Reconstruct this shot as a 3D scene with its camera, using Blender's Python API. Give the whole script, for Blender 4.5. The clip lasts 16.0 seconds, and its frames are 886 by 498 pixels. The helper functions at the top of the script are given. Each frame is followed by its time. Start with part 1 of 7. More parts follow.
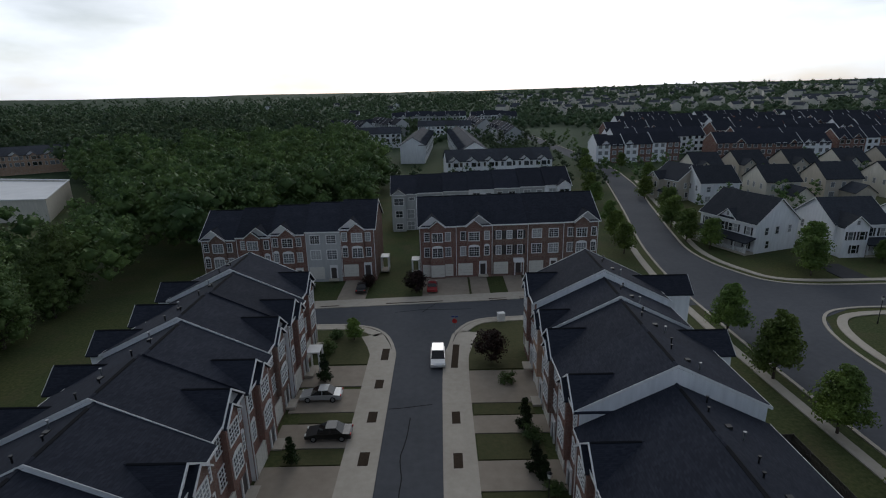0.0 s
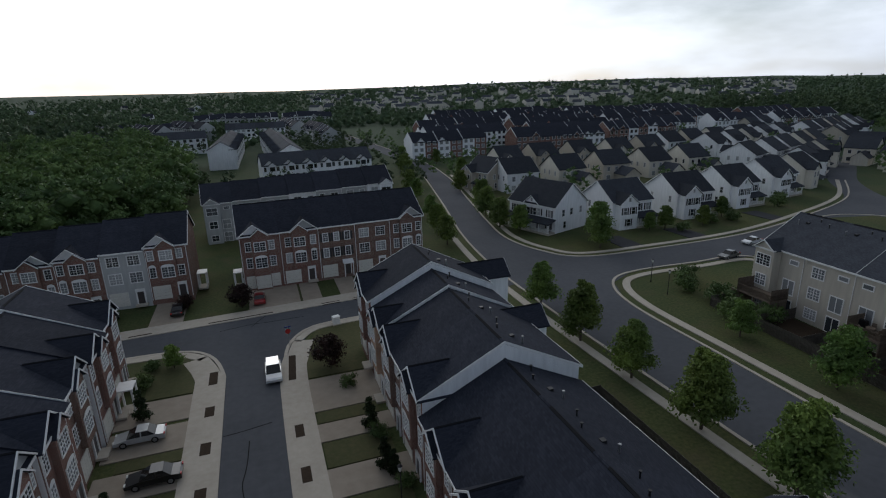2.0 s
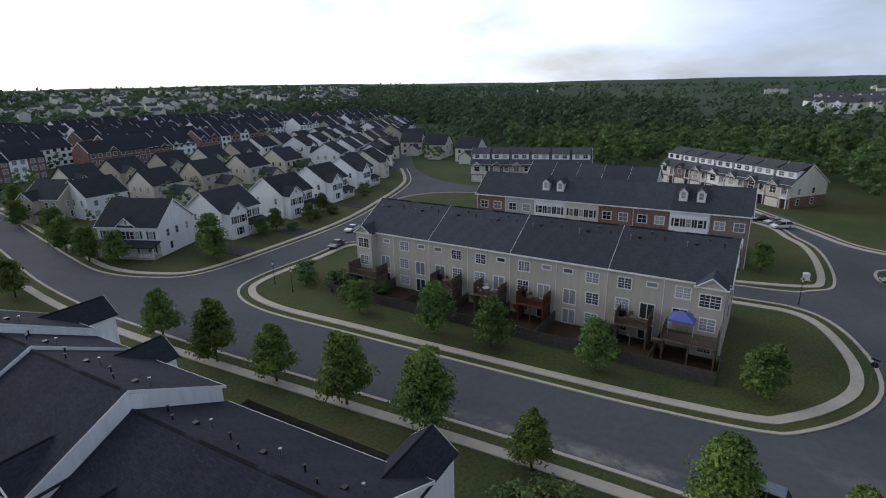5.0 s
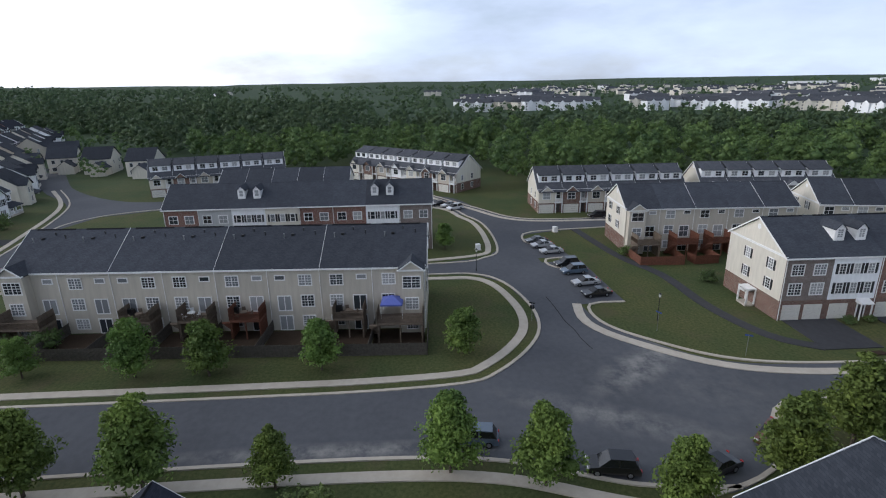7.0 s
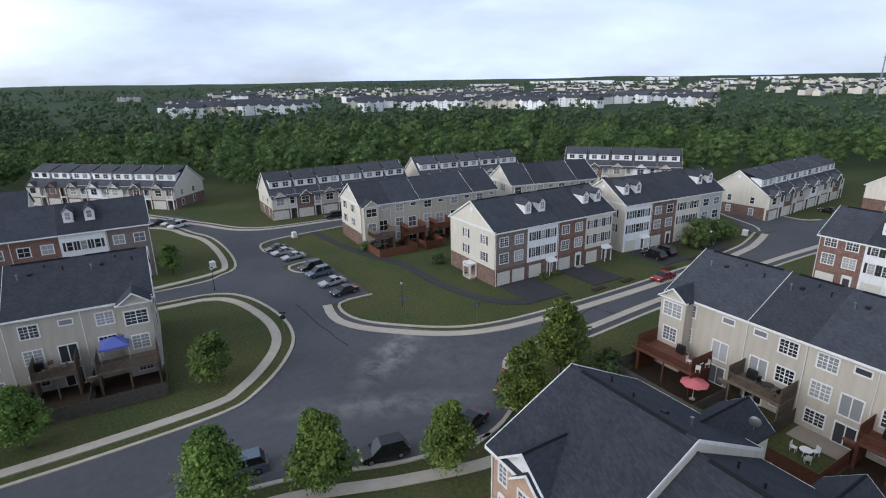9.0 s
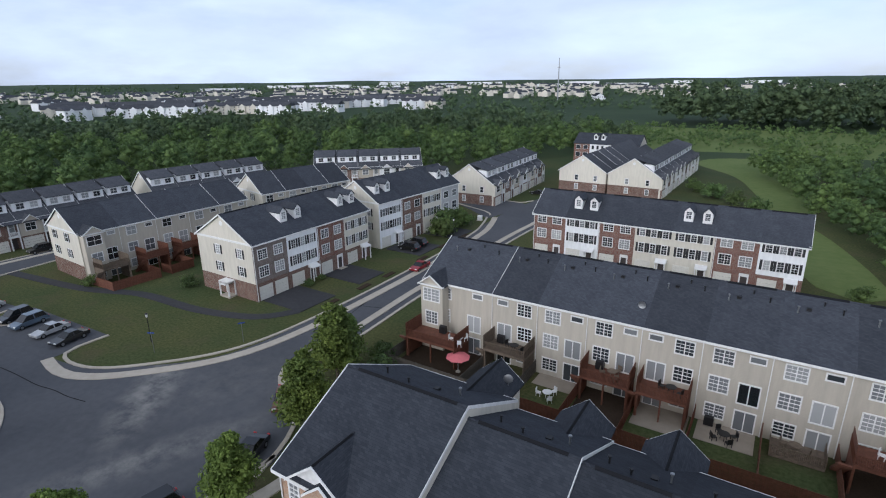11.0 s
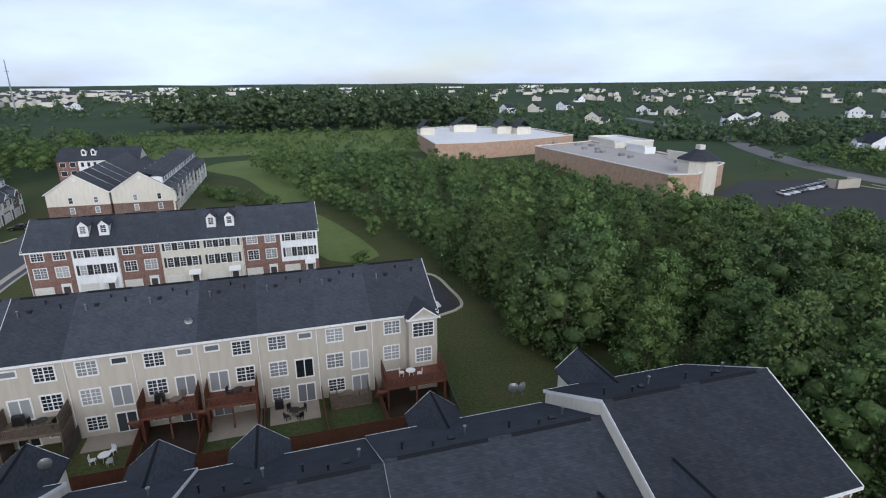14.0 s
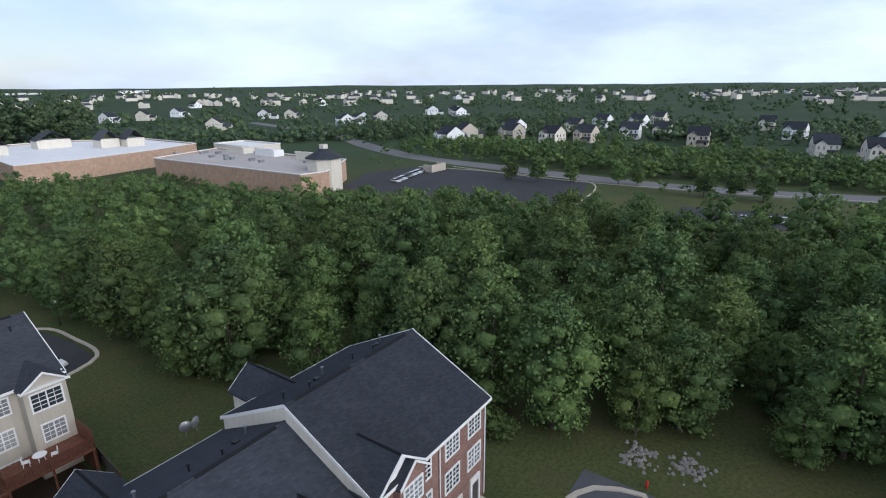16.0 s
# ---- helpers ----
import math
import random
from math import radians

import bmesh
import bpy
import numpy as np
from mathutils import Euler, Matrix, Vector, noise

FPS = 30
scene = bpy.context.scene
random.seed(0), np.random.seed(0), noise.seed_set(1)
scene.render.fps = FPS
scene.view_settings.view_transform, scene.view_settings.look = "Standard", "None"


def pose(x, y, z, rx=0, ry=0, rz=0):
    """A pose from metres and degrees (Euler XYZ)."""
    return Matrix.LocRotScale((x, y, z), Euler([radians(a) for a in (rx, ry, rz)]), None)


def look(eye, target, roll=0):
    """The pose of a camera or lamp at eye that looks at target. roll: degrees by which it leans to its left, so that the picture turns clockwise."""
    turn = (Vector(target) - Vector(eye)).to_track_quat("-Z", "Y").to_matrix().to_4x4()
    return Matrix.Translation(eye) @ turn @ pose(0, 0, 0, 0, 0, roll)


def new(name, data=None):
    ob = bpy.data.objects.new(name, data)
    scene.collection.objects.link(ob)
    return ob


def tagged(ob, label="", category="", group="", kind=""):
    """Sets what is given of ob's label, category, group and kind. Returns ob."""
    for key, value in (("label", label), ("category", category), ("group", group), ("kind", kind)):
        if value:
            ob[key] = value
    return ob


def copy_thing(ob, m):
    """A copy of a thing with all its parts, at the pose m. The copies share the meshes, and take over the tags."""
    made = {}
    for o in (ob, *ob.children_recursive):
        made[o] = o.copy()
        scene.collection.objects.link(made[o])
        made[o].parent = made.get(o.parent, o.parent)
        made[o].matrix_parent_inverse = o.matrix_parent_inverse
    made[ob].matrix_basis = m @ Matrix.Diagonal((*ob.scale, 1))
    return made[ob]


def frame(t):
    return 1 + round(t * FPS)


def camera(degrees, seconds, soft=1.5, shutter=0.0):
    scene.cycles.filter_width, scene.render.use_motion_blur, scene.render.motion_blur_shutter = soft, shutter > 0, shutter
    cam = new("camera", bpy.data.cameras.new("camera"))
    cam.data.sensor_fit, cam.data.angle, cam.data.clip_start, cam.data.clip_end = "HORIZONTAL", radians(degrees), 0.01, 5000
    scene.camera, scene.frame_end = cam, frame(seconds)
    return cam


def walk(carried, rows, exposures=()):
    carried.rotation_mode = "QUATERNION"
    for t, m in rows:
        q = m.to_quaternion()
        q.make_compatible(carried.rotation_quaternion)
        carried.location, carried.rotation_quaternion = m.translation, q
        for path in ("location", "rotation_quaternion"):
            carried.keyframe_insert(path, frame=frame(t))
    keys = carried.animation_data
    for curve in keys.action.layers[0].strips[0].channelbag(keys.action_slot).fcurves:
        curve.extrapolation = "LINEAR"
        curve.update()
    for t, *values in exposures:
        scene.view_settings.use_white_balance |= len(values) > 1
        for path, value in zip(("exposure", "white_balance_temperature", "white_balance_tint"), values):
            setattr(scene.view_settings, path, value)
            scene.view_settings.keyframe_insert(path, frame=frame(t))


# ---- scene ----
cam = camera(79.5, 16.0, soft=1.1)
H = 34.0  # metres over the street
PATH = [
    (0, pose(0, 0, H, 73.46, 1.15, -0.30)),
    (0.5, pose(0, 0, H, 73.37, 1.25, -3.11)),
    (1, pose(0, 0, H, 73.27, 1.33, -8.01)),
    (1.5, pose(0, 0, H, 73.14, 1.37, -13.92)),
    (2, pose(0, 0, H, 73.03, 1.39, -19.47)),
    (2.5, pose(0, 0, H, 72.95, 1.48, -25.07)),
    (3, pose(0, 0, H, 72.92, 1.44, -31.39)),
    (5.5, pose(0, 0, H, 72.69, 1.14, -68.60)),
    (6, pose(0, 0, H, 72.62, 1.06, -76.71)),
    (6.5, pose(0, 0, H, 72.57, 1.02, -84.71)),
    (7, pose(0, 0, H, 72.50, 0.98, -92.66)),
    (7.5, pose(0, 0, H, 72.45, 0.96, -100.37)),
    (8, pose(0, 0, H, 72.41, 0.90, -107.86)),
    (8.5, pose(0, 0, H, 72.38, 0.93, -114.74)),
    (9, pose(0, 0, H, 72.34, 0.95, -121.17)),
    (11.5, pose(0, 0, H, 72.49, 0.49, -154.64)),
    (12, pose(0, 0, H, 72.57, 0.37, -162.12)),
    (12.5, pose(0, 0, H, 72.62, 0.28, -170.12)),
    (13, pose(0, 0, H, 72.66, 0.28, -178.11)),
    (13.5, pose(0, 0, H, 72.71, 0.27, -187.25)),
    (14, pose(0, 0, H, 72.73, 0.29, -197.09)),
    (14.5, pose(0, 0, H, 72.78, 0.34, -206.94)),
    (15, pose(0, 0, H, 72.83, 0.36, -216.59)),
    (15.5, pose(0, 0, H, 72.90, 0.43, -226.65)),
    (16, pose(0, 0, H, 72.93, 0.48, -235.16)),
]
EXPOSURES = [(t, e, k, 10.0 if t < 5 else 13.0) for t, e, k in ((0.0, -0.75, 6100), (1.5, -0.75, 6100), (3.0, -0.6, 6100), (5.5, 0.02, 6100), (7.0, 0.22, 6050), (9.0, 0.29, 6000), (11.5, 0.22, 5900), (13.0, 0.22, 5920), (16.0, 0.36, 5920))]
walk(cam, PATH, EXPOSURES)

# ---- world and light ----
world = bpy.data.worlds.new("world")
scene.world = world
world.use_nodes = True
wn, wl = world.node_tree.nodes, world.node_tree.links
wn.clear()
SUN_AZ, SUN_EL = 2.0, 24.0  # degrees left of north is negative here: azimuth clockwise from +y
sky = wn.new("ShaderNodeTexSky")
sky.sky_type, sky.sun_disc = "NISHITA", False
sky.sun_elevation, sky.sun_rotation = radians(SUN_EL), radians(SUN_AZ)
sky_gain = wn.new("ShaderNodeVectorMath")
sky_gain.operation = "SCALE"
sky_gain.inputs["Scale"].default_value = 0.10
wl.new(sky.outputs[0], sky_gain.inputs[0])
wco = wn.new("ShaderNodeTexCoord")
stretch = wn.new("ShaderNodeMapping")
stretch.inputs["Scale"].default_value = (1.7, 1.7, 5.5)
wl.new(wco.outputs["Generated"], stretch.inputs[0])
cl = wn.new("ShaderNodeTexNoise")
cl.inputs["Scale"].default_value, cl.inputs["Detail"].default_value, cl.inputs["Roughness"].default_value = 1.3, 9.0, 0.55
wl.new(stretch.outputs[0], cl.inputs["Vector"])
cover = wn.new("ShaderNodeValToRGB")
cover.color_ramp.elements[0].position, cover.color_ramp.elements[0].color = 0.36, (0.42, 0.42, 0.42, 1)
cover.color_ramp.elements[1].position, cover.color_ramp.elements[1].color = 0.56, (1, 1, 1, 1)
wl.new(cl.outputs[0], cover.inputs[0])
# the cloud sheet is brightest round the hidden sun
sd = Vector((math.sin(radians(SUN_AZ)) * math.cos(radians(SUN_EL)), math.cos(radians(SUN_AZ)) * math.cos(radians(SUN_EL)), math.sin(radians(SUN_EL))))
dot = wn.new("ShaderNodeVectorMath")
dot.operation = "DOT_PRODUCT"
dot.inputs[1].default_value = sd
wl.new(wco.outputs["Generated"], dot.inputs[0])
glow = wn.new("ShaderNodeValToRGB")
glow.color_ramp.interpolation = "EASE"
glow.color_ramp.elements[0].position, glow.color_ramp.elements[0].color = 0.0, (0.67, 0.77, 0.93, 1)
glow.color_ramp.elements[1].position, glow.color_ramp.elements[1].color = 0.97, (2.7, 2.7, 2.7, 1)
e = glow.color_ramp.elements.new(0.40)
e.color = (1.25, 1.32, 1.44, 1)
e = glow.color_ramp.elements.new(0.78)
e.color = (1.9, 1.95, 2.0, 1)
wl.new(dot.outputs["Value"], glow.inputs[0])
fine = wn.new("ShaderNodeTexNoise")
fine.inputs["Scale"].default_value, fine.inputs["Detail"].default_value = 2.2, 10.0
wl.new(stretch.outputs[0], fine.inputs["Vector"])
fr = wn.new("ShaderNodeMapRange")
fr.inputs[1].default_value, fr.inputs[2].default_value, fr.inputs[3].default_value, fr.inputs[4].default_value = 0.32, 0.68, 0.84, 1.10
wl.new(fine.outputs[0], fr.inputs[0])
cloud = wn.new("ShaderNodeVectorMath")
cloud.operation = "SCALE"
wl.new(glow.outputs[0], cloud.inputs[0])
wl.new(fr.outputs[0], cloud.inputs["Scale"])
wmix = wn.new("ShaderNodeMix")
wmix.data_type = "RGBA"
wl.new(cover.outputs[0], wmix.inputs[0])
wl.new(sky_gain.outputs[0], wmix.inputs[6])
wl.new(cloud.outputs[0], wmix.inputs[7])
bg = wn.new("ShaderNodeBackground")
bg.inputs["Strength"].default_value = 1.0
# evening sky: dimmer overhead than near the skyline
up = wn.new("ShaderNodeSeparateXYZ")
wl.new(wco.outputs["Generated"], up.inputs[0])
dim = wn.new("ShaderNodeMapRange")
dim.interpolation_type = "SMOOTHSTEP"
dim.inputs[1].default_value, dim.inputs[2].default_value, dim.inputs[3].default_value, dim.inputs[4].default_value = 0.02, 0.75, 1.0, 0.5
wl.new(up.outputs[2], dim.inputs[0])
wsc = wn.new("ShaderNodeVectorMath")
wsc.operation = "SCALE"
wl.new(wmix.outputs[2], wsc.inputs[0])
wl.new(dim.outputs[0], wsc.inputs["Scale"])
wl.new(wsc.outputs[0], bg.inputs[0])
wout = wn.new("ShaderNodeOutputWorld")
wl.new(bg.outputs[0], wout.inputs[0])
sun = new("sun", bpy.data.lights.new("sun", "SUN"))
sun.data.energy, sun.data.angle, sun.data.color = 0.7, radians(20), (1.0, 0.95, 0.88)
sun.matrix_world = look(tuple(sd * 400), (0, 0, 0))

# ---- materials ----
def material(name, rough=0.8, metal=0.0):
    m = bpy.data.materials.new(name)
    m.use_nodes = True
    b = m.node_tree.nodes["Principled BSDF"]
    b.inputs["Roughness"].default_value, b.inputs["Metallic"].default_value = rough, metal
    if rough >= 0.85:
        b.inputs["Specular IOR Level"].default_value = 0.12
    return m, m.node_tree.nodes, m.node_tree.links, b


def coords(n, l, scale):
    c, mp = n.new("ShaderNodeTexCoord"), n.new("ShaderNodeMapping")
    mp.inputs["Scale"].default_value = scale
    l.new(c.outputs["Object"], mp.inputs[0])
    return mp.outputs[0]


def world_pos(n, l, scale=(1, 1, 1)):
    c, mp = n.new("ShaderNodeNewGeometry"), n.new("ShaderNodeMapping")
    mp.inputs["Scale"].default_value = scale
    l.new(c.outputs["Position"], mp.inputs[0])
    return mp.outputs[0]


def noise_tex(n, l, vec, scale, detail=5.0, rough=0.6):
    t = n.new("ShaderNodeTexNoise")
    t.inputs["Scale"].default_value, t.inputs["Detail"].default_value, t.inputs["Roughness"].default_value = scale, detail, rough
    l.new(vec, t.inputs["Vector"])
    return t.outputs[0]


def ramp(n, l, fac, *stops):
    r = n.new("ShaderNodeValToRGB")
    r.color_ramp.elements[0].position, r.color_ramp.elements[0].color = stops[0][0], (*stops[0][1], 1)
    r.color_ramp.elements[1].position, r.color_ramp.elements[1].color = stops[-1][0], (*stops[-1][1], 1)
    for p, c in stops[1:-1]:
        r.color_ramp.elements.new(p).color = (*c, 1)
    l.new(fac, r.inputs[0])
    return r.outputs[0]


def mixed(n, l, fac, a, b, mode="MIX"):
    m = n.new("ShaderNodeMix")
    m.data_type, m.blend_type = "RGBA", mode
    for socket, v in ((m.inputs[0], fac), (m.inputs[6], a), (m.inputs[7], b)):
        if isinstance(v, (int, float)):
            socket.default_value = v
        elif isinstance(v, tuple):
            socket.default_value = (*v, 1)
        else:
            l.new(v, socket)
    return m.outputs[2]


def bump(n, l, b, height, strength=0.3, dist=0.02):
    u = n.new("ShaderNodeBump")
    u.inputs["Strength"].default_value, u.inputs["Distance"].default_value = strength, dist
    l.new(height, u.inputs["Height"])
    l.new(u.outputs[0], b.inputs["Normal"])


def object_random(n):
    return n.new("ShaderNodeObjectInfo").outputs["Random"]


def mottled(name, a, b_, rough=0.8, scale=2.0, big=0.15, spread=0.5, bumps=0.2, dist=0.01, metal=0.0):
    """A surface that varies between two colours at two scales."""
    m, n, l, b = material(name, rough, metal)
    v = world_pos(n, l)
    f1, f2 = noise_tex(n, l, v, scale, 6), noise_tex(n, l, v, big, 4)
    c = mixed(n, l, spread, ramp(n, l, f1, (0.3, a), (0.7, b_)), ramp(n, l, f2, (0.3, a), (0.7, b_)))
    l.new(c, b.inputs["Base Color"])
    if bumps:
        bump(n, l, b, f1, bumps, dist)
    return m


def siding(name, col, board=0.16):
    """Horizontal lap boards: a saw-tooth relief, faint streaks and dirt."""
    m, n, l, b = material(name, 0.6)
    v = coords(n, l, (1, 1, 1))
    w = n.new("ShaderNodeTexWave")
    w.wave_type, w.bands_direction, w.wave_profile = "BANDS", "Z", "SAW"
    w.inputs["Scale"].default_value = 0.314 / board
    l.new(v, w.inputs["Vector"])
    dirt = noise_tex(n, l, coords(n, l, (1.5, 1.5, 0.25)), 1.2, 6)
    dark = tuple(x * 0.82 for x in col)
    c = ramp(n, l, dirt, (0.25, dark), (0.65, col))
    tint = n.new("ShaderNodeHueSaturation")
    mr = n.new("ShaderNodeMapRange")
    mr.inputs[3].default_value, mr.inputs[4].default_value = 0.93, 1.05
    l.new(object_random(n), mr.inputs[0])
    l.new(mr.outputs[0], tint.inputs["Value"])
    l.new(c, tint.inputs["Color"])
    l.new(tint.outputs[0], b.inputs["Base Color"])
    bump(n, l, b, w.outputs[0], 0.5, 0.015)
    return m


def brickwork(name, c1, c2, mortar):
    """Brick courses laid on the object's own walls, with colour from brick to brick and a slow stain."""
    m, n, l, b = material(name, 0.85)
    g = n.new("ShaderNodeTexCoord")
    sep = n.new("ShaderNodeSeparateXYZ")
    l.new(g.outputs["Object"], sep.inputs[0])
    add = n.new("ShaderNodeMath")
    l.new(sep.outputs[0], add.inputs[0])
    l.new(sep.outputs[1], add.inputs[1])
    com = n.new("ShaderNodeCombineXYZ")
    l.new(add.outputs[0], com.inputs[0])
    l.new(sep.outputs[2], com.inputs[1])
    t = n.new("ShaderNodeTexBrick")
    t.inputs["Scale"].default_value, t.inputs["Mortar Size"].default_value = 1.0, 0.008
    t.inputs["Brick Width"].default_value, t.inputs["Row Height"].default_value = 0.21, 0.075
    for k, c in (("Color1", c1), ("Color2", c2), ("Mortar", mortar)):
        t.inputs[k].default_value = (*c, 1)
    l.new(com.outputs[0], t.inputs["Vector"])
    stain = noise_tex(n, l, g.outputs["Object"], 0.8, 6)
    c = mixed(n, l, 0.6, t.outputs[0], ramp(n, l, stain, (0.3, (0.55, 0.52, 0.5)), (0.7, (1.15, 1.1, 1.08))), "MULTIPLY")
    l.new(c, b.inputs["Base Color"])
    bump(n, l, b, t.outputs["Fac"], -0.3, 0.01)
    return m


def shingles(name, a, b_):
    """Asphalt shingles: courses, tabs of different tone, weather streaks."""
    m, n, l, b = material(name, 0.9)
    g = n.new("ShaderNodeTexCoord")
    sep = n.new("ShaderNodeSeparateXYZ")
    l.new(g.outputs["Object"], sep.inputs[0])
    com = n.new("ShaderNodeCombineXYZ")
    add = n.new("ShaderNodeMath")
    l.new(sep.outputs[0], add.inputs[0])
    l.new(sep.outputs[1], add.inputs[1])
    l.new(add.outputs[0], com.inputs[0])
    l.new(sep.outputs[2], com.inputs[1])
    t = n.new("ShaderNodeTexBrick")
    t.inputs["Scale"].default_value, t.inputs["Mortar Size"].default_value = 1.0, 0.004
    t.inputs["Brick Width"].default_value, t.inputs["Row Height"].default_value = 0.3, 0.085
    for k, c in (("Color1", a), ("Color2", b_), ("Mortar", tuple(x * 0.8 for x in a))):
        t.inputs[k].default_value = (*c, 1)
    l.new(com.outputs[0], t.inputs["Vector"])
    streak = noise_tex(n, l, coords(n, l, (0.5, 0.5, 0.15)), 1.0, 7)
    c = mixed(n, l, 0.75, t.outputs[0], ramp(n, l, streak, (0.3, (0.82, 0.83, 0.85)), (0.7, (1.16, 1.15, 1.14))), "MULTIPLY")
    tint = n.new("ShaderNodeHueSaturation")
    mr = n.new("ShaderNodeMapRange")
    mr.inputs[3].default_value, mr.inputs[4].default_value = 0.85, 1.18
    l.new(object_random(n), mr.inputs[0])
    l.new(mr.outputs[0], tint.inputs["Value"])
    l.new(c, tint.inputs["Color"])
    l.new(tint.outputs[0], b.inputs["Base Color"])
    bump(n, l, b, t.outputs["Fac"], -0.4, 0.01)
    return m


def foliage(name, a, b_, c_, shaded=0.66, lit=1.34):
    """Leaves: a little tone from leaf to leaf, more from tree to tree; lit and shaded boughs are put into the colour;
    some light passes through.
    """
    m, n, l, b = material(name, 0.6)
    b.inputs["Specular IOR Level"].default_value = 0.2
    geo = n.new("ShaderNodeNewGeometry")
    col = ramp(n, l, geo.outputs["Random Per Island"], (0.0, a), (0.5, b_), (1.0, c_))
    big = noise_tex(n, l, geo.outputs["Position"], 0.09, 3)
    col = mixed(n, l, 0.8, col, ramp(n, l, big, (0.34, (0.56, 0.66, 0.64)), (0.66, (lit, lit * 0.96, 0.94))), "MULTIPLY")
    # painted shade in the hollows and light on the boughs, spread by noise
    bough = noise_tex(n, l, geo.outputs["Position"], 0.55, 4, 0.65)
    col = mixed(n, l, 0.8, col, ramp(n, l, bough, (0.36, (shaded, shaded * 1.04, shaded)), (0.62, (1.18, 1.16, 1.04))), "MULTIPLY")
    tint = n.new("ShaderNodeHueSaturation")
    r = object_random(n)
    for k, lo, hi in (("Value", 0.72, 1.08), ("Hue", 0.484, 0.508)):
        mr = n.new("ShaderNodeMapRange")
        mr.inputs[3].default_value, mr.inputs[4].default_value = lo, hi
        l.new(r, mr.inputs[0])
        l.new(mr.outputs[0], tint.inputs[k])
    l.new(col, tint.inputs["Color"])
    l.new(tint.outputs[0], b.inputs["Base Color"])
    bump(n, l, b, noise_tex(n, l, geo.outputs["Position"], 1.3, 4, 0.6), 0.4, 0.4)
    tr, mx, out = n.new("ShaderNodeBsdfTranslucent"), n.new("ShaderNodeMixShader"), n["Material Output"]
    l.new(tint.outputs[0], tr.inputs[0])
    mx.inputs[0].default_value = 0.2
    l.new(b.outputs[0], mx.inputs[1])
    l.new(tr.outputs[0], mx.inputs[2])
    l.new(mx.outputs[0], out.inputs[0])
    return m


def planks(name, a, b_):
    m, n, l, b = material(name, 0.75)
    v = coords(n, l, (1, 1, 1))
    w = n.new("ShaderNodeTexWave")
    w.bands_direction = "DIAGONAL"
    w.inputs["Scale"].default_value, w.inputs["Distortion"].default_value = 3.0, 0.6
    l.new(v, w.inputs["Vector"])
    f = noise_tex(n, l, v, 2.5, 7)
    c = ramp(n, l, f, (0.3, a), (0.7, b_))
    c = mixed(n, l, 0.25, c, ramp(n, l, w.outputs[0], (0.2, (0.5, 0.5, 0.5)), (0.6, (1.1, 1.1, 1.1))), "MULTIPLY")
    l.new(c, b.inputs["Base Color"])
    bump(n, l, b, w.outputs[0], 0.3, 0.01)
    return m


def plain(name, col, rough=0.5, metal=0.0, coat=0.0):
    m, n, l, b = material(name, rough, metal)
    f = noise_tex(n, l, coords(n, l, (1, 1, 1)), 3.0, 5)
    l.new(ramp(n, l, f, (0.3, tuple(x * 0.86 for x in col)), (0.7, col)), b.inputs["Base Color"])
    b.inputs["Coat Weight"].default_value = coat
    return m


SHINGLE_DARK = shingles("dark_slate_shingles", (0.020, 0.023, 0.033), (0.030, 0.034, 0.047))
SHINGLE_MID = shingles("slate_shingles", (0.028, 0.032, 0.040), (0.040, 0.045, 0.055))
SHINGLE = shingles("slate_grey_shingles", (0.043, 0.048, 0.059), (0.058, 0.064, 0.076))
SHINGLE_LIGHT = shingles("weathered_grey_shingles", (0.056, 0.060, 0.070), (0.082, 0.087, 0.098))
BRICK_RED = brickwork("red_brick", (0.175, 0.086, 0.068), (0.235, 0.118, 0.094), (0.30, 0.27, 0.24))
BRICK_BROWN = brickwork("brown_brick", (0.150, 0.088, 0.070), (0.205, 0.122, 0.096), (0.28, 0.25, 0.22))
BRICK_GREY = brickwork("grey_brick", (0.17, 0.14, 0.13), (0.24, 0.2, 0.185), (0.28, 0.26, 0.24))
BRICK_TAN = brickwork("tan_brick", (0.42, 0.27, 0.18), (0.5, 0.33, 0.23), (0.45, 0.4, 0.34))
BEIGE = siding("beige_siding", (0.51, 0.468, 0.392))
CREAM = siding("cream_siding", (0.68, 0.64, 0.55))
WHITE = siding("white_siding", (0.86, 0.87, 0.88))
GREY = siding("grey_siding", (0.44, 0.45, 0.45))
TAN = siding("tan_siding", (0.50, 0.45, 0.37))
TRIM = plain("white_trim_paint", (0.78, 0.78, 0.77), 0.5)
GARAGE = plain("cream_garage_paint", (0.70, 0.68, 0.62), 0.5)
DARKPAINT = plain("black_shutter_paint", (0.02, 0.022, 0.025), 0.5)
DOORPAINT = plain("dark_door_paint", (0.06, 0.05, 0.05), 0.4)
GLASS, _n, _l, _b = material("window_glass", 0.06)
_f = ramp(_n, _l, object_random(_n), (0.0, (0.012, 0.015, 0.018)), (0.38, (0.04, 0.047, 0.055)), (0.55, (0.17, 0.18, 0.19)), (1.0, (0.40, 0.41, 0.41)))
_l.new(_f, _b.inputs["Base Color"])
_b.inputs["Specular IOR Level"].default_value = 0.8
ASPHALT = mottled("asphalt", (0.066, 0.070, 0.079), (0.104, 0.109, 0.121), 0.9, 1.2, 0.06, 0.6, 0.25, 0.01)
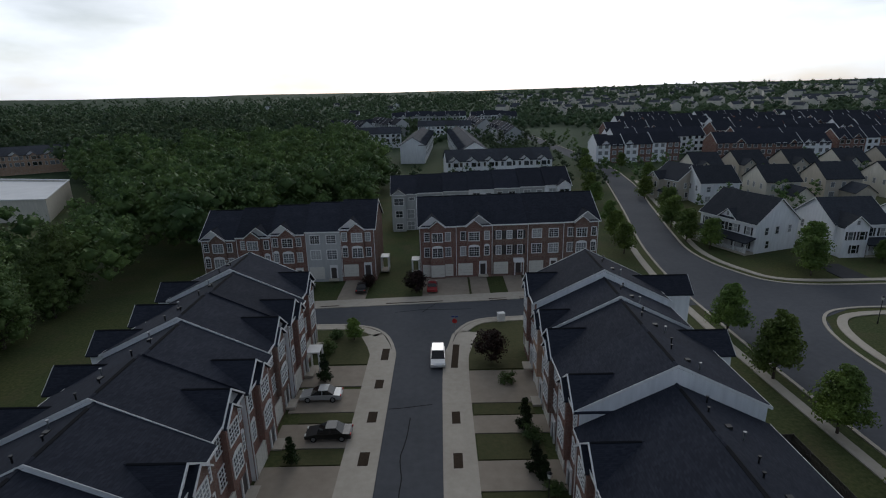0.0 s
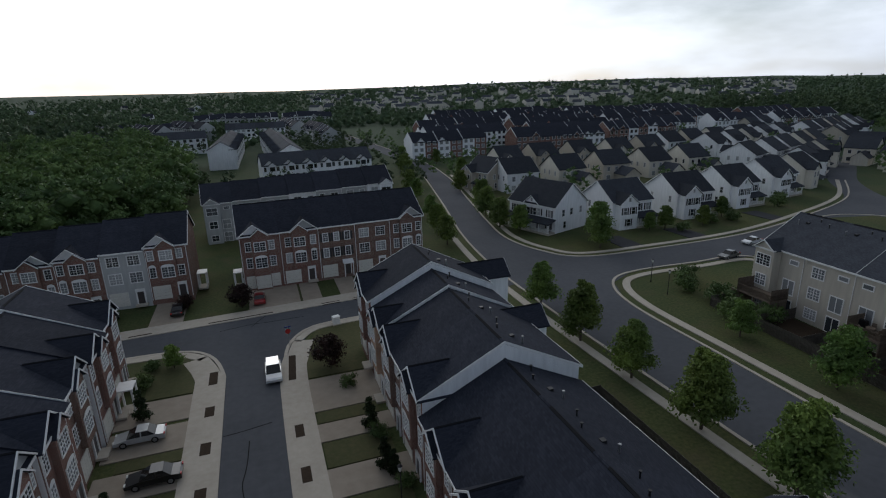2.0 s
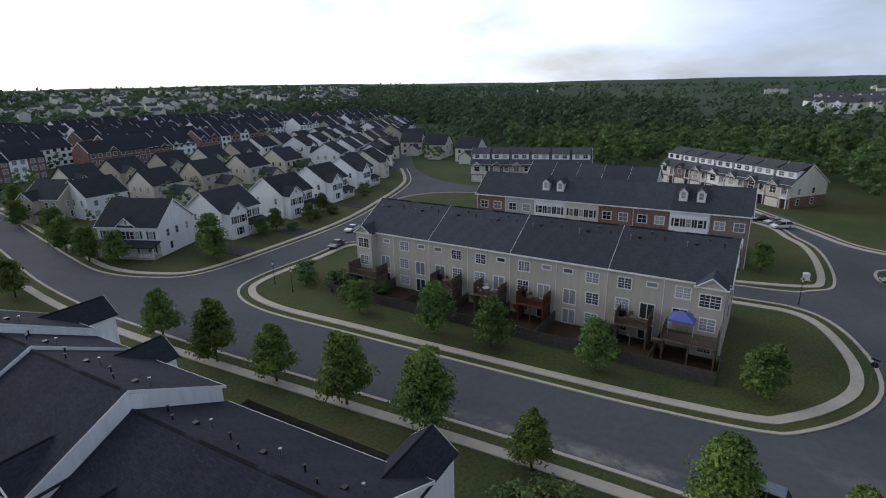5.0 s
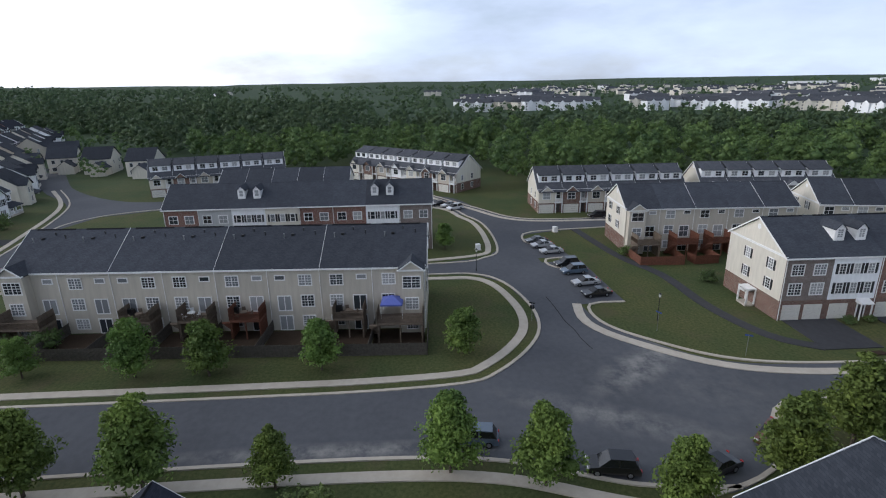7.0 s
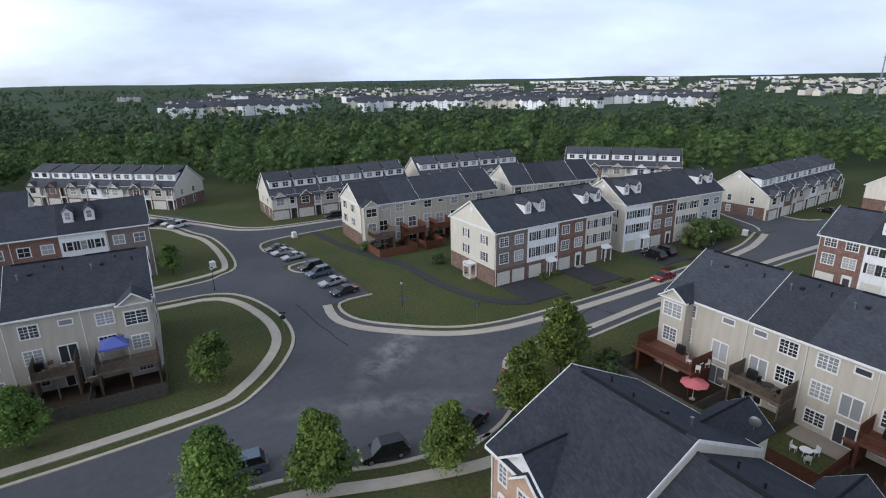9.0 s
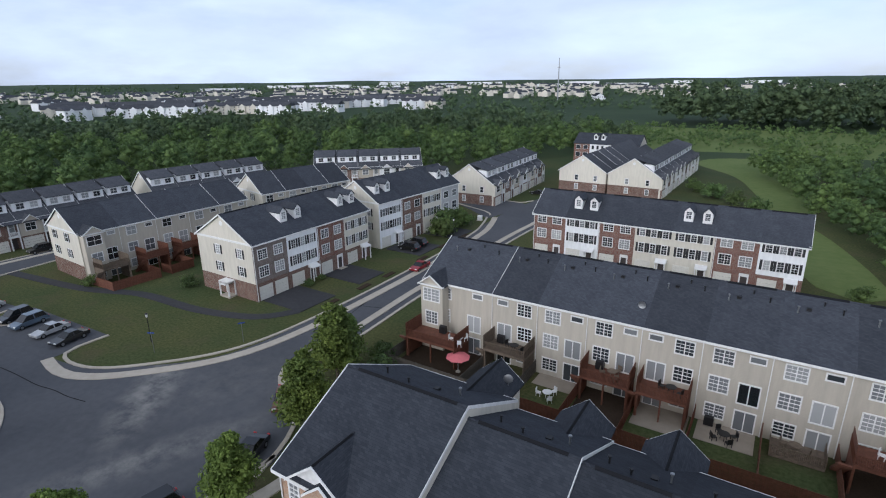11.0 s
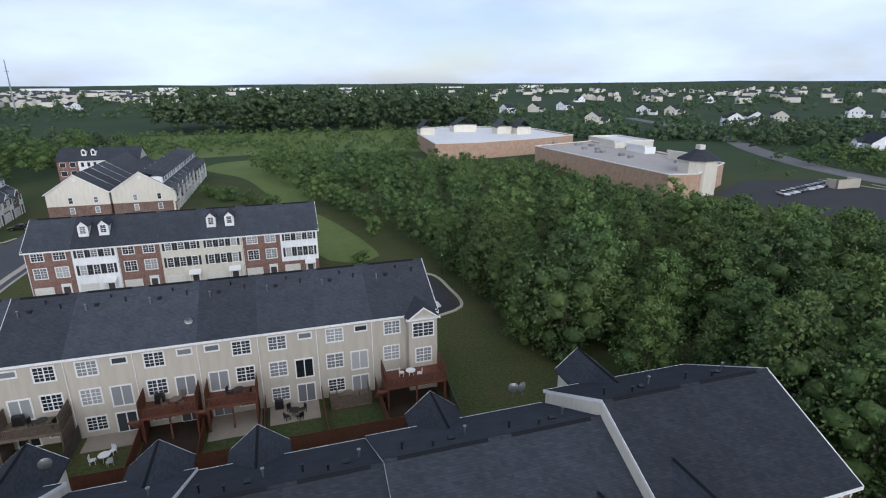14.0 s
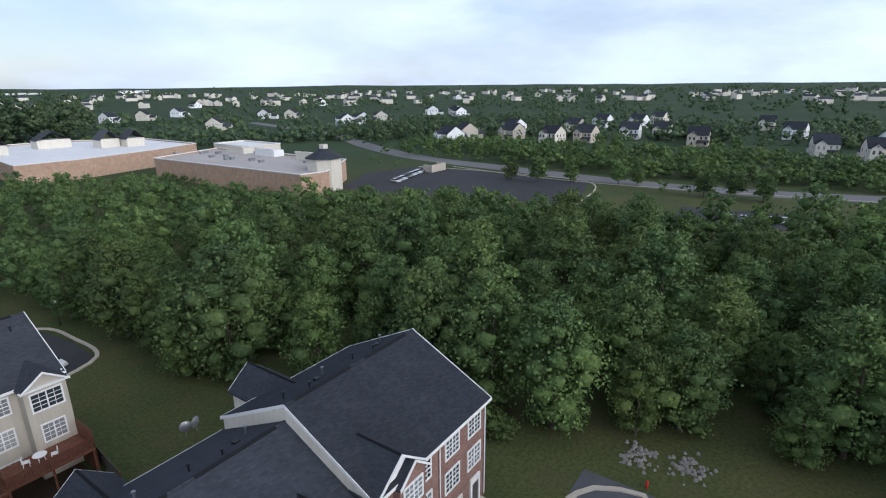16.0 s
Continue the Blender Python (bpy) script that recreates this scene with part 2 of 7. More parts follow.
def sandy(m, x, y, turn, rx, ry, gain=1.0):
    """A pale sandy stain of uneven outline round x, y."""
    n, l = m.node_tree.nodes, m.node_tree.links
    b = n["Principled BSDF"]
    old = b.inputs["Base Color"].links[0].from_socket
    g, mp = n.new("ShaderNodeNewGeometry"), n.new("ShaderNodeMapping")
    mp.vector_type = "TEXTURE"
    mp.inputs["Location"].default_value, mp.inputs["Rotation"].default_value, mp.inputs["Scale"].default_value = (x, y, 0), (0, 0, radians(turn)), (rx, ry, 50)
    l.new(g.outputs["Position"], mp.inputs[0])
    ln, mr, mu = n.new("ShaderNodeVectorMath"), n.new("ShaderNodeMapRange"), n.new("ShaderNodeMath")
    ln.operation, mu.operation = "LENGTH", "MULTIPLY"
    l.new(mp.outputs[0], ln.inputs[0])
    mr.inputs[1].default_value, mr.inputs[2].default_value, mr.inputs[3].default_value, mr.inputs[4].default_value = 0.2, 1.0, gain, 0.0
    l.new(ln.outputs["Value"], mr.inputs[0])
    ns = ramp(n, l, noise_tex(n, l, g.outputs["Position"], 0.45, 7, 0.65), (0.38, (0, 0, 0)), (0.66, (1, 1, 1)))
    l.new(mr.outputs[0], mu.inputs[0])
    l.new(ns, mu.inputs[1])
    l.new(mixed(n, l, mu.outputs[0], old, (0.24, 0.235, 0.225)), b.inputs["Base Color"])


sandy(ASPHALT, 58.0, -27.5, -52, 13, 3.6)
sandy(ASPHALT, 47.0, -20.0, 65, 16, 3.0, 0.7)
sandy(ASPHALT, 43.6, 8.0, 90, 22, 1.6)
sandy(ASPHALT, 51.0, -33.0, 55, 19, 8.0, 0.2)
ASPHALT_DARK = mottled("dark_asphalt", (0.04, 0.041, 0.045), (0.06, 0.061, 0.066), 0.9, 1.5, 0.08, 0.5, 0.25, 0.01)
CONCRETE = mottled("concrete", (0.37, 0.33, 0.275), (0.49, 0.45, 0.385), 0.9, 1.3, 0.2, 0.5, 0.2, 0.01)
DRIVE = mottled("driveway_concrete", (0.245, 0.208, 0.168), (0.345, 0.30, 0.245), 0.9, 0.9, 0.2, 0.5, 0.2, 0.01)
LAWN = mottled("lawn_grass", (0.036, 0.056, 0.018), (0.085, 0.105, 0.036), 0.95, 3.0, 0.08, 0.6, 0.8, 0.06)
DRYGRASS = mottled("dry_grass", (0.05, 0.062, 0.026), (0.11, 0.10, 0.052), 0.95, 2.0, 0.1, 0.6, 0.8, 0.06)
MEADOW = mottled("meadow_grass", (0.088, 0.135, 0.040), (0.15, 0.185, 0.066), 0.95, 0.6, 0.05, 0.5, 0.5, 0.1)
MULCH = mottled("mulch", (0.03, 0.022, 0.015), (0.06, 0.042, 0.03), 0.95, 5.0, 0.5, 0.4, 0.7, 0.04)
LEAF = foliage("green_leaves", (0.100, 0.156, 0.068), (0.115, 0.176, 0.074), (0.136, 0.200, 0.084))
# distance haze is put into this leaf colour: muted and bluer than LEAF
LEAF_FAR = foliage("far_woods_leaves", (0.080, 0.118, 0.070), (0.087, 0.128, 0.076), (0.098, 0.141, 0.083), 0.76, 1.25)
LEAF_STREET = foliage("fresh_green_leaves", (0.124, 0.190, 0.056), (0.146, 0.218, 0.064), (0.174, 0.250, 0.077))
LEAF_PURPLE = foliage("purple_leaves", (0.018, 0.010, 0.012), (0.035, 0.018, 0.02), (0.05, 0.028, 0.028))
LEAF_DARK = foliage("conifer_leaves", (0.014, 0.026, 0.011), (0.025, 0.042, 0.018), (0.04, 0.06, 0.025))
BARK = mottled("bark", (0.06, 0.048, 0.038), (0.12, 0.10, 0.08), 0.95, 4.0, 1.0, 0.4, 0.8, 0.03)
DECK_RED = planks("red_stained_wood", (0.10, 0.035, 0.02), (0.18, 0.07, 0.04))
DECK_BROWN = planks("weathered_deck_wood", (0.10, 0.075, 0.055), (0.2, 0.155, 0.115))
FENCE_GREY = planks("grey_fence_wood", (0.07, 0.06, 0.05), (0.14, 0.125, 0.105))
METAL = plain("galvanised_metal", (0.35, 0.36, 0.37), 0.4, 0.8)
BLACKMETAL = plain("black_metal", (0.02, 0.02, 0.022), 0.4, 0.3)
VENTBLACK = plain("black_ridge_vent", (0.014, 0.015, 0.018), 0.9)
RUBBER = plain("tyre_rubber", (0.02, 0.02, 0.02), 0.9)
CARGLASS = plain("car_glass", (0.012, 0.014, 0.016), 0.05)
LAMPGLASS = plain("lamp_glass", (0.7, 0.7, 0.66), 0.2)
ROOFWHITE = mottled("white_roof_membrane", (0.62, 0.62, 0.62), (0.78, 0.78, 0.78), 0.7, 0.3, 0.05, 0.5, 0.1, 0.02)
ROOFGREY = mottled("gravel_roof", (0.36, 0.33, 0.31), (0.46, 0.43, 0.41), 0.9, 0.5, 0.08, 0.5, 0.2, 0.03)
STONE = mottled("river_stones", (0.16, 0.15, 0.14), (0.3, 0.29, 0.27), 0.9, 3.0, 0.5, 0.3, 1.0, 0.1)
SIGNBLUE = plain("blue_sign_paint", (0.03, 0.07, 0.25), 0.4)
SIGNRED = plain("red_sign_paint", (0.45, 0.02, 0.02), 0.4)
CLOTHBLUE = plain("blue_canopy_cloth", (0.10, 0.13, 0.42), 0.8)
CLOTHPINK = plain("pink_parasol_cloth", (0.62, 0.16, 0.18), 0.8)
TOYRED = plain("red_plastic", (0.45, 0.03, 0.03), 0.5)


# ---- mesh helpers ----
class Build:
    """Collects faces for one mesh; each face has a material slot."""

    def __init__(self):
        self.v, self.f, self.m = [], [], []

    def face(self, pts, mat=0):
        k = len(self.v)
        self.v += [tuple(p) for p in pts]
        self.f.append(tuple(range(k, k + len(pts))))
        self.m.append(mat)
        return self

    def box(self, x0, x1, y0, y1, z0, z1, mat=0, skip=""):
        k = len(self.v)
        self.v += [(x0, y0, z0), (x1, y0, z0), (x1, y1, z0), (x0, y1, z0), (x0, y0, z1), (x1, y0, z1), (x1, y1, z1), (x0, y1, z1)]
        for name, f in (("b", (0, 3, 2, 1)), ("t", (4, 5, 6, 7)), ("f", (0, 1, 5, 4)), ("r", (1, 2, 6, 5)), ("k", (2, 3, 7, 6)), ("l", (3, 0, 4, 7))):
            if name not in skip:
                self.f.append(tuple(k + i for i in f))
                self.m.append(mat)
        return self

    def slab(self, a, b, c, d, thick, mat=0):
        """A plate under the quad a b c d."""
        k = len(self.v)
        top = [Vector(p) for p in (a, b, c, d)]
        self.v += [tuple(p) for p in top] + [(p.x, p.y, p.z - thick) for p in top]
        for f in ((0, 1, 2, 3), (7, 6, 5, 4), (0, 4, 5, 1), (1, 5, 6, 2), (2, 6, 7, 3), (3, 7, 4, 0)):
            self.f.append(tuple(k + i for i in f))
            self.m.append(mat)
        return self

    def prism(self, pts, x0, x1, mat=0, caps=True):
        """A polygon of (y, z) drawn out along x."""
        k, n = len(self.v), len(pts)
        self.v += [(x0, y, z) for y, z in pts] + [(x1, y, z) for y, z in pts]
        for i in range(n):
            j = (i + 1) % n
            self.f.append((k + i, k + j, k + n + j, k + n + i))
            self.m.append(mat)
        if caps:
            self.f += [tuple(k + i for i in reversed(range(n))), tuple(k + n + i for i in range(n))]
            self.m += [mat, mat]
        return self

    def tube(self, p, q, r0, r1=None, n=8, mat=0):
        p, q = Vector(p), Vector(q)
        r1 = r0 if r1 is None else r1
        ax = (q - p).normalized()
        u = ax.orthogonal().normalized()
        w = ax.cross(u)
        k = len(self.v)
        for c, r in ((p, r0), (q, r1)):
            self.v += [tuple(c + r * (math.cos(math.tau * i / n) * u + math.sin(math.tau * i / n) * w)) for i in range(n)]
        for i in range(n):
            self.f.append((k + i, k + (i + 1) % n, k + n + (i + 1) % n, k + n + i))
            self.m.append(mat)
        self.f += [tuple(k + i for i in reversed(range(n))), tuple(k + n + i for i in range(n))]
        self.m += [mat, mat]
        return self

    def lattice(self, xs, zs, solid, y0, y1, mat=0):
        """A connected pierced plate: cells between the lines xs and zs that are solid, from y0 (front) to y1."""
        ids = {}

        def vid(i, j, s):
            if (i, j, s) not in ids:
                ids[i, j, s] = len(self.v)
                self.v.append((xs[i], (y0, y1)[s], zs[j]))
            return ids[i, j, s]

        nx, nz = len(xs) - 1, len(zs) - 1
        ok = lambda i, j: 0 <= i < nx and 0 <= j < nz and solid(i, j)
        for i in range(nx):
            for j in range(nz):
                if not ok(i, j):
                    continue
                self.f.append((vid(i, j, 0), vid(i + 1, j, 0), vid(i + 1, j + 1, 0), vid(i, j + 1, 0)))
                self.m.append(mat)
                for di, dj, a, b in ((-1, 0, (i, j + 1), (i, j)), (1, 0, (i + 1, j), (i + 1, j + 1)), (0, -1, (i, j), (i + 1, j)), (0, 1, (i + 1, j + 1), (i, j + 1))):
                    if not ok(i + di, j + dj):
                        self.f.append((vid(*a, 0), vid(*a, 1), vid(*b, 1), vid(*b, 0)))
                        self.m.append(mat)
        return self

    def chevron(self, xa, xm, xb, za, zm, zb, y0, y1, thick, mat=0):
        """A bent plate: low edge, ridge, low edge, from y0 to y1."""
        k = len(self.v)
        for y in (y0, y1):
            self.v += [(xa, y, za), (xm, y, zm), (xb, y, zb), (xb, y, zb - thick), (xm, y, zm - thick), (xa, y, za - thick)]
        fs = [(0, 5, 4, 1), (1, 4, 3, 2), (6, 7, 10, 11), (7, 8, 9, 10)] + [(i, (i + 1) % 6, 6 + (i + 1) % 6, 6 + i) for i in range(6)]
        for f in fs:
            self.f.append(tuple(k + i for i in f))
            self.m.append(mat)
        return self

    def mesh(self, name, mats, smooth=False):
        me = bpy.data.meshes.new(name)
        me.from_pydata(self.v, [], self.f)
        for m in mats if isinstance(mats, (list, tuple)) else [mats]:
            me.materials.append(m)
        me.polygons.foreach_set("material_index", self.m)
        if smooth:
            me.polygons.foreach_set("use_smooth", [True] * len(self.f))
        me.update()
        return me


def part(name, b, mats, parent, label="", m=None, smooth=False):
    """One mesh as a part of a thing (or of a part)."""
    me = b if isinstance(b, bpy.types.Mesh) else b.mesh(name, mats, smooth)
    ob = new(name, me)
    ob.parent = parent
    if m is not None:
        ob.matrix_basis = m
    if label:
        ob["label"] = label
    return ob


def thing(name, label, category, group="", kind="", m=None):
    ob = new(name)
    ob.empty_display_size = 0.3
    if m is not None:
        ob.matrix_basis = m
    return tagged(ob, label, category, group, kind)


def single(name, b, mats, label, category, group="", kind="", m=None, smooth=False):
    ob = new(name, b if isinstance(b, bpy.types.Mesh) else b.mesh(name, mats, smooth))
    if m is not None:
        ob.matrix_basis = m
    return tagged(ob, label, category, group, kind)


def quads_mesh(name, verts, quads, mats, slots=None):
    """A mesh from arrays of corners and four-sided faces."""
    me = bpy.data.meshes.new(name)
    nq = len(quads)
    me.vertices.add(len(verts))
    me.vertices.foreach_set("co", np.ascontiguousarray(verts, dtype=np.float32).ravel())
    me.loops.add(nq * 4)
    me.loops.foreach_set("vertex_index", np.ascontiguousarray(quads, dtype=np.int32).ravel())
    me.polygons.add(nq)
    me.polygons.foreach_set("loop_start", np.arange(0, nq * 4, 4, dtype=np.int32))
    for m in mats if isinstance(mats, (list, tuple)) else [mats]:
        me.materials.append(m)
    if slots is not None:
        me.polygons.foreach_set("material_index", np.ascontiguousarray(slots, dtype=np.int32))
    me.update(calc_edges=True)
    return me


def smooth_line(pts, step=1.5, closed=False):
    """Catmull-Rom through the points."""
    p = [Vector((*q[:2], 0)) for q in pts]
    out = []
    n = len(p)
    for i in range(n if closed else n - 1):
        a, b, c, d = (p[(i - 1) % n], p[i % n], p[(i + 1) % n], p[(i + 2) % n]) if closed else (p[max(i - 1, 0)], p[i], p[i + 1], p[min(i + 2, n - 1)])
        k = max(2, int((c - b).length / step))
        for j in range(k):
            t = j / k
            out.append(0.5 * ((2 * b) + (c - a) * t + (2 * a - 5 * b + 4 * c - d) * t * t + (3 * b - a - 3 * c + d) * t ** 3))
    if not closed:
        out.append(p[-1])
    return out


def ribbon(b, pts, left, right, z0, z1, mat=0, closed=False, step=1.5, straight=False):
    """A raised strip along a line, from left to right of it (metres)."""
    line = [Vector((*q[:2], 0)) for q in pts] if straight else smooth_line(pts, step, closed)
    n = len(line)
    rows = []
    for i, q in enumerate(line):
        a, c = (line[i - 1], line[(i + 1) % n]) if closed else (line[max(i - 1, 0)], line[min(i + 1, n - 1)])
        d = (c - a).normalized()
        s = Vector((d.y, -d.x, 0))
        rows.append((q - s * left, q + s * right))
    for i in range(n if closed else n - 1):
        (a, b2), (c, d) = rows[i], rows[(i + 1) % n]
        b.face([(a.x, a.y, z1), (b2.x, b2.y, z1), (d.x, d.y, z1), (c.x, c.y, z1)], mat)
        b.face([(b2.x, b2.y, z0), (d.x, d.y, z0), (d.x, d.y, z1), (b2.x, b2.y, z1)], mat)
        b.face([(c.x, c.y, z0), (a.x, a.y, z0), (a.x, a.y, z1), (c.x, c.y, z1)], mat)
    return b


def plate(b, pts, z0, z1, mat=0):
    """A flat raised area with any outline."""
    n = len(pts)
    area = sum(pts[i][0] * pts[(i + 1) % n][1] - pts[(i + 1) % n][0] * pts[i][1] for i in range(n))
    pts = [tuple(p[:2]) for p in (pts if area > 0 else reversed(list(pts)))]
    b.face([(x, y, z1) for x, y in pts], mat)
    for i in range(n):
        (x, y), (u, w) = pts[i], pts[(i + 1) % n]
        b.face([(x, y, z0), (u, w, z0), (u, w, z1), (x, y, z1)], mat)
    return b


def inside(x, y, poly):
    c = False
    for i in range(len(poly)):
        (x0, y0), (x1, y1) = poly[i], poly[i - 1]
        if (y0 > y) != (y1 > y) and x < (x1 - x0) * (y - y0) / (y1 - y0) + x0:
            c = not c
    return c
# ---- ground and streets ----
def land_height(x, y):
    """Flat round the houses; far off the land rolls and rises towards the skyline."""
    r = math.hypot(x, y)
    if r < 420:
        return 0.0
    k = min(1.0, (r - 420) / 1500)
    k = k * k * (3 - 2 * k)
    az = math.atan2(x, y)
    ridge = 26 * math.exp(-((az - 0.62) / 0.42) ** 2) * min(1, max(0, (r - 600) / 900))
    ridge += 6 * math.exp(-((az + 1.9) / 0.9) ** 2) * min(1, max(0, (r - 600) / 900))
    n = noise.fractal(Vector((x * 0.0011, y * 0.0011, 3.1)), 0.8, 2.0, 5)
    far = min(1.0, max(0.0, (r - 2200) / 2200))
    return k * (4 + 11 * n) + ridge + 24 * far * far


def ground_sheet():
    rings = [0, 15, 30, 50, 75, 100, 140, 180, 230, 290, 360, 420] + [420 * 1.09 ** i for i in range(1, 28)]
    rings = [r for r in rings if r < 4700] + [4800]
    n = 144
    v, f = [(0, 0, 0)], []
    for r in rings[1:]:
        for i in range(n):
            a = math.tau * i / n
            x, y = r * math.sin(a), r * math.cos(a)
            v.append((x, y, land_height(x, y)))
    for i in range(n):
        f.append((0, 1 + (i + 1) % n, 1 + i))
    for k in range(len(rings) - 2):
        for i in range(n):
            a, b = 1 + k * n + i, 1 + k * n + (i + 1) % n
            f.append((a, b, b + n, a + n))
    me = bpy.data.meshes.new("ground")
    me.from_pydata(v, [], f)
    m, nn, l, b = material("ground_grass", 0.95)
    p = world_pos(nn, l)
    near = ramp(nn, l, noise_tex(nn, l, p, 2.5, 6), (0.3, (0.035, 0.051, 0.021)), (0.7, (0.081, 0.095, 0.043)))
    patch = ramp(nn, l, noise_tex(nn, l, p, 0.05, 4), (0.35, (0.75, 0.9, 0.75)), (0.65, (1.55, 1.25, 1.05)))
    near = mixed(nn, l, 0.7, near, patch, "MULTIPLY")
    farc = ramp(nn, l, noise_tex(nn, l, p, 0.012, 8, 0.7), (0.40, (0.030, 0.052, 0.026)), (0.66, (0.045, 0.072, 0.034)), (0.84, (0.060, 0.086, 0.045)))
    worn = ramp(nn, l, noise_tex(nn, l, p, 0.16, 5, 0.6), (0.52, (0, 0, 0)), (0.70, (0.75, 0.75, 0.75)))
    near = mixed(nn, l, worn, near, ramp(nn, l, noise_tex(nn, l, p, 4.0, 5), (0.3, (0.055, 0.055, 0.028)), (0.7, (0.115, 0.098, 0.056))))
    ln = nn.new("ShaderNodeVectorMath")
    ln.operation = "LENGTH"
    l.new(p, ln.inputs[0])
    mr = nn.new("ShaderNodeMapRange")
    mr.inputs[1].default_value, mr.inputs[2].default_value = 170, 300
    l.new(ln.outputs["Value"], mr.inputs[0])
    l.new(mixed(nn, l, mr.outputs[0], near, farc), b.inputs["Base Color"])
    bump(nn, l, b, noise_tex(nn, l, p, 3.0, 6), 0.7, 0.06)
    me.materials.append(m)
    me.polygons.foreach_set("use_smooth", [True] * len(f))
    return tagged(new("ground", me), "mown green grass with brownish worn patches", "ground", kind="structure")


ground_sheet()
ROAD_Z, KERB_Z, WALK_Z, LAWN_Z = 0.03, 0.15, 0.13, 0.10
roads = Build()
plate(roads, [(-6.9, -14), (-0.2, -14), (-0.2, 78), (-6.9, 78)], 0, ROAD_Z)                       # street between the brick rows
plate(roads, [(-44, 75.0), (-13, 74.3), (-9.2, 71.8), (-7.2, 66.5), (-6.9, 62), (-0.2, 61), (5, 75.6), (24, 76.5), (42, 80), (42, 90), (24, 86), (14, 84.2), (-22, 81.5), (-44, 80.5)], 0.001, ROAD_Z + 0.004)
plate(roads, [(-41, -13), (-0.2, -13), (24, -13), (24, -6.5), (-0.2, -6.5), (-41, -6.5)], 0.001, ROAD_Z + 0.004)
single("road", roads, ASPHALT, "dark grey asphalt street with sealed cracks", "road", kind="structure")
main = Build()
MAIN_W = [(36.5, -27), (37.5, -18), (41.0, -8), (42.2, 2), (42.2, 20), (41.6, 40), (41, 60), (41, 78), (41.5, 92), (44.5, 115), (52, 150), (62, 200), (66, 260), (60, 420)]
MAIN_E = [(54.5, 0), (53.7, 20), (53.6, 45), (53.8, 64), (57.2, 73.7), (58.5, 84), (53, 104), (55.5, 125), (61.5, 153), (71, 200), (75, 260), (69, 420)]
plate(main, smooth_line(MAIN_W[3:]) + smooth_line(MAIN_E)[::-1], 0, ROAD_Z + 0.006)
plate(main, smooth_line([(42.2, 2), (41.0, -8), (37.5, -18), (36.0, -26), (40, -33), (46.5, -40), (46.2, -50), (47.5, -71), (48.0, -104), (47.6, -124), (47.0, -170), (50, -235)])
      + smooth_line([(62, -235), (58.5, -170), (60, -143), (60.5, -120), (58, -100), (56.6, -83), (56, -55), (57.5, -38), (64.5, -29.5), (69.5, -26), (77, -24.6), (92, -23.6), (99, -23), (111, -22.4), (117, -24.5), (121, -42), (121, -60), (129, -62), (130, -44), (132, -25.5), (145, -16), (163, -4), (172, 40), (165, 75), (168, 95), (190, 121), (230, 150), (222, 158), (185, 128), (161, 106),
         (128, 94.5), (104, 89), (80, 87.5), (61, 88.5), (54.6, 97), (54.5, 80)], 2)
      + [(57.1, 73.7), (63.8, 77.2), (77.6, 76.9), (90.8, 75.5), (108, 78), (131, 92), (146, 88), (154, 72), (158, 40), (149.5, -2), (135, -12.5), (124, -15.8), (107, -16.2), (101, -13), (98.3, -0.6), (98.5, 30), (99.5, 60), (92.5, 60), (92.3, -0.8), (91.7, -9.6), (87, -14.2), (76.7, -16.8), (68.5, -16.4), (62.2, -13.3), (57, -8.7), (54.9, -4.7), (54.5, 0)], 0.001, ROAD_Z)
plate(main, [(70, -124), (62, -118), (60, -128), (60, -138), (96, -150), (104, -160), (108, -152), (92, -138), (76, -128)], 0.002, ROAD_Z + 0.006)
plate(main, [(76.5, -24.2), (97, -22.6), (97.6, -30.9), (77.2, -32.0)], 0.002, ROAD_Z + 0.008)
plate(main, [(99.6, -22.6), (112.5, -21.8), (113.4, -28.0), (100.4, -29.6)], 0.002, ROAD_Z + 0.008)
single("road", main, ASPHALT, "wide asphalt road with a patchy worn junction", "road", kind="structure")

seals = Build()
rt = random.Random(3)
for x, y, dx, dy, n in ((-4.2, 36, 0.02, 1.6, 9), (-5.0, 37.5, 1.2, 0.1, 2), (-3.6, 79, 0.5, 1.0, 4), (-8, 79.2, 1.5, 0.1, 8), (-6.5, 52, 1.6, 0.1, 3), (50, -45, 0.5, -3.0, 8), (62, -22, 3.0, 0.4, 6), (48, -60, 2.0, 0.4, 4)):
    pts = [(x, y)]
    for i in range(n):
        pts.append((pts[-1][0] + dx + rt.uniform(-0.25, 0.25), pts[-1][1] + dy + rt.uniform(-0.25, 0.25)))
    ribbon(seals, pts, 0.05, 0.05, 0.03, ROAD_Z + 0.014, step=0.5)
single("tar_seal", seals, plain("road_tar", (0.018, 0.018, 0.019), 0.95), "dark tar lines sealing cracks in the road", "tar seal", kind="structure")
kerbs, walks, pits = Build(), Build(), Build()


def kerb(pts, side=0.0, **k):
    ribbon(kerbs, pts, 0.2 + side, 0.25 - side, 0.0, KERB_Z, **k)


def pavement(pts, off, width=1.3, **k):
    """A concrete walk beside a kerb, off metres to its left."""
    ribbon(walks, pts, off + width, -off, 0.0, WALK_Z, **k)


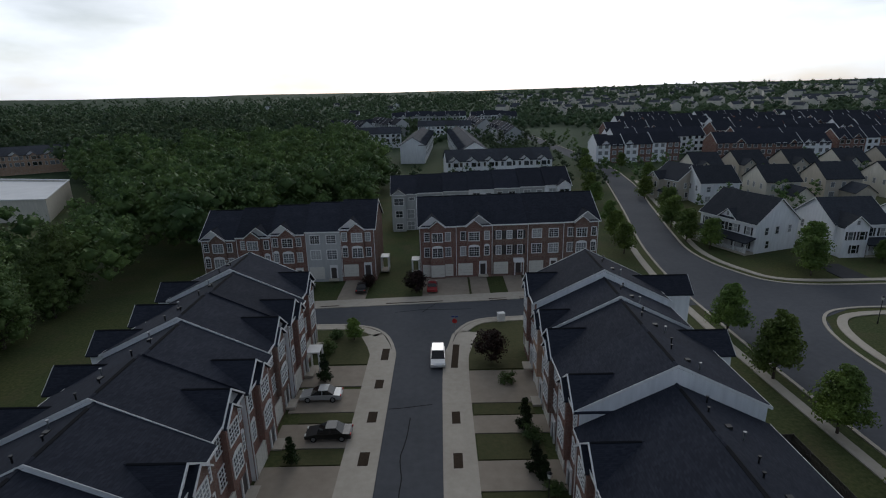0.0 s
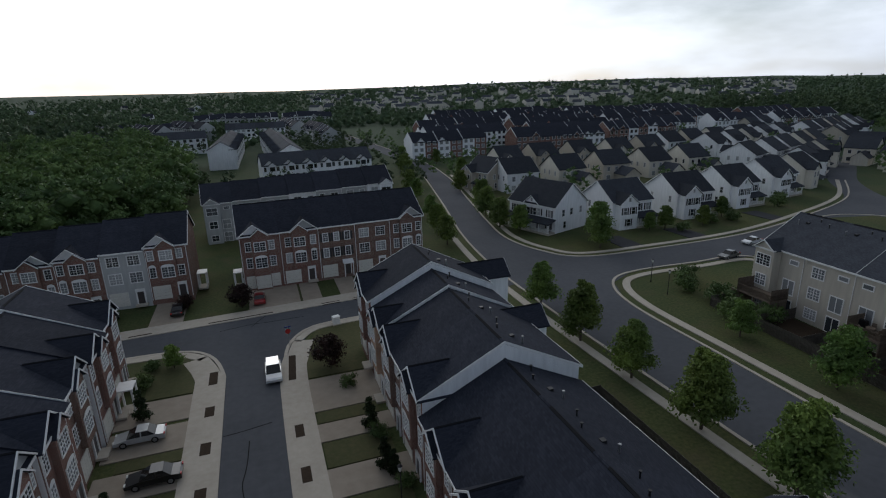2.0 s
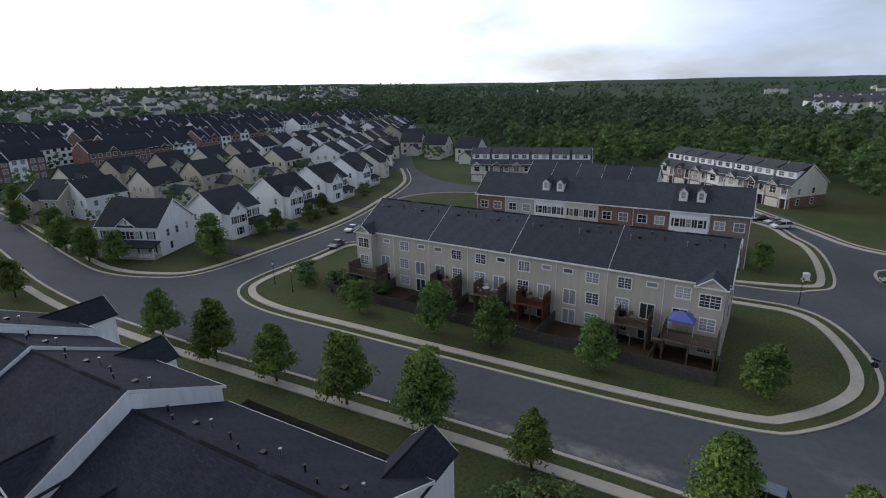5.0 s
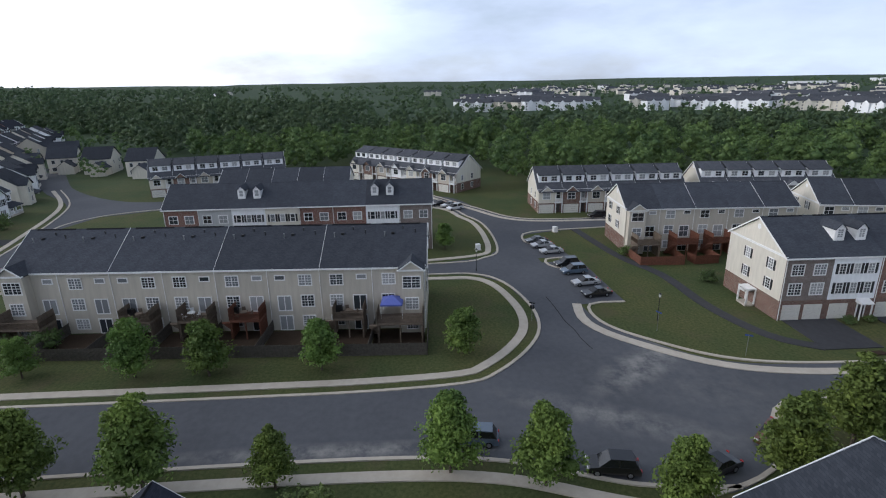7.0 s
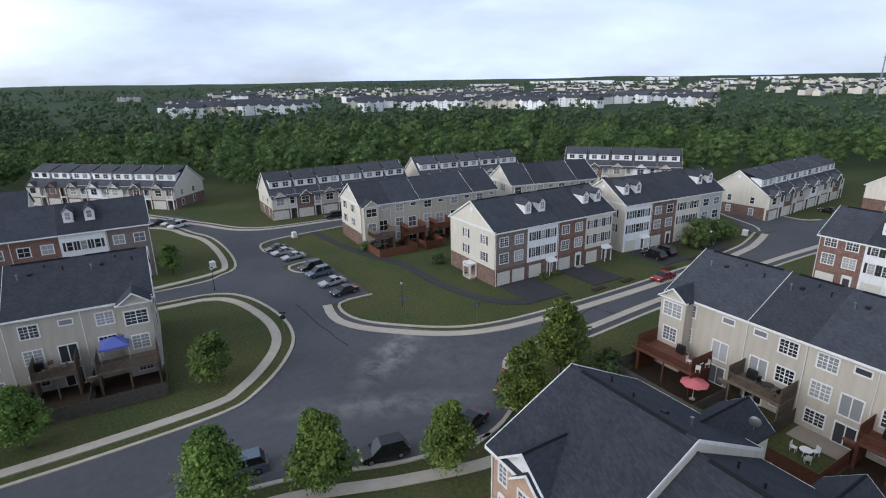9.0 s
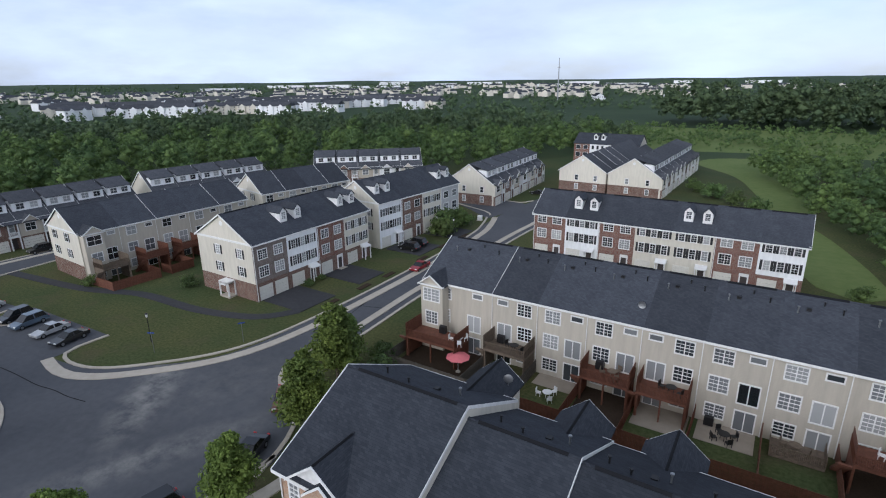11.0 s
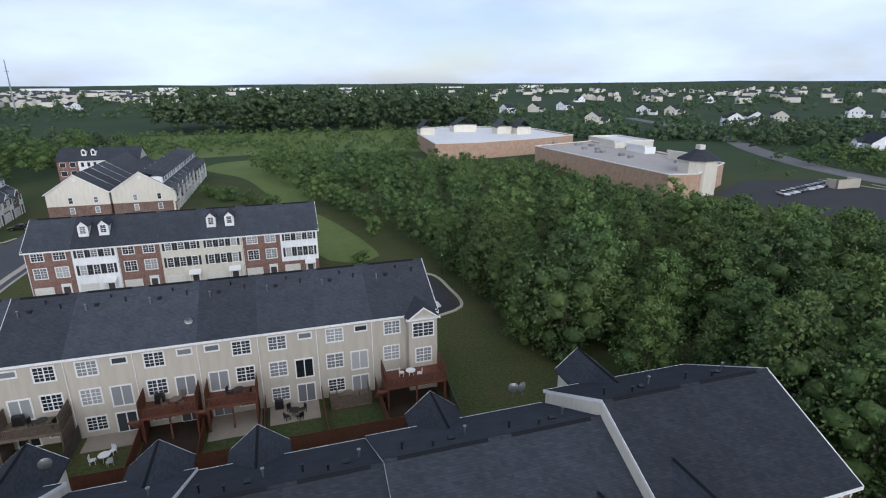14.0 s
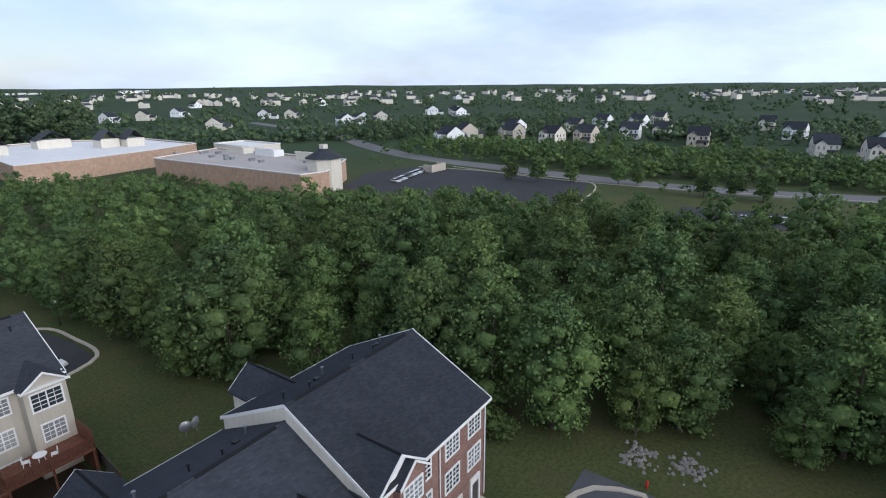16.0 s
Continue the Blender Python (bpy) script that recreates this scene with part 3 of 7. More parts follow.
ISLAND = [(57.1, 73.7), (63.8, 77.2), (77.6, 76.9), (90.8, 75.5), (92.5, 60), (92.3, 30), (92.3, -0.8), (91.7, -9.6), (87, -14.2), (76.7, -16.8), (68.5, -16.4), (62.2, -13.3), (57, -8.7), (54.9, -4.7), (53.9, 7), (53.7, 20), (53.6, 45), (53.8, 64)]
kerb(ISLAND, closed=True)
pavement(ISLAND, -2.9, 1.3, closed=True)
WESTWALK = MAIN_W[:2] + [(41.0, -8)] + MAIN_W[3:12]
kerb(WESTWALK)
pavement([(39.5, -35.5), (35.6, -27)] + MAIN_W[1:11], 1.7, 1.35)
EASTN = [(69, 420), (75, 260), (71, 200), (61.5, 153), (55.5, 125), (52.8, 108), (55, 96), (61.3, 88.5), (80.6, 87.4), (103.7, 88.4), (128, 94), (161.4, 105.5), (189, 125)]
kerb(EASTN)
pavement(EASTN[2:], 1.6, 1.2)
GISL = [(98.3, -0.6), (101.2, -12.6), (107, -15.9), (124, -15.6), (135, -12.3), (149.5, -2.2), (157.5, 40), (154, 72), (146, 88.5), (131.6, 92), (108, 78), (99.5, 60)]
kerb(GISL, closed=True)
pavement(GISL[:7], 1.3, 1.2)
SEK = [(163, -4), (144.6, -15.8), (132, -25.5), (130, -44), (129.4, -62)]
kerb(SEK)
pavement(SEK, -2.6, 1.2)
PISL = [(122, -60), (121, -42), (118.7, -25.5), (113.6, -22.5), (109.4, -23.4), (109, -27)]
kerb(PISL)
kerb([(99.8, -29), (98.8, -24.4), (95.5, -24.2), (93.5, -26), (93, -29)])
PISL2 = [(76.9, -32), (76.3, -26.2), (70.3, -25.8), (64.5, -30), (57.9, -39.5), (56.1, -55), (56.6, -83.2), (58.4, -104), (60.2, -112), (62.6, -119)]
kerb(PISL2)
pavement(PISL2[1:], -2.8, 1.4)
WK = [(35.8, -24), (38.5, -31), (46.5, -40), (46.2, -50), (47.5, -71), (48.0, -104), (47.6, -124), (47, -170)]
kerb(WK)
pavement([(40, -35)] + WK[2:], 1.4, 1.2)
SK = [(62.6, -121), (66, -124.5), (78, -129.5), (92, -138)]
kerb(SK)
kerb([(60, -143), (66, -139), (96, -150)])
kerb([(50, -235), (47, -170)])
# the concrete bands with planted pits in front of the brick rows
LK = [(-6.9, -6), (-6.9, 30), (-6.9, 60), (-7.1, 66), (-9.0, 71.5), (-13, 74.2), (-22, 74.8), (-40, 74.9)]
RK = [(-0.2, -6), (-0.2, 30), (-0.2, 60), (0.6, 67), (1.8, 71.8), (5.2, 75.6), (13.1, 76.6), (24, 77.5), (36, 80)]
NK = [(-44, 80.6), (-22, 81.5), (14.4, 84.2), (24, 86), (40, 90)]
for line, s in ((LK, 1), (RK, -1), (NK, 1)):
    kerb(line)
ribbon(walks, LK[:5], 3.3, -0.2, 0, WALK_Z)
ribbon(walks, LK[4:], 1.6, -0.2, 0, WALK_Z)
ribbon(walks, RK[:5], -0.25, 3.1, 0, WALK_Z)
ribbon(walks, RK[4:], -0.25, 1.4, 0, WALK_Z)
ribbon(walks, NK, 3.0, -0.25, 0, WALK_Z)
single("kerb", kerbs, CONCRETE, "pale concrete kerb along the streets", "kerb", kind="structure")
single("pavement", walks, CONCRETE, "pale concrete pavement beside the road", "pavement", kind="structure")
def pit_at(x, y, w, l, turn=0.0):
    c, s = math.cos(radians(turn)), math.sin(radians(turn))
    plate(pits, [(x + c * a - s * b, y + s * a + c * b) for a, b in ((-w / 2, -l / 2), (w / 2, -l / 2), (w / 2, l / 2), (-w / 2, l / 2))], 0.05, WALK_Z + 0.012)
for i, y in enumerate((36.5, 43.5, 50.4, 57.2, 64.8)):
    pit_at(-8.1, y, 1.0, 2.0 if y < 60 else 3.2)
for y in (35.5, 43.0, 50.0):
    pit_at(1.0, y, 0.9, 2.2)
pit_at(1.3, 64.0, 0.9, 6.5, -4)
for x, l in ((-19, 3.0), (-5, 9.5), (9, 3.0), (14, 2.5)):
    pit_at(x, 83.2 + 0.07 * x, 0.8, l, 94)
for y in (-57, -65, -72, -83, -92, -101):
    pit_at(58.0 + (0 if y > -85 else 0.9), y, 1.0, 3.0, 2)
single("planting_pit", pits, MULCH, "dark mulch strips set into the pavement", "planting pit", kind="structure")
def drive(x0, x1, y0, y1):
    d = Build()
    plate(d, [(x0, y0), (x1, y0), (x1, y1), (x0, y1)], 0, 0.12)
    single("driveway", d, DRIVE, "tan concrete driveway in front of a garage", "driveway", "driveways", "structure")
for y0, y1 in ((56.9, 61.9), (51.5, 56.2), (45.3, 49.3), (38.0, 42.6), (31.0, 35.5), (24, 28.5)):
    drive(-17.6, -10.1, y0, y1)
for y0, y1 in ((52.8, 60.0), (47.2, 50.3), (38.9, 42.9), (31.5, 35.5)):
    drive(2.8, 10.8, y0, y1)
for x0, x1 in ((-28.5, -24.6), (-18.4, -13.6), (-3.8, 4.4), (4.8, 8.0), (11.2, 14.6), (17, 21), (24, 28)):
    drive(x0, x1, 84.2 + 0.05 * x0, 95.6)
tar = Build()
for y0, y1 in ((-51.8, -59.5), (-65.5, -72.5), (-84, -92), (-98, -106)):
    plate(tar, [(59.4, y0), (59.4, y1), (68.2, y1), (68.2, y0)], 0, 0.11)
for x, y in ((72, 89.5), (90, 90), (120, 95)):
    plate(tar, [(x, y), (x + 5, y + 0.5), (x + 5, y + 9), (x, y + 9)], 0, 0.11)
ribbon(tar, [(121, -36), (100, -39), (88, -43), (74, -44), (64, -47), (60, -52)], 0.9, 0.9, 0, 0.1)
single("driveway", tar, ASPHALT_DARK, "dark asphalt driveways and a footpath across the lawn", "driveway", kind="structure")
lawn = Build()
for pts in ([(-15.5, 62.3), (-10.2, 62.3), (-10.4, 70), (-12.5, 73), (-15.5, 73)], [(3.0, 60.4), (10.6, 60.4), (12, 75), (5.5, 74), (3.2, 68)]):
    plate(lawn, pts, 0, 0.115)
for y0, y1 in ((49.5, 51.3), (42.8, 45.1), (35.7, 37.8), (28.7, 30.8)):
    plate(lawn, [(-16.0, y0), (-10.2, y0), (-10.2, y1), (-16.0, y1)], 0, 0.115)
for y0, y1 in ((50.5, 52.6), (43.1, 47.0), (35.7, 38.7)):
    plate(lawn, [(3.0, y0), (9.6, y0), (9.6, y1), (3.0, y1)], 0, 0.115)
single("lawn", lawn, DRYGRASS, "thin brownish front lawns between the driveways", "lawn", kind="structure")
field = Build()
plate(field, smooth_line([(-2, -150), (6, -186), (14, -215), (30, -242), (24, -262), (2, -262), (-8, -215), (-10, -170)], 5, True), 0, 0.05)
plate(field, smooth_line([(-8, -104), (-18, -104), (-13, -132), (-6, -150), (0, -140)], 4, True), 0, 0.05)
single("meadow", field, MEADOW, "long light green meadow grass beside the woods", "meadow", kind="structure")
lot = Build()
plate(lot, [(-25.4, -74), (-25.6, -82), (-24.4, -90), (-16, -92), (-14, -76), (-19, -71.5)], 0, 0.04)
plate(lot, [(-130, -135), (-134, -110), (-140, -94), (-149, -56), (-187, -66), (-190, -110), (-186, -143), (-160, -150)], 0, 0.04)
plate(lot, [(-144, -28), (-150, 10), (-168, 4), (-163, -30)], 0, 0.04)
through_road = Build()
ribbon(through_road, [(-340, -470), (-282, -298), (-237, -219), (-212, -165), (-202, -110), (-194, -40), (-206, 22), (-240, 90)], 6, 6, 0, 0.05)
field = Build()
plate(field, [(r * math.sin(radians(a)), r * math.cos(radians(a))) for r, a in ((292, 160), (285, 170), (292, 182), (282, 194), (296, 206), (400, 208), (424, 196), (416, 182), (425, 168), (380, 158))], 0.0, 0.06)
# the sky's sheen on this road is painted in as a paler asphalt colour
single("road", through_road, mottled("pale_asphalt", (0.13, 0.13, 0.135), (0.19, 0.19, 0.195), 0.85, 1.5, 0.1), "pale grey through road beyond the shops", "road", kind="structure")
single("meadow", field, MEADOW, "rough green meadow before a dark grove", "meadow", kind="structure")
single("parking_lot", lot, ASPHALT_DARK, "dark asphalt parking lots behind the woods", "parking lot", kind="structure")
lk = Build()
for pts in ([(-19, -71.2), (-25.6, -74), (-26.2, -82), (-24.6, -90.5), (-15, -92.5)], [(-36.5, -12.8), (-39.1, -11.4), (-40.6, -7.5), (-38, -6.2)], [(-186, -143), (-190, -110), (-187, -66), (-149, -56)], [(-194, -130), (-186.5, -67), (-200, 22)]):
    ribbon(lk, pts, 0.25, 0.25, 0, 0.16)
single("kerb", lk, CONCRETE, "pale concrete kerb round a parking lot", "kerb", kind="structure")

# ---- houses ----
MESHES = {}


LITE = 0  # how far off the house is that is being built
FARWIN = Build()


def window_mesh(w, h, style="grid"):
    lite = LITE > 0
    style = "door" if h < 0.8 else style
    key = ("win", round(w, 2), round(h, 2), style, lite)
    if key not in MESHES:
        b, t = Build(), 0.13
        units = 2 if w > 1.3 else 1
        m = 0.03
        xs, zs, bars_x, bars_z = [-w / 2 - t, -w / 2], [-t - 0.02, 0], {0}, {0}
        for i in range(units):
            c = -w / 2 + w * (i + 0.5) / units
            if style != "door":
                bars_x.add(len(xs) - 1 + 1)
                xs += [c - m / 2, c + m / 2]
            if i < units - 1:
                bars_x.add(len(xs))
                e = -w / 2 + w * (i + 1) / units
                xs += [e - 0.05, e + 0.05]
        bars_x.add(len(xs))
        xs += [w / 2, w / 2 + t]
        if style != "door":
            for q, g in ((0.25, m / 2), (0.5, 0.035), (0.75, m / 2)):
                bars_z.add(len(zs))
                zs += [h * q - g, h * q + g]
        bars_z.add(len(zs))
        zs += [h, h + t]
        # a bar fills the cell between its two lines
        bx = {0, len(xs) - 2} | {i for i in range(len(xs) - 1) if xs[i + 1] - xs[i] < 0.14}
        bz = {0, len(zs) - 2} | {j for j in range(len(zs) - 1) if zs[j + 1] - zs[j] < 0.14}
        b.lattice(xs, zs, lambda i, j: i in bx or j in bz, -0.09, 0.0)
        if style == "arch":
            pts = [(math.cos(math.pi * i / 10) * (w / 2 + t), h + t + math.sin(math.pi * i / 10) * 0.38) for i in range(11)]
            b.face([(x, -0.09, z) for x, z in pts])
        if lite:
            b = Build().box(-w / 2 - t, w / 2 + t, -0.06, 0, -t, h + t, 0, "k")
            for i in range(units):
                x0, x1 = -w / 2 + w * i / units + 0.03, -w / 2 + w * (i + 1) / units - 0.03
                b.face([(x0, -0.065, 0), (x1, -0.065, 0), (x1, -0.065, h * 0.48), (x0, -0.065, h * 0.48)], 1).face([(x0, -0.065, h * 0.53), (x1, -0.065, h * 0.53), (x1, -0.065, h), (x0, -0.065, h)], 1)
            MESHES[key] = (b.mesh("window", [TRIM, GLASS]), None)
            return MESHES[key]
        me = b.mesh("window", TRIM)
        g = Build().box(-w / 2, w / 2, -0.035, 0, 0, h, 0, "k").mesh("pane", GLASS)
        MESHES[key] = (me, g)
    return MESHES[key]


def add_window(parent, x, y, z, w, h, turn=0, style="grid", name="window"):
    """The opening's sill centre at x, y, z; turn 0 faces -y."""
    if LITE == 2:
        m = pose(x, y, z, 0, 0, turn)
        for d, mat, x0, x1, z0, z1 in ((-0.04, 0, -w / 2 - 0.1, w / 2 + 0.1, -0.1, h + 0.1), (-0.06, 1, -w / 2, w / 2, 0, h)):
            FARWIN.face([m @ Vector(p) for p in ((x0, d, z0), (x1, d, z0), (x1, d, z1), (x0, d, z1))], mat)
        return parent
    me, g = window_mesh(w, h, style)
    ob = part(name, me, None, parent, "", pose(x, y, z, 0, 0, turn))
    if g:
        part("pane", g, None, ob)
    return ob


def start_house(x, y):
    """Chooses the detail by the distance from the middle of the place."""
    global LITE, FARWIN
    r = math.hypot(x, y)
    LITE = 0 if r < 108 else 1 if r < 195 else 2
    FARWIN = Build()
    return LITE


def end_house(t):
    if FARWIN.f:
        w = part("glazing", FARWIN, [TRIM, GLASS], t)
        w["kind"] = "stuff"


def garage_mesh(w):
    key = ("garage", w)
    if key not in MESHES:
        b = Build()
        b.box(-w / 2 - 0.12, -w / 2, -0.1, 0, 0, 2.35).box(w / 2, w / 2 + 0.12, -0.1, 0, 0, 2.35).box(-w / 2, w / 2, -0.1, 0, 2.2, 2.35)
        for i in range(4):
            b.box(-w / 2, w / 2, -0.05, 0, i * 0.55, i * 0.55 + 0.52)
            n = round(w / 0.65)
            for j in range(n):
                x = -w / 2 + w * (j + 0.5) / n
                b.box(x - 0.24, x + 0.24, -0.07, 0, i * 0.55 + 0.1, i * 0.55 + 0.42)
        MESHES[key] = b.mesh("garage_door", GARAGE)
    return MESHES[key]


def gable_roof(b, x0, x1, ze, zr, y0, y1, over=0.25, thick=0.16, mat=0):
    """Two slopes with the ridge along y, between y0 and y1."""
    xm, k = (x0 + x1) / 2, (zr - ze) / ((x1 - x0) / 2)
    zo = ze - k * over
    b.chevron(x0 - over, xm, x1 + over, zo, zr, zo, min(y0, y1), max(y0, y1), thick, mat)


def rakes(b, x0, x1, ze, zr, y, over=0.25, t=0.05, mat=0, h=0.18):
    """White boards along the edges of a gable."""
    xm, k = (x0 + x1) / 2, (zr - ze) / ((x1 - x0) / 2)
    zo = ze - k * over
    b.chevron(x0 - over, xm, x1 + over, zo + 0.03, zr + 0.03, zo + 0.03, y - t, y + t, h, mat)


SHUTTER = {h: Build().box(-0.19, 0.19, -0.05, 0, -0.05, h + 0.05).mesh("shutter", DARKPAINT) for h in (1.6, 1.45)}


def townhouse_template(w, depth, eave, ridge, front, side, rear, fstyle, rstyle, gable, dormers, ext, ends, label, roofmat, group, lowbrick):
    t = thing("townhouse", label, "townhouse", group)
    mid, k = depth / 2, (ridge - eave) / (depth / 2)
    # walls: front, rear and the two gabled party walls
    b = Build()
    lz = 3.0
    if lowbrick:
        b.face([(0, 0, -1.5), (w, 0, -1.5), (w, 0, lz), (0, 0, lz)], 3).face([(0, 0, lz), (w, 0, lz), (w, 0, eave), (0, 0, eave)], 0)
    else:
        b.face([(0, 0, -1.5), (w, 0, -1.5), (w, 0, eave), (0, 0, eave)], 0)
    b.face([(w, depth, -1.5), (0, depth, -1.5), (0, depth, eave), (w, depth, eave)], 2)
    for x, flip in ((0, False), (w, True)):
        p = [(x, 0, lz), (x, depth, lz), (x, depth, eave), (x, mid, ridge), (x, 0, eave)]
        q = [(x, 0, -1.5), (x, depth, -1.5), (x, depth, lz), (x, 0, lz)]
        b.face(p if flip else p[::-1], 1).face(q if flip else q[::-1], 3 if lowbrick else 1)
    part("wall", b, [front, side, rear, lowbrick or side], t)
    # roof
    r, o = Build(), 0.4
    xa, xb = (-0.3 if "l" in ends else 0.0), (w + 0.3 if "r" in ends else w)
    ze = eave - k * o
    r.prism([(-o, ze), (-o, ze + 0.2), (mid - 0.15, ridge + 0.2 - 0.15 * k), (mid - 0.15, ridge + 0.26 - 0.15 * k), (mid, ridge + 0.26), (mid + 0.15, ridge + 0.26 - 0.15 * k), (mid + 0.15, ridge + 0.2 - 0.15 * k), (depth + o, ze + 0.2), (depth + o, ze), (mid, ridge)], xa, xb)
    part("roof", r, roofmat, t)
    if LITE == 0:
        rv = Build().prism([(mid - 0.16, ridge + 0.2 - 0.16 * k), (mid - 0.16, ridge + 0.26 - 0.16 * k), (mid, ridge + 0.30), (mid + 0.16, ridge + 0.26 - 0.16 * k), (mid + 0.16, ridge + 0.2 - 0.16 * k)], 0.8, w - 0.8)
        part("ridge_vent", rv, VENTBLACK, t)
    for y in (-o - 0.05, depth + o) if LITE < 2 else ():
        part("fascia", Build().box(xa, xb, y, y + 0.05, ze - 0.04, ze + 0.2), TRIM, t)
    for x in ([xa] if "L" in ends or "l" in ends else []) + ([xb] if "R" in ends or "r" in ends else []) if LITE < 2 else []:
        rw = 0.03 if x in (-0.3, w + 0.3) else 0.018
        rk = Build().prism([(-o, ze - 0.04), (-o, ze + 0.23), (mid, ridge + 0.29), (depth + o, ze + 0.23), (depth + o, ze - 0.04), (mid, ridge + 0.02)], x - rw, x + rw)
        part("rake_board", rk, TRIM, t)
    s2, s3 = 3.95, 6.95
    if eave < 7.5:
        s2, s3 = 3.7, None
    # front
    if fstyle == "tuck":
        LITE < 2 and part("garage_door", garage_mesh(2.5), None, t, "", pose(w * 0.27, 0, 0.02))
        d = Build().box(-0.5, 0.5, -0.06, 0, 0, 2.1)
        LITE < 2 and part("door_frame", Build().lattice([-0.72, -0.5, 0.5, 0.72], [0, 2.1, 2.6], lambda i, j: i != 1 or j == 1, -0.16, 0), TRIM, t, "", pose(w * 0.76, 0, 0.15))
        LITE < 2 and part("front_door", d, DOORPAINT, t, "", pose(w * 0.76, 0, 0.15))
        st = Build().box(-0.9, 0.9, -1.1, 0, -0.1, 0.16)
        LITE or part("doorstep", st, CONCRETE, t, "", pose(w * 0.76, 0, 0))
        xs = (w * 0.27, w * 0.74)
        for j, x in enumerate(xs):
            if gable == j + 1:
                x = w * (0.13 if j == 0 else 0.87)
                add_window(t, x, 0, s2, 0.8, 1.65, 0, "arch")
                s3 and add_window(t, x, 0, s3, 0.8, 1.5)
                continue
            add_window(t, x, 0, s2, 1.75, 1.65, 0, "grid")
            if s3:
                add_window(t, x, 0, s3, 1.65, 1.5)
    elif fstyle == "wide":
        part("garage_door", garage_mesh(2.4), None, t, "", pose(w * 0.27, 0, 0.02))
        part("garage_door", garage_mesh(2.4), None, t, "", pose(w * 0.73, 0, 0.02))
        for x in (w * 0.27, w * 0.73):
            add_window(t, x, 0, s2, 1.75, 1.65)
            if s3:
                add_window(t, x, 0, s3, 1.65, 1.5)
    elif fstyle == "three":
        part("garage_door", garage_mesh(2.5), None, t, "", pose(w * 0.27, 0, 0.02))
        d = Build().box(-0.5, 0.5, -0.06, 0, 0, 2.1)
        if LITE < 2:
            part("door_frame", Build().lattice([-0.66, -0.5, 0.5, 0.66], [0, 2.1, 2.28], lambda i, j: i != 1 or j == 1, -0.12, 0), TRIM, t, "", pose(w * 0.76, 0, 0.15))
            part("porch_roof", Build().prism([(-1.2, 2.35), (-1.2, 2.5), (0, 2.95), (0, 2.35)], -0.95, 0.95), TRIM, t, "", pose(w * 0.76, 0, 0.15))
            for q in (-0.8, 0.8):
                part("porch_post", Build().box(q - 0.07, q + 0.07, -1.1, -0.96, -0.15, 2.35), TRIM, t, "", pose(w * 0.76, 0, 0.15))
        LITE < 2 and part("front_door", d, DOORPAINT, t, "", pose(w * 0.76, 0, 0.15))
        for x in (w * 0.2, w * 0.5, w * 0.8):
            for z, h in ((s2, 1.6), (s3, 1.45)) if s3 else ((s2, 1.6),):
                add_window(t, x, 0, z, 0.85, h)
                for q in (-0.78, 0.78):
                    LITE < 2 and part("shutter", SHUTTER[h], None, t, "", pose(x + q, 0, z))
    elif fstyle == "two_gar":
        part("garage_door", garage_mesh(3.7), None, t, "", pose(w * 0.33, -0.9, 0.02))
        part("garage_bay", Build().box(0.1, w * 0.66, -0.9, 0, -1, 6.0, 0, "k"), front, t)
        part("bay_base", Build().box(0.06, w * 0.66 + 0.04, -0.94, -0.5, -1, 2.7, 0, "k").box(0.12, 0.3, -1, -0.94, 0, 0.1), BRICK_BROWN, t)
        part("canopy", Build().slab((0.0, -1.35, eave - 0.62), (w, -1.35, eave - 0.62), (w, 0.2, eave + 0.12), (0.0, 0.2, eave + 0.12), 0.16), roofmat, t)
        gz = eave - 0.45
        part("bay_gable", Build().face([(w * 0.12, -1.4, gz), (w * 0.56, -1.4, gz), (w * 0.34, -1.4, gz + 1.2)]), front, t)
        gr = Build()
        gable_roof(gr, w * 0.12, w * 0.56, gz + 0.08, gz + 1.32, -1.6, 0.9, 0.2, 0.12)
        part("gable_roof", gr, roofmat, t)
        if LITE < 2:
            gt = Build()
            rakes(gt, w * 0.12, w * 0.56, gz + 0.08, gz + 1.32, -1.6, 0.2)
            part("gable_trim", gt, TRIM, t)
            part("balcony_rail", Build().lattice([w * 0.68 + (w * 0.3) * i / 20 for i in range(21)], [2.95, 3.03, 3.85, 3.95], lambda i, j: j != 1 or i % 2 == 0, -1.14, -1.08), TRIM, t)
        part("porch_floor", Build().box(w * 0.66, w - 0.1, -1.2, 0, 2.7, 2.95), TRIM, t)
        for x in (w * 0.70, w - 0.25):
            part("porch_post", Build().box(x - 0.11, x + 0.11, -1.18, -0.96, -0.5, eave - 0.55), TRIM, t)
        part("front_door", Build().box(-0.5, 0.5, -0.06, 0, 0, 2.1), DOORPAINT, t, "", pose(w * 0.83, 0, 0.15))
        add_window(t, w * 0.33, -0.9, s2 + 0.1, 1.9, 1.6)
        add_window(t, w * 0.83, 0, s2 + 0.1, 1.1, 1.9)
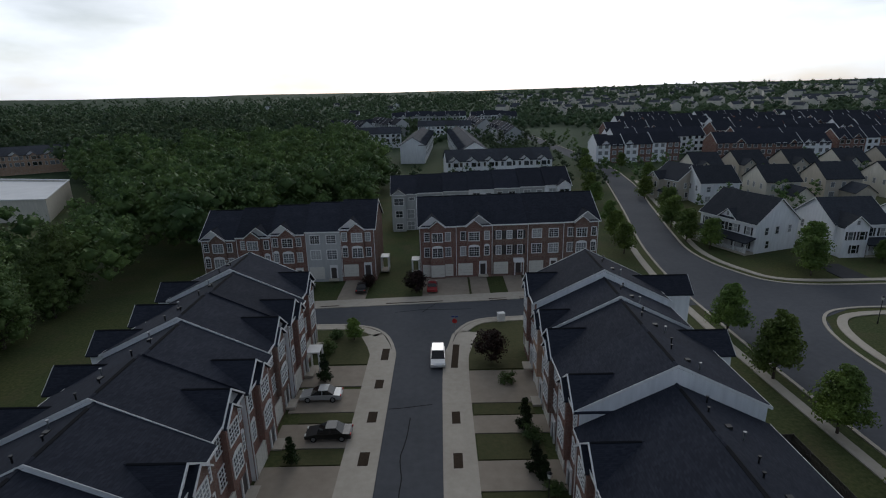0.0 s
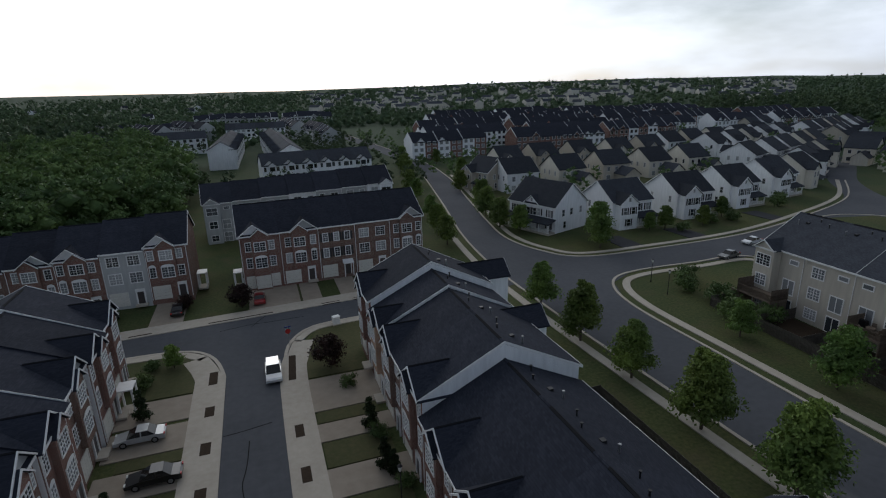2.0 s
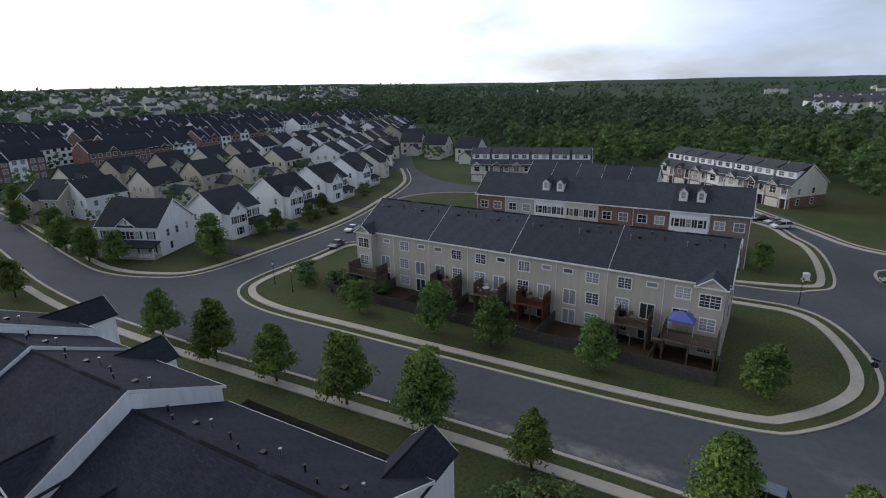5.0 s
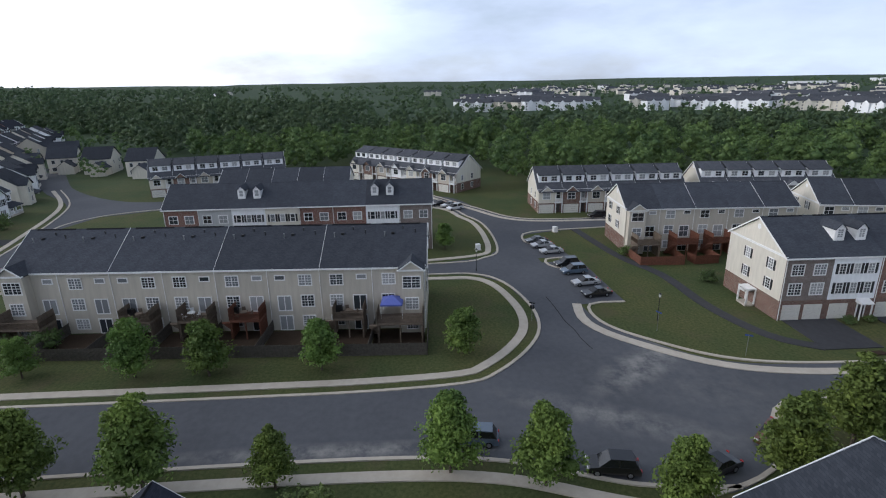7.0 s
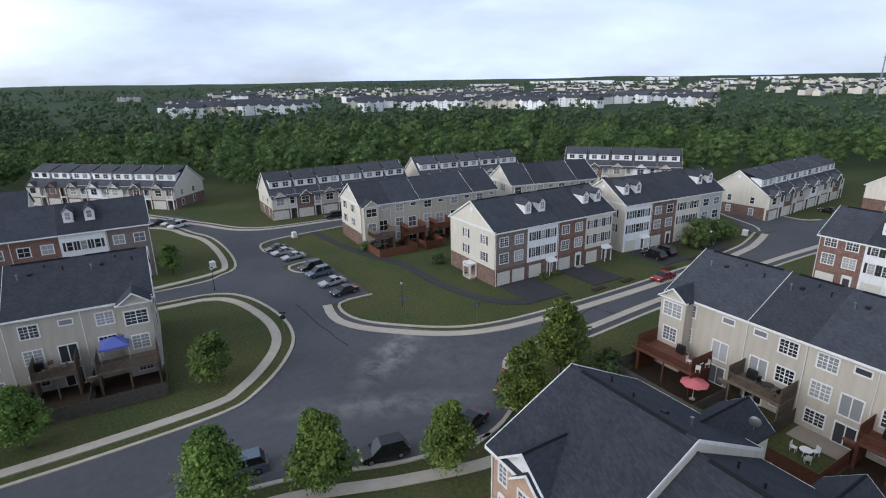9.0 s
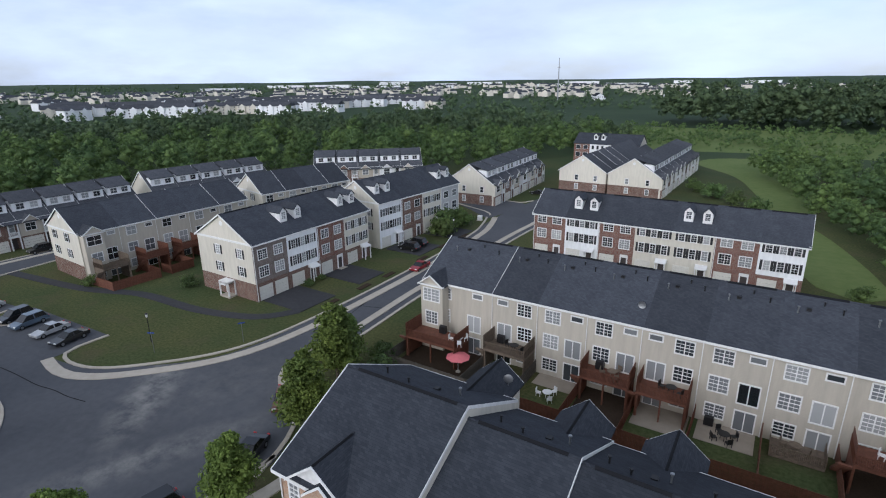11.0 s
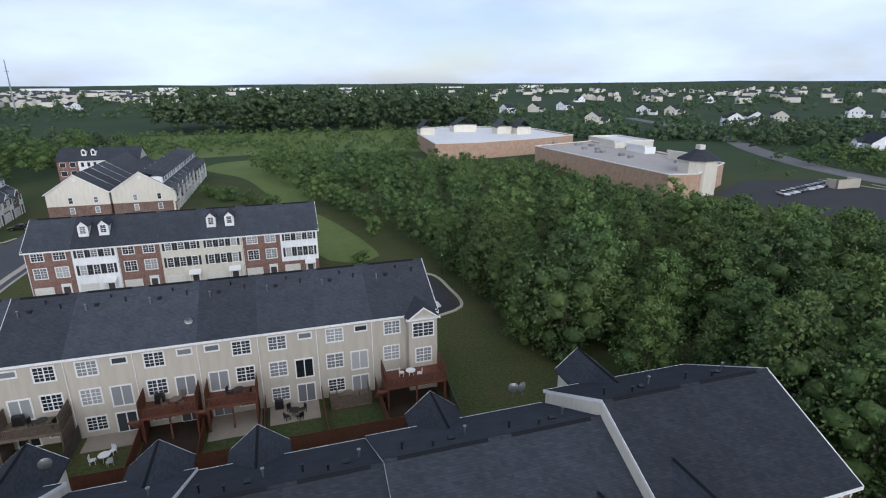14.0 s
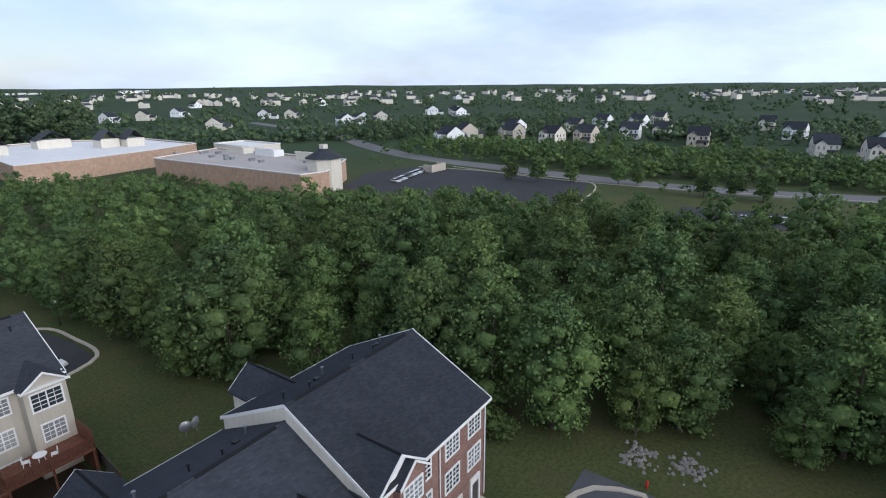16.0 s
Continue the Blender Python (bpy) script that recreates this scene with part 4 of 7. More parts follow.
    # end walls
    if side is not BRICK_BROWN and not (ext and ext != "bay"):
        for e, x, turn in (("l", 0.0, -90), ("r", w, 90)):
            if e in ends and LITE < 2:
                for q, z in ((0.22, s2), (0.22, s3 or 0.9), (0.62, s2), (0.62, s3 or 0.9)):
                    add_window(t, x, depth * q, z, 0.95, 1.5, turn)
                v = Build().tube((x - 0.05, mid, ridge - 1.3), (x + 0.05, mid, ridge - 1.3), 0.42, n=12)
                part("gable_vent", v, TRIM, t)
                if rear is BEIGE and front is not BRICK_BROWN and eave < 10.5:
                    q = 0.07 if e == "r" else -0.07
                    part("cornice", Build().box(min(x, x + q * 2), max(x, x + q * 2), -0.2, depth + 0.2, eave - 0.16, eave + 0.16), TRIM, t)
                    part("gable_panel", Build().prism([(0.5, eave + 0.16), (mid, ridge - 0.25), (depth - 0.5, eave + 0.16)], min(x, x + q * 0.5), max(x, x + q * 0.5)), CREAM, t)
                    for qy in (0.22, 0.62):
                        for zz in (s2, s3) if s3 else ():
                            for off in (-0.82, 0.82):
                                part("shutter", SHUTTER[1.45], None, t, "", pose(x, depth * qy + off, zz, 0, 0, turn))
                if LITE == 0 and e == "l" and rear is BEIGE and fstyle in ("wide", "three"):
                    part("side_stoop", Build().box(-1.6, 0, depth * 0.42, depth * 0.42 + 1.4, 2.2, 2.45), TRIM, t)
    # cross gable over the front
    if gable:
        gw = min(4.7, w * 0.68)
        gx = w * (0.36 if gable == 1 else 0.64)
        zr = eave + gw / 2 * 0.78
        gr = Build()
        gable_roof(gr, gx - gw / 2, gx + gw / 2, eave + 0.12, zr + 0.12, -0.5, (zr - eave) / k)
        part("gable_roof", gr, roofmat, t)
        if LITE == 0:
            part("ridge_cap", Build().chevron(gx - 0.1, gx, gx + 0.1, zr + 0.10, zr + 0.18, zr + 0.10, -0.4, (zr - eave) / k - 0.4, 0.06), VENTBLACK, t)
        face = TRIM if LITE or (gable == 1) else GREY
        part("gable_wall", Build().face([(gx - gw / 2, -0.08, eave), (gx + gw / 2, -0.08, eave), (gx, -0.08, zr)]), face, t)
        gt = Build()
        rakes(gt, gx - gw / 2, gx + gw / 2, eave + 0.12, zr + 0.12, -0.5)
        LITE < 2 and part("gable_trim", gt, TRIM, t)
        # a narrower brick bay with its own small gable, to one side of the large one
        bw, bx = 2.7, gx + (0.9 if gable == 1 else -0.9)
        part("bay", Build().box(bx - bw / 2, bx + bw / 2, -0.55, 0, -0.5 if fstyle == "wide" else 2.95, eave - 0.1, 0, "k").face([(bx - bw / 2, -0.56, eave - 0.1), (bx + bw / 2, -0.56, eave - 0.1), (bx, -0.56, eave + 0.98)]), front, t)
        br = Build()
        gable_roof(br, bx - bw / 2, bx + bw / 2, eave + 0.02, eave + 1.12, -0.85, 1.2)
        part("bay_roof", br, roofmat, t)
        bt = Build()
        rakes(bt, bx - bw / 2, bx + bw / 2, eave + 0.02, eave + 1.12, -0.85)
        LITE < 2 and part("bay_trim", bt, TRIM, t)
        for z, h, st in ((s2, 1.7, "arch"), (s3, 1.5, "grid")) if s3 else ((s2, 1.7, "grid"),):
            add_window(t, bx, -0.55, z, 1.8, h, 0, st)
        if fstyle == "wide":
            part("garage_door", garage_mesh(2.3), None, t, "", pose(bx, -0.56, 0.02))
    if LITE < 2 and front not in (CREAM, WHITE):
        for q in (0.12, w - 0.12) if "r" in ends else (0.12,):
            part("downspout", Build().tube((q, -0.09, 0), (q, -0.09, eave - 0.15), 0.055, n=6), TRIM, t)
    for i in range(dormers):
        dx = w * (0.5 if dormers == 1 else (0.27, 0.73)[i])
        yd = mid * 0.42
        z0 = eave + k * yd + 0.15
        db = Build().box(dx - 0.75, dx + 0.75, yd - 0.6, yd + 2.2, z0 - 0.5, z0 + 1.55, 0, "b")
        db.face([(dx - 0.75, yd - 0.6, z0 + 1.55), (dx + 0.75, yd - 0.6, z0 + 1.55), (dx, yd - 0.6, z0 + 2.3)], 0)
        gable_roof(db, dx - 0.75, dx + 0.75, z0 + 1.56, z0 + 2.34, yd - 0.8, yd + 3.0, 0.16, 0.1, 1)
        dm = part("dormer", db, [TRIM, roofmat], t)
        add_window(dm, dx, yd - 0.6, z0 + 0.2, 0.8, 1.2)
    if fstyle == "two_gar":
        yd = mid * 0.30
        z0 = eave + k * yd
        db = Build().box(w * 0.07, w * 0.93, yd - 0.3, yd + 3.6, z0 - 0.4, z0 + 1.95, 0, "b")
        db.slab((w * 0.04, yd - 0.6, z0 + 1.92), (w * 0.96, yd - 0.6, z0 + 1.92), (w * 0.96, mid + 0.2, ridge + 0.25), (w * 0.08, mid + 0.2, ridge + 0.25), 0.14, 1)
        dm = part("dormer", db, [WHITE, roofmat], t)
        for x in (0.3, 0.7):
            add_window(dm, w * x, yd - 0.3, z0 + 0.35, 1.5, 1.15)
    # rear
    if rstyle:
        flip = rstyle == "b"
        u = lambda q: w * (1 - q if flip else q)
        add_window(t, u(0.70), depth, s3 or s2, 1.7, 1.45, 180)
        add_window(t, u(0.22), depth, (s3 or s2) + 0.85, 1.25, 0.55, 180)
        if s3:
            add_window(t, u(0.27), depth, 3.15, 1.75, 2.1, 180, "door", "sliding_door")
            add_window(t, u(0.72), depth, 3.75, 1.7, 1.6, 180)
            add_window(t, u(0.27), depth, 0.1, 1.75, 2.1, 180, "door", "sliding_door")
            add_window(t, u(0.72), depth, 0.8, 1.7, 1.4, 180)
        ds = Build().tube((0.12, depth + 0.08, 0), (0.12, depth + 0.08, eave - 0.2), 0.05, n=6)
        part("downspout", ds, TRIM, t)
    if ext == "bay":
        bw, bx = 3.3, (w - 3.3 - 0.2 if "R" in ends or "r" in ends else 0.2)
        bb = Build().box(bx, bx + bw, depth, depth + 1.5, -1.5, eave, 0, "f")
        bb.face([(bx + bw, depth + 1.52, eave), (bx, depth + 1.52, eave), (bx + bw / 2, depth + 1.52, eave + 1.15)], 0)
        part("bay", bb, rear, t)
        gr, gt = Build(), Build()
        gable_roof(gr, bx, bx + bw, eave + 0.1, eave + 1.3, depth - 3.0, depth + 1.9)
        part("gable_roof", gr, roofmat, t)
        rakes(gt, bx, bx + bw, eave + 0.1, eave + 1.3, depth + 1.9)
        gt.box(bx - 0.3, bx + bw + 0.3, depth + 1.5, depth + 1.85, eave - 0.18, eave - 0.02)
        part("gable_trim", gt, TRIM, t)
        add_window(t, bx + bw / 2, depth + 1.5, 6.85, 2.3, 1.6, 180)
        add_window(t, bx + bw / 2, depth + 1.5, 3.7, 1.7, 1.6, 180)
        add_window(t, bx + bw / 2, depth + 1.5, 0.7, 1.5, 1.3, 180)
    elif ext:
        ew, (ec, el) = 3.9, ext
        ex = ec - ew / 2
        ez = eave - 0.3
        bb = Build().box(ex, ex + ew, depth, depth + el, -1.5, ez, 0, "f")
        zr = ez + ew / 2 * 0.82
        bb.face([(ex + ew, depth + el, ez), (ex, depth + el, ez), (ex + ew / 2, depth + el, zr)], 0)
        part("rear_wing", bb, side, t)
        gr, gt = Build(), Build()
        gable_roof(gr, ex, ex + ew, ez + 0.12, zr + 0.12, depth - (zr - eave) / k - 0.6, depth + el + 0.3)
        part("rear_wing_roof", gr, roofmat, t)
        if LITE == 0:
            part("ridge_cap", Build().chevron(ex + ew / 2 - 0.1, ex + ew / 2, ex + ew / 2 + 0.1, zr + 0.10, zr + 0.18, zr + 0.10, depth - (zr - eave) / k, depth + el + 0.1, 0.06), VENTBLACK, t)
        rakes(gt, ex, ex + ew, ez + 0.09, zr + 0.09, depth + el + 0.3, 0.2, 0.03, h=0.14)
        part("rake_board", gt, TRIM, t)
        for z, h in ((3.75, 1.6), (6.6, 1.4)):
            add_window(t, ex + ew / 2, depth + el, z, 1.7, h, 180)
    if LITE:
        end_house(t)
        return t
    for i, (q, y, h) in enumerate(((0.2, 0.62, 0.5), (0.45, 0.57, 0.35), (0.8, 0.66, 0.6))):
        zz = ridge - k * (y * depth - mid)
        vp = Build().tube((w * q, y * depth, zz - 0.1), (w * q, y * depth, zz + 0.2 + h), 0.07, n=6).tube((w * q, y * depth, zz + 0.2 + h), (w * q, y * depth, zz + 0.28 + h), 0.13, n=6)
        part("vent_pipe", vp, METAL if i == 2 else BLACKMETAL, t)
    vb = Build().box(w * 0.62, w * 0.62 + 0.4, mid * 1.22, mid * 1.22 + 0.4, ridge - k * mid * 0.22, ridge - k * mid * 0.22 + 0.28)
    part("roof_vent", vb, BLACKMETAL, t)
    return t


TEMPLATES = {}


def townhouse(m, w=7.0, depth=14.0, eave=9.4, ridge=13.0, front=BRICK_RED, side=WHITE, rear=BEIGE, fstyle="tuck", rstyle="a", gable=0, dormers=0, ext="", ends="", label="", roofmat=SHINGLE, group="", lowbrick=None):
    start_house(*m.translation.xy)
    args = (LITE, round(w, 2), depth, round(eave, 2), round(ridge, 2), front, side, rear, fstyle, rstyle, gable, dormers, ext, ends, label, roofmat, group, lowbrick)
    if args in TEMPLATES:
        return copy_thing(TEMPLATES[args], m)
    t = townhouse_template(*args[1:])
    t.matrix_basis = m
    TEMPLATES[args] = t
    return t


def row(x, y, turn, n, w, steps=None, shifts=None, each=None, z0=0.0, z1=0.0, **k):
    """n houses side by side from a front corner on; steps: heights of the units over the first."""
    base = pose(x, y, 0, 0, 0, turn)
    widths, at = w if isinstance(w, (list, tuple)) else [w] * n, 0.0
    for i in range(n):
        kw = dict(k)
        if each:
            kw.update(each[i % len(each)])
        e = kw.pop("ends", "")
        e += "l" if i == 0 else ""
        e += "r" if i == n - 1 else ""
        z = z0 + (z1 - z0) * i / max(1, n - 1) + (steps[i] if steps else 0)
        y2 = shifts[i % len(shifts)] if shifts else 0
        townhouse(base @ pose(at, y2, z), w=widths[i], ends=e, **kw)
        at += widths[i]


RED = dict(front=BRICK_RED, label="red brick townhouse with white trim and a dark shingle roof")
BRN = dict(front=BRICK_BROWN, label="brown brick townhouse with white windows and a dark roof")
GRY = dict(front=GREY, label="grey-sided townhouse with white windows and a dark roof")
GRB = dict(front=BRICK_GREY, label="grey brick townhouse with white windows and a dark roof")
WHT = dict(front=WHITE, fstyle="three", label="white-sided townhouse with black shutters")
CRM = dict(front=CREAM, fstyle="three", label="cream townhouse with black shutters and arched entry")
TNB = dict(front=BRICK_TAN, label="tan brick townhouse with white trim and a dark shingle roof")

# west brick row, facing the street
row(-17.6, 13.5, 90, 8, 6.85, steps=[-0.5, -0.5, -0.25, 0, 0, 0.3, 0.3, 0.6], shifts=[0, 0.4], depth=16.0, eave=9.2, ridge=12.9, side=WHITE, rear=WHITE, ext=(3.0, 2.0), rstyle="", roofmat=SHINGLE_DARK, group="west brick row",
    each=[dict(RED, gable=1), dict(RED, gable=2), dict(BRN, gable=1, ends="L"), dict(RED, gable=2, ends="L"), dict(RED, gable=1), dict(BRN, gable=2, ends="L"), dict(RED, gable=1), dict(RED, gable=2, ends="L")])
# east brick row, backing on to the main road
row(10.7, 65.6, -90, 7, [8.2, 6.0, 7.0, 7.0, 7.0, 7.0, 7.0], steps=[0.95, 0.1, -0.2, -0.2, -1.75, -1.75, -1.75], depth=15.2, eave=9.2, ridge=12.9, side=WHITE, rear=WHITE, rstyle="", roofmat=SHINGLE_DARK, group="east brick row",
    each=[dict(RED, gable=1, ext=(3.3, 4.0), ends="R"), dict(TNB, gable=2, ends="R"), dict(BRN, gable=1, ext=(2.4, 2.2)), dict(RED, gable=2, ends="R"), dict(RED, gable=2), dict(BRN, gable=2), dict(RED, gable=1, ext=(4.9, 4.0))])
# south brick row, with its rear wings towards the beige row
row(25.2, -18.8, 180, 8, [10.2, 7.7, 5.8, 5.8, 7.4, 7.3, 7.0, 6.6], steps=[0.4, -0.4, -0.6, -0.6, -0.4, -0.4, 0.75, 0.75], depth=15.0, eave=9.2, ridge=12.9, side=CREAM, rear=CREAM, rstyle="", roofmat=SHINGLE_MID, group="south brick row",
    each=[dict(TNB, gable=1, ext=(7.2, 3.2), ends="R"), dict(RED, gable=2, ext=(5.1, 2.2), ends="R"), dict(BRN, gable=1, ext=(4.0, 2.2)), dict(RED, gable=2, ends="R"), dict(RED, gable=1, ext=(5.7, 2.4)), dict(BRN, gable=2), dict(RED, gable=1, ends="L", ext=(5.0, 3.4)), dict(RED, gable=0)])
BACK = "beige-sided townhouse back with white windows and a dark shingle roof"
# beige rows, backs towards the brick rows
row(-15.6, -68.3, 0, 8, [7.3, 6.05, 6.05, 5.9, 5.9, 5.95, 5.95, 10.0], depth=14.0, eave=9.1, ridge=12.9, front=BRICK_RED, side=BEIGE, rear=BEIGE, label=BACK, group="south beige row",
    each=[dict(ext="bay"), dict(), dict(), dict(rstyle="b"), dict(), dict(), dict(rstyle="b", ends="R"), dict(ext="bay")])
row(84.2, -0.9, 87.56, 8, 7.35, depth=14.0, eave=9.5, ridge=13.6, front=BRICK_RED, side=BEIGE, rear=BEIGE, label=BACK, group="east beige row",
    each=[dict(ext="bay"), dict(ends="R"), dict(rstyle="b"), dict(ends="R"), dict(), dict(rstyle="b", ends="R"), dict(), dict(ext="bay")])
# fronts in brick and painted siding
MIXED = [dict(RED), dict(WHT, dormers=2), dict(RED), dict(CRM), dict(CRM, dormers=2), dict(RED), dict(WHT, lowbrick=BRICK_RED)]
row(40.4, -97.0, 180, 7, 6.55, depth=11.5, eave=8.6, ridge=12.4, side=WHITE, rear=BEIGE, each=MIXED, group="south street row")
row(108.2, 52.5, -90, 8, 6.85, depth=12.0, eave=10.0, ridge=13.9, side=WHITE, rear=BEIGE, group="east street row",
    each=[dict(RED), dict(GRY), dict(WHT, dormers=2), dict(CRM), dict(RED), dict(RED), dict(WHT, dormers=2), dict(GRB)])
FOUR = [dict(GRB, fstyle="wide"), dict(WHT, dormers=2), dict(RED), dict(CRM, dormers=2)]
row(68.4, -51.0, -90, 4, 7.0, depth=14.0, eave=9.6, ridge=13.6, side=CREAM, rear=BEIGE, each=FOUR, lowbrick=BRICK_BROWN, group="corner row")
row(69.2, -83.5, -94, 4, 7.2, depth=13.0, eave=9.8, ridge=13.8, side=CREAM, rear=BEIGE, each=[dict(WHT, dormers=2), dict(BRN), dict(CRM), dict(GRY, dormers=2)], group="corner row")
row(113.5, -76, 88, 5, 6.9, depth=12.5, eave=9.0, ridge=12.7, side=CREAM, rear=BEIGE, label=BACK, group="lawn row", lowbrick=BRICK_BROWN, each=[dict(ends="R"), dict(), dict(ends="R"), dict(), dict(ext="bay")])
row(109.5, -107.5, 79, 4, 6.2, depth=12.5, eave=9.0, ridge=12.9, side=CREAM, rear=BEIGE, label=BACK, group="lawn row", each=[dict(ends="R"), dict()])
TWO = dict(fstyle="two_gar", eave=6.4, ridge=11.2, side=CREAM, rear=CREAM, front=CREAM, roofmat=SHINGLE_LIGHT, label="cream townhouse with dormers and double garage", group="woodside rows", rstyle="", ends="R", lowbrick=BRICK_BROWN, each=[dict(front=CREAM), dict(front=BRICK_BROWN, label="brown brick townhouse with dormers and a garage bay"), dict(front=TAN, label="tan townhouse with dormers and a garage bay"), dict(front=WHITE, label="white townhouse with dormers and a garage bay")])
row(137.5, -31.0, -90, 6, 6.6, depth=13.0, **TWO)
row(139.5, -76, -96, 5, 7.0, depth=13.0, **TWO)
row(132, -127, -138.6, 5, 7.2, depth=13.0, **TWO)
row(199, 25, -131.8, 7, 7.0, depth=13.0, **TWO)
row(67.5, -131, -86, 6, 7.2, depth=14.0, **TWO)
row(172, 86, -72, 6, 7.0, depth=12.0, **TWO)
row(153, 19, 90, 5, 6.8, depth=12.0, **dict(TWO, label="townhouse back with a plain dark roof", roofmat=SHINGLE, fstyle="", eave=8.6, ridge=12.0, rstyle="a"))
row(45, -163, -91, 9, 6.8, depth=15.0, **dict(TWO, fstyle=""))
row(29.5, -163, -91, 9, 6.8, depth=15.0, **TWO)
row(73, -214, 180, 4, 6.4, depth=12, eave=9.2, ridge=12.6, side=CREAM, rear=BEIGE, each=[dict(RED), dict(WHT, dormers=2), dict(WHT), dict(BRN)], group="far south row")
# north of the cross street
row(-44.6, 94.6, 0, 5, 6.4, depth=13.0, eave=9.3, ridge=13.2, z0=-0.7, z1=0.9, side=BRICK_BROWN, rear=BEIGE, roofmat=SHINGLE_DARK, group="north brick rows",
    each=[dict(BRN, gable=1), dict(RED, gable=2), dict(RED, gable=1), dict(GRY), dict(RED, gable=1)])
row(-4.4, 94.9, 2.5, 5, 6.7, depth=14.0, eave=9.8, ridge=13.8, z0=0.4, z1=0.6, side=BRICK_BROWN, rear=BEIGE, roofmat=SHINGLE_DARK, group="north brick rows",
    each=[dict(RED, gable=1, fstyle="wide"), dict(RED, gable=2), dict(BRN, fstyle="three"), dict(BRN), dict(BRN, gable=2)])
row(32, 147, 183, 7, 6.5, depth=12.5, eave=9.4, ridge=12.9, z0=1.2, z1=0.0, front=CREAM, side=WHITE, rear=GREY, label="grey-sided townhouse back with white windows", roofmat=SHINGLE_DARK, group="north grey row",
    each=[dict(rear=WHITE, ext="bay"), dict(), dict(rstyle="b"), dict(rear=WHITE), dict(), dict(rstyle="b"), dict(ext="bay")])
FARN = dict(eave=9.0, ridge=12.5, depth=12.0, side=WHITE, rear=WHITE, rstyle="", fstyle="tuck", front=WHITE, label="distant pale townhouse with a dark roof", group="far north rows")
row(2, 196, 6, 6, 6.6, **dict(FARN, gable=1))
row(-8, 262, 88, 12, 6.6, **dict(FARN, gable=1))
row(4.5, 345, -88, 17, 6.6, **dict(FARN, gable=1))
row(-17, 405, 0, 6, 6.6, **FARN)
row(-92, 330, 10, 10, 6.8, **FARN)
# ---- detached houses ----
def detached_template(w, d, eave, ridge, wall, porch, label):
    """Two storeys under a roof with its ridge along the front, a gabled front bay, a porch, and a lower garage wing behind."""
    t = thing("house", label, "house", "detached houses")
    mid = d / 2
    k = (ridge - eave) / mid
    b = Build()
    b.face([(0, 0, -1), (w, 0, -1), (w, 0, eave), (0, 0, eave)]).face([(w, d, -1), (0, d, -1), (0, d, eave), (w, d, eave)])
    for x, flip in ((0, False), (w, True)):
        p = [(x, 0, -1), (x, d, -1), (x, d, eave), (x, mid, ridge), (x, 0, eave)]
        b.face(p if flip else p[::-1])
    part("wall", b, wall, t)
    r, o = Build(), 0.45
    r.prism([(-o, eave - k * o), (-o, eave - k * o + 0.2), (mid, ridge + 0.22), (d + o, eave - k * o + 0.2), (d + o, eave - k * o), (mid, ridge)], -0.35, w + 0.35)
    part("roof", r, SHINGLE_MID, t)
    # front bay with its own gable
    gw = w * (0.30 if porch else 0.44)
    gx = w * 0.35 if porch else w * 0.04
    gy = 0.0 if porch else -2.2
    zr = eave + gw / 2 * 0.82
    fb = Build().face([(gx, gy - 0.02, eave - 0.02), (gx + gw, gy - 0.02, eave - 0.02), (gx + gw / 2, gy - 0.02, zr)])
    if not porch:
        fb.box(gx, gx + gw, gy, 0, -1, eave, 0, "k")
    part("front_bay", fb, wall, t)
    r = Build()
    gable_roof(r, gx, gx + gw, eave + 0.12, zr + 0.14, gy - 0.4, min(mid, (zr - eave) / k), 0.3)
    part("gable_roof", r, SHINGLE_MID, t)
    if LITE < 2:
        tr = Build()
        rakes(tr, gx, gx + gw, eave + 0.12, zr + 0.14, gy - 0.4, 0.3)
        part("gable_trim", tr, TRIM, t)
        for x in (-0.36, w + 0.36):
            part("rake_board", Build().prism([(-o, eave - k * o - 0.05), (-o, eave - k * o + 0.22), (mid, ridge + 0.24), (d + o, eave - k * o + 0.22), (d + o, eave - k * o - 0.05), (mid, ridge - 0.03)], x - 0.03, x + 0.03), TRIM, t)
        for y in (-o - 0.06, d + o):
            part("fascia", Build().box(-0.35, w + 0.35, y, y + 0.06, eave - k * o - 0.04, eave - k * o + 0.2), TRIM, t)
    # porch
    px = -0.4 if porch else gx + gw
    py = gy - 2.4 if porch else -2.4
    part("porch_roof", Build().slab((px, py - 0.3, 2.75), (w + 0.3, py - 0.3, 2.75), (w + 0.3, 0, 3.55), (px, 0, 3.55), 0.22), SHINGLE_MID, t)
    if LITE < 2:
        part("porch_floor", Build().box(px + 0.1, w + 0.1, py, 0, -0.5, 0.45), CONCRETE, t)
        posts = 6 if porch else 3
        for i in range(posts):
            x = px + 0.35 + i * (w - px - 0.5) / (posts - 1)
            part("porch_post", Build().box(x - 0.14, x + 0.14, py + 0.05, py + 0.33, 0.4, 2.6), TRIM, t)
        n = int((w - px) / 0.28)
        part("porch_rail", Build().lattice([px + 0.3 + (w - px - 0.4) * i / (2 * n) for i in range(2 * n + 1)], [0.5, 0.58, 1.2, 1.3], lambda i, j: j != 1 or i % 2 == 0, py + 0.16, py + 0.22), TRIM, t)
        part("front_door", Build().box(w * 0.62, w * 0.62 + 1.0, -0.06, 0, 0.45, 2.6), DOORPAINT, t)
    # lower wing at the back
    ww = w * 0.55
    wing = Build().box(0.3, 0.3 + ww, d, d + 6.5, -1, 3.2, 0, "f")
    wing.face([(0.3 + ww, d + 6.5, 3.2), (0.3, d + 6.5, 3.2), (0.3 + ww / 2, d + 6.5, 5.4)])
    part("garage_wing", wing, wall, t)
    r = Build()
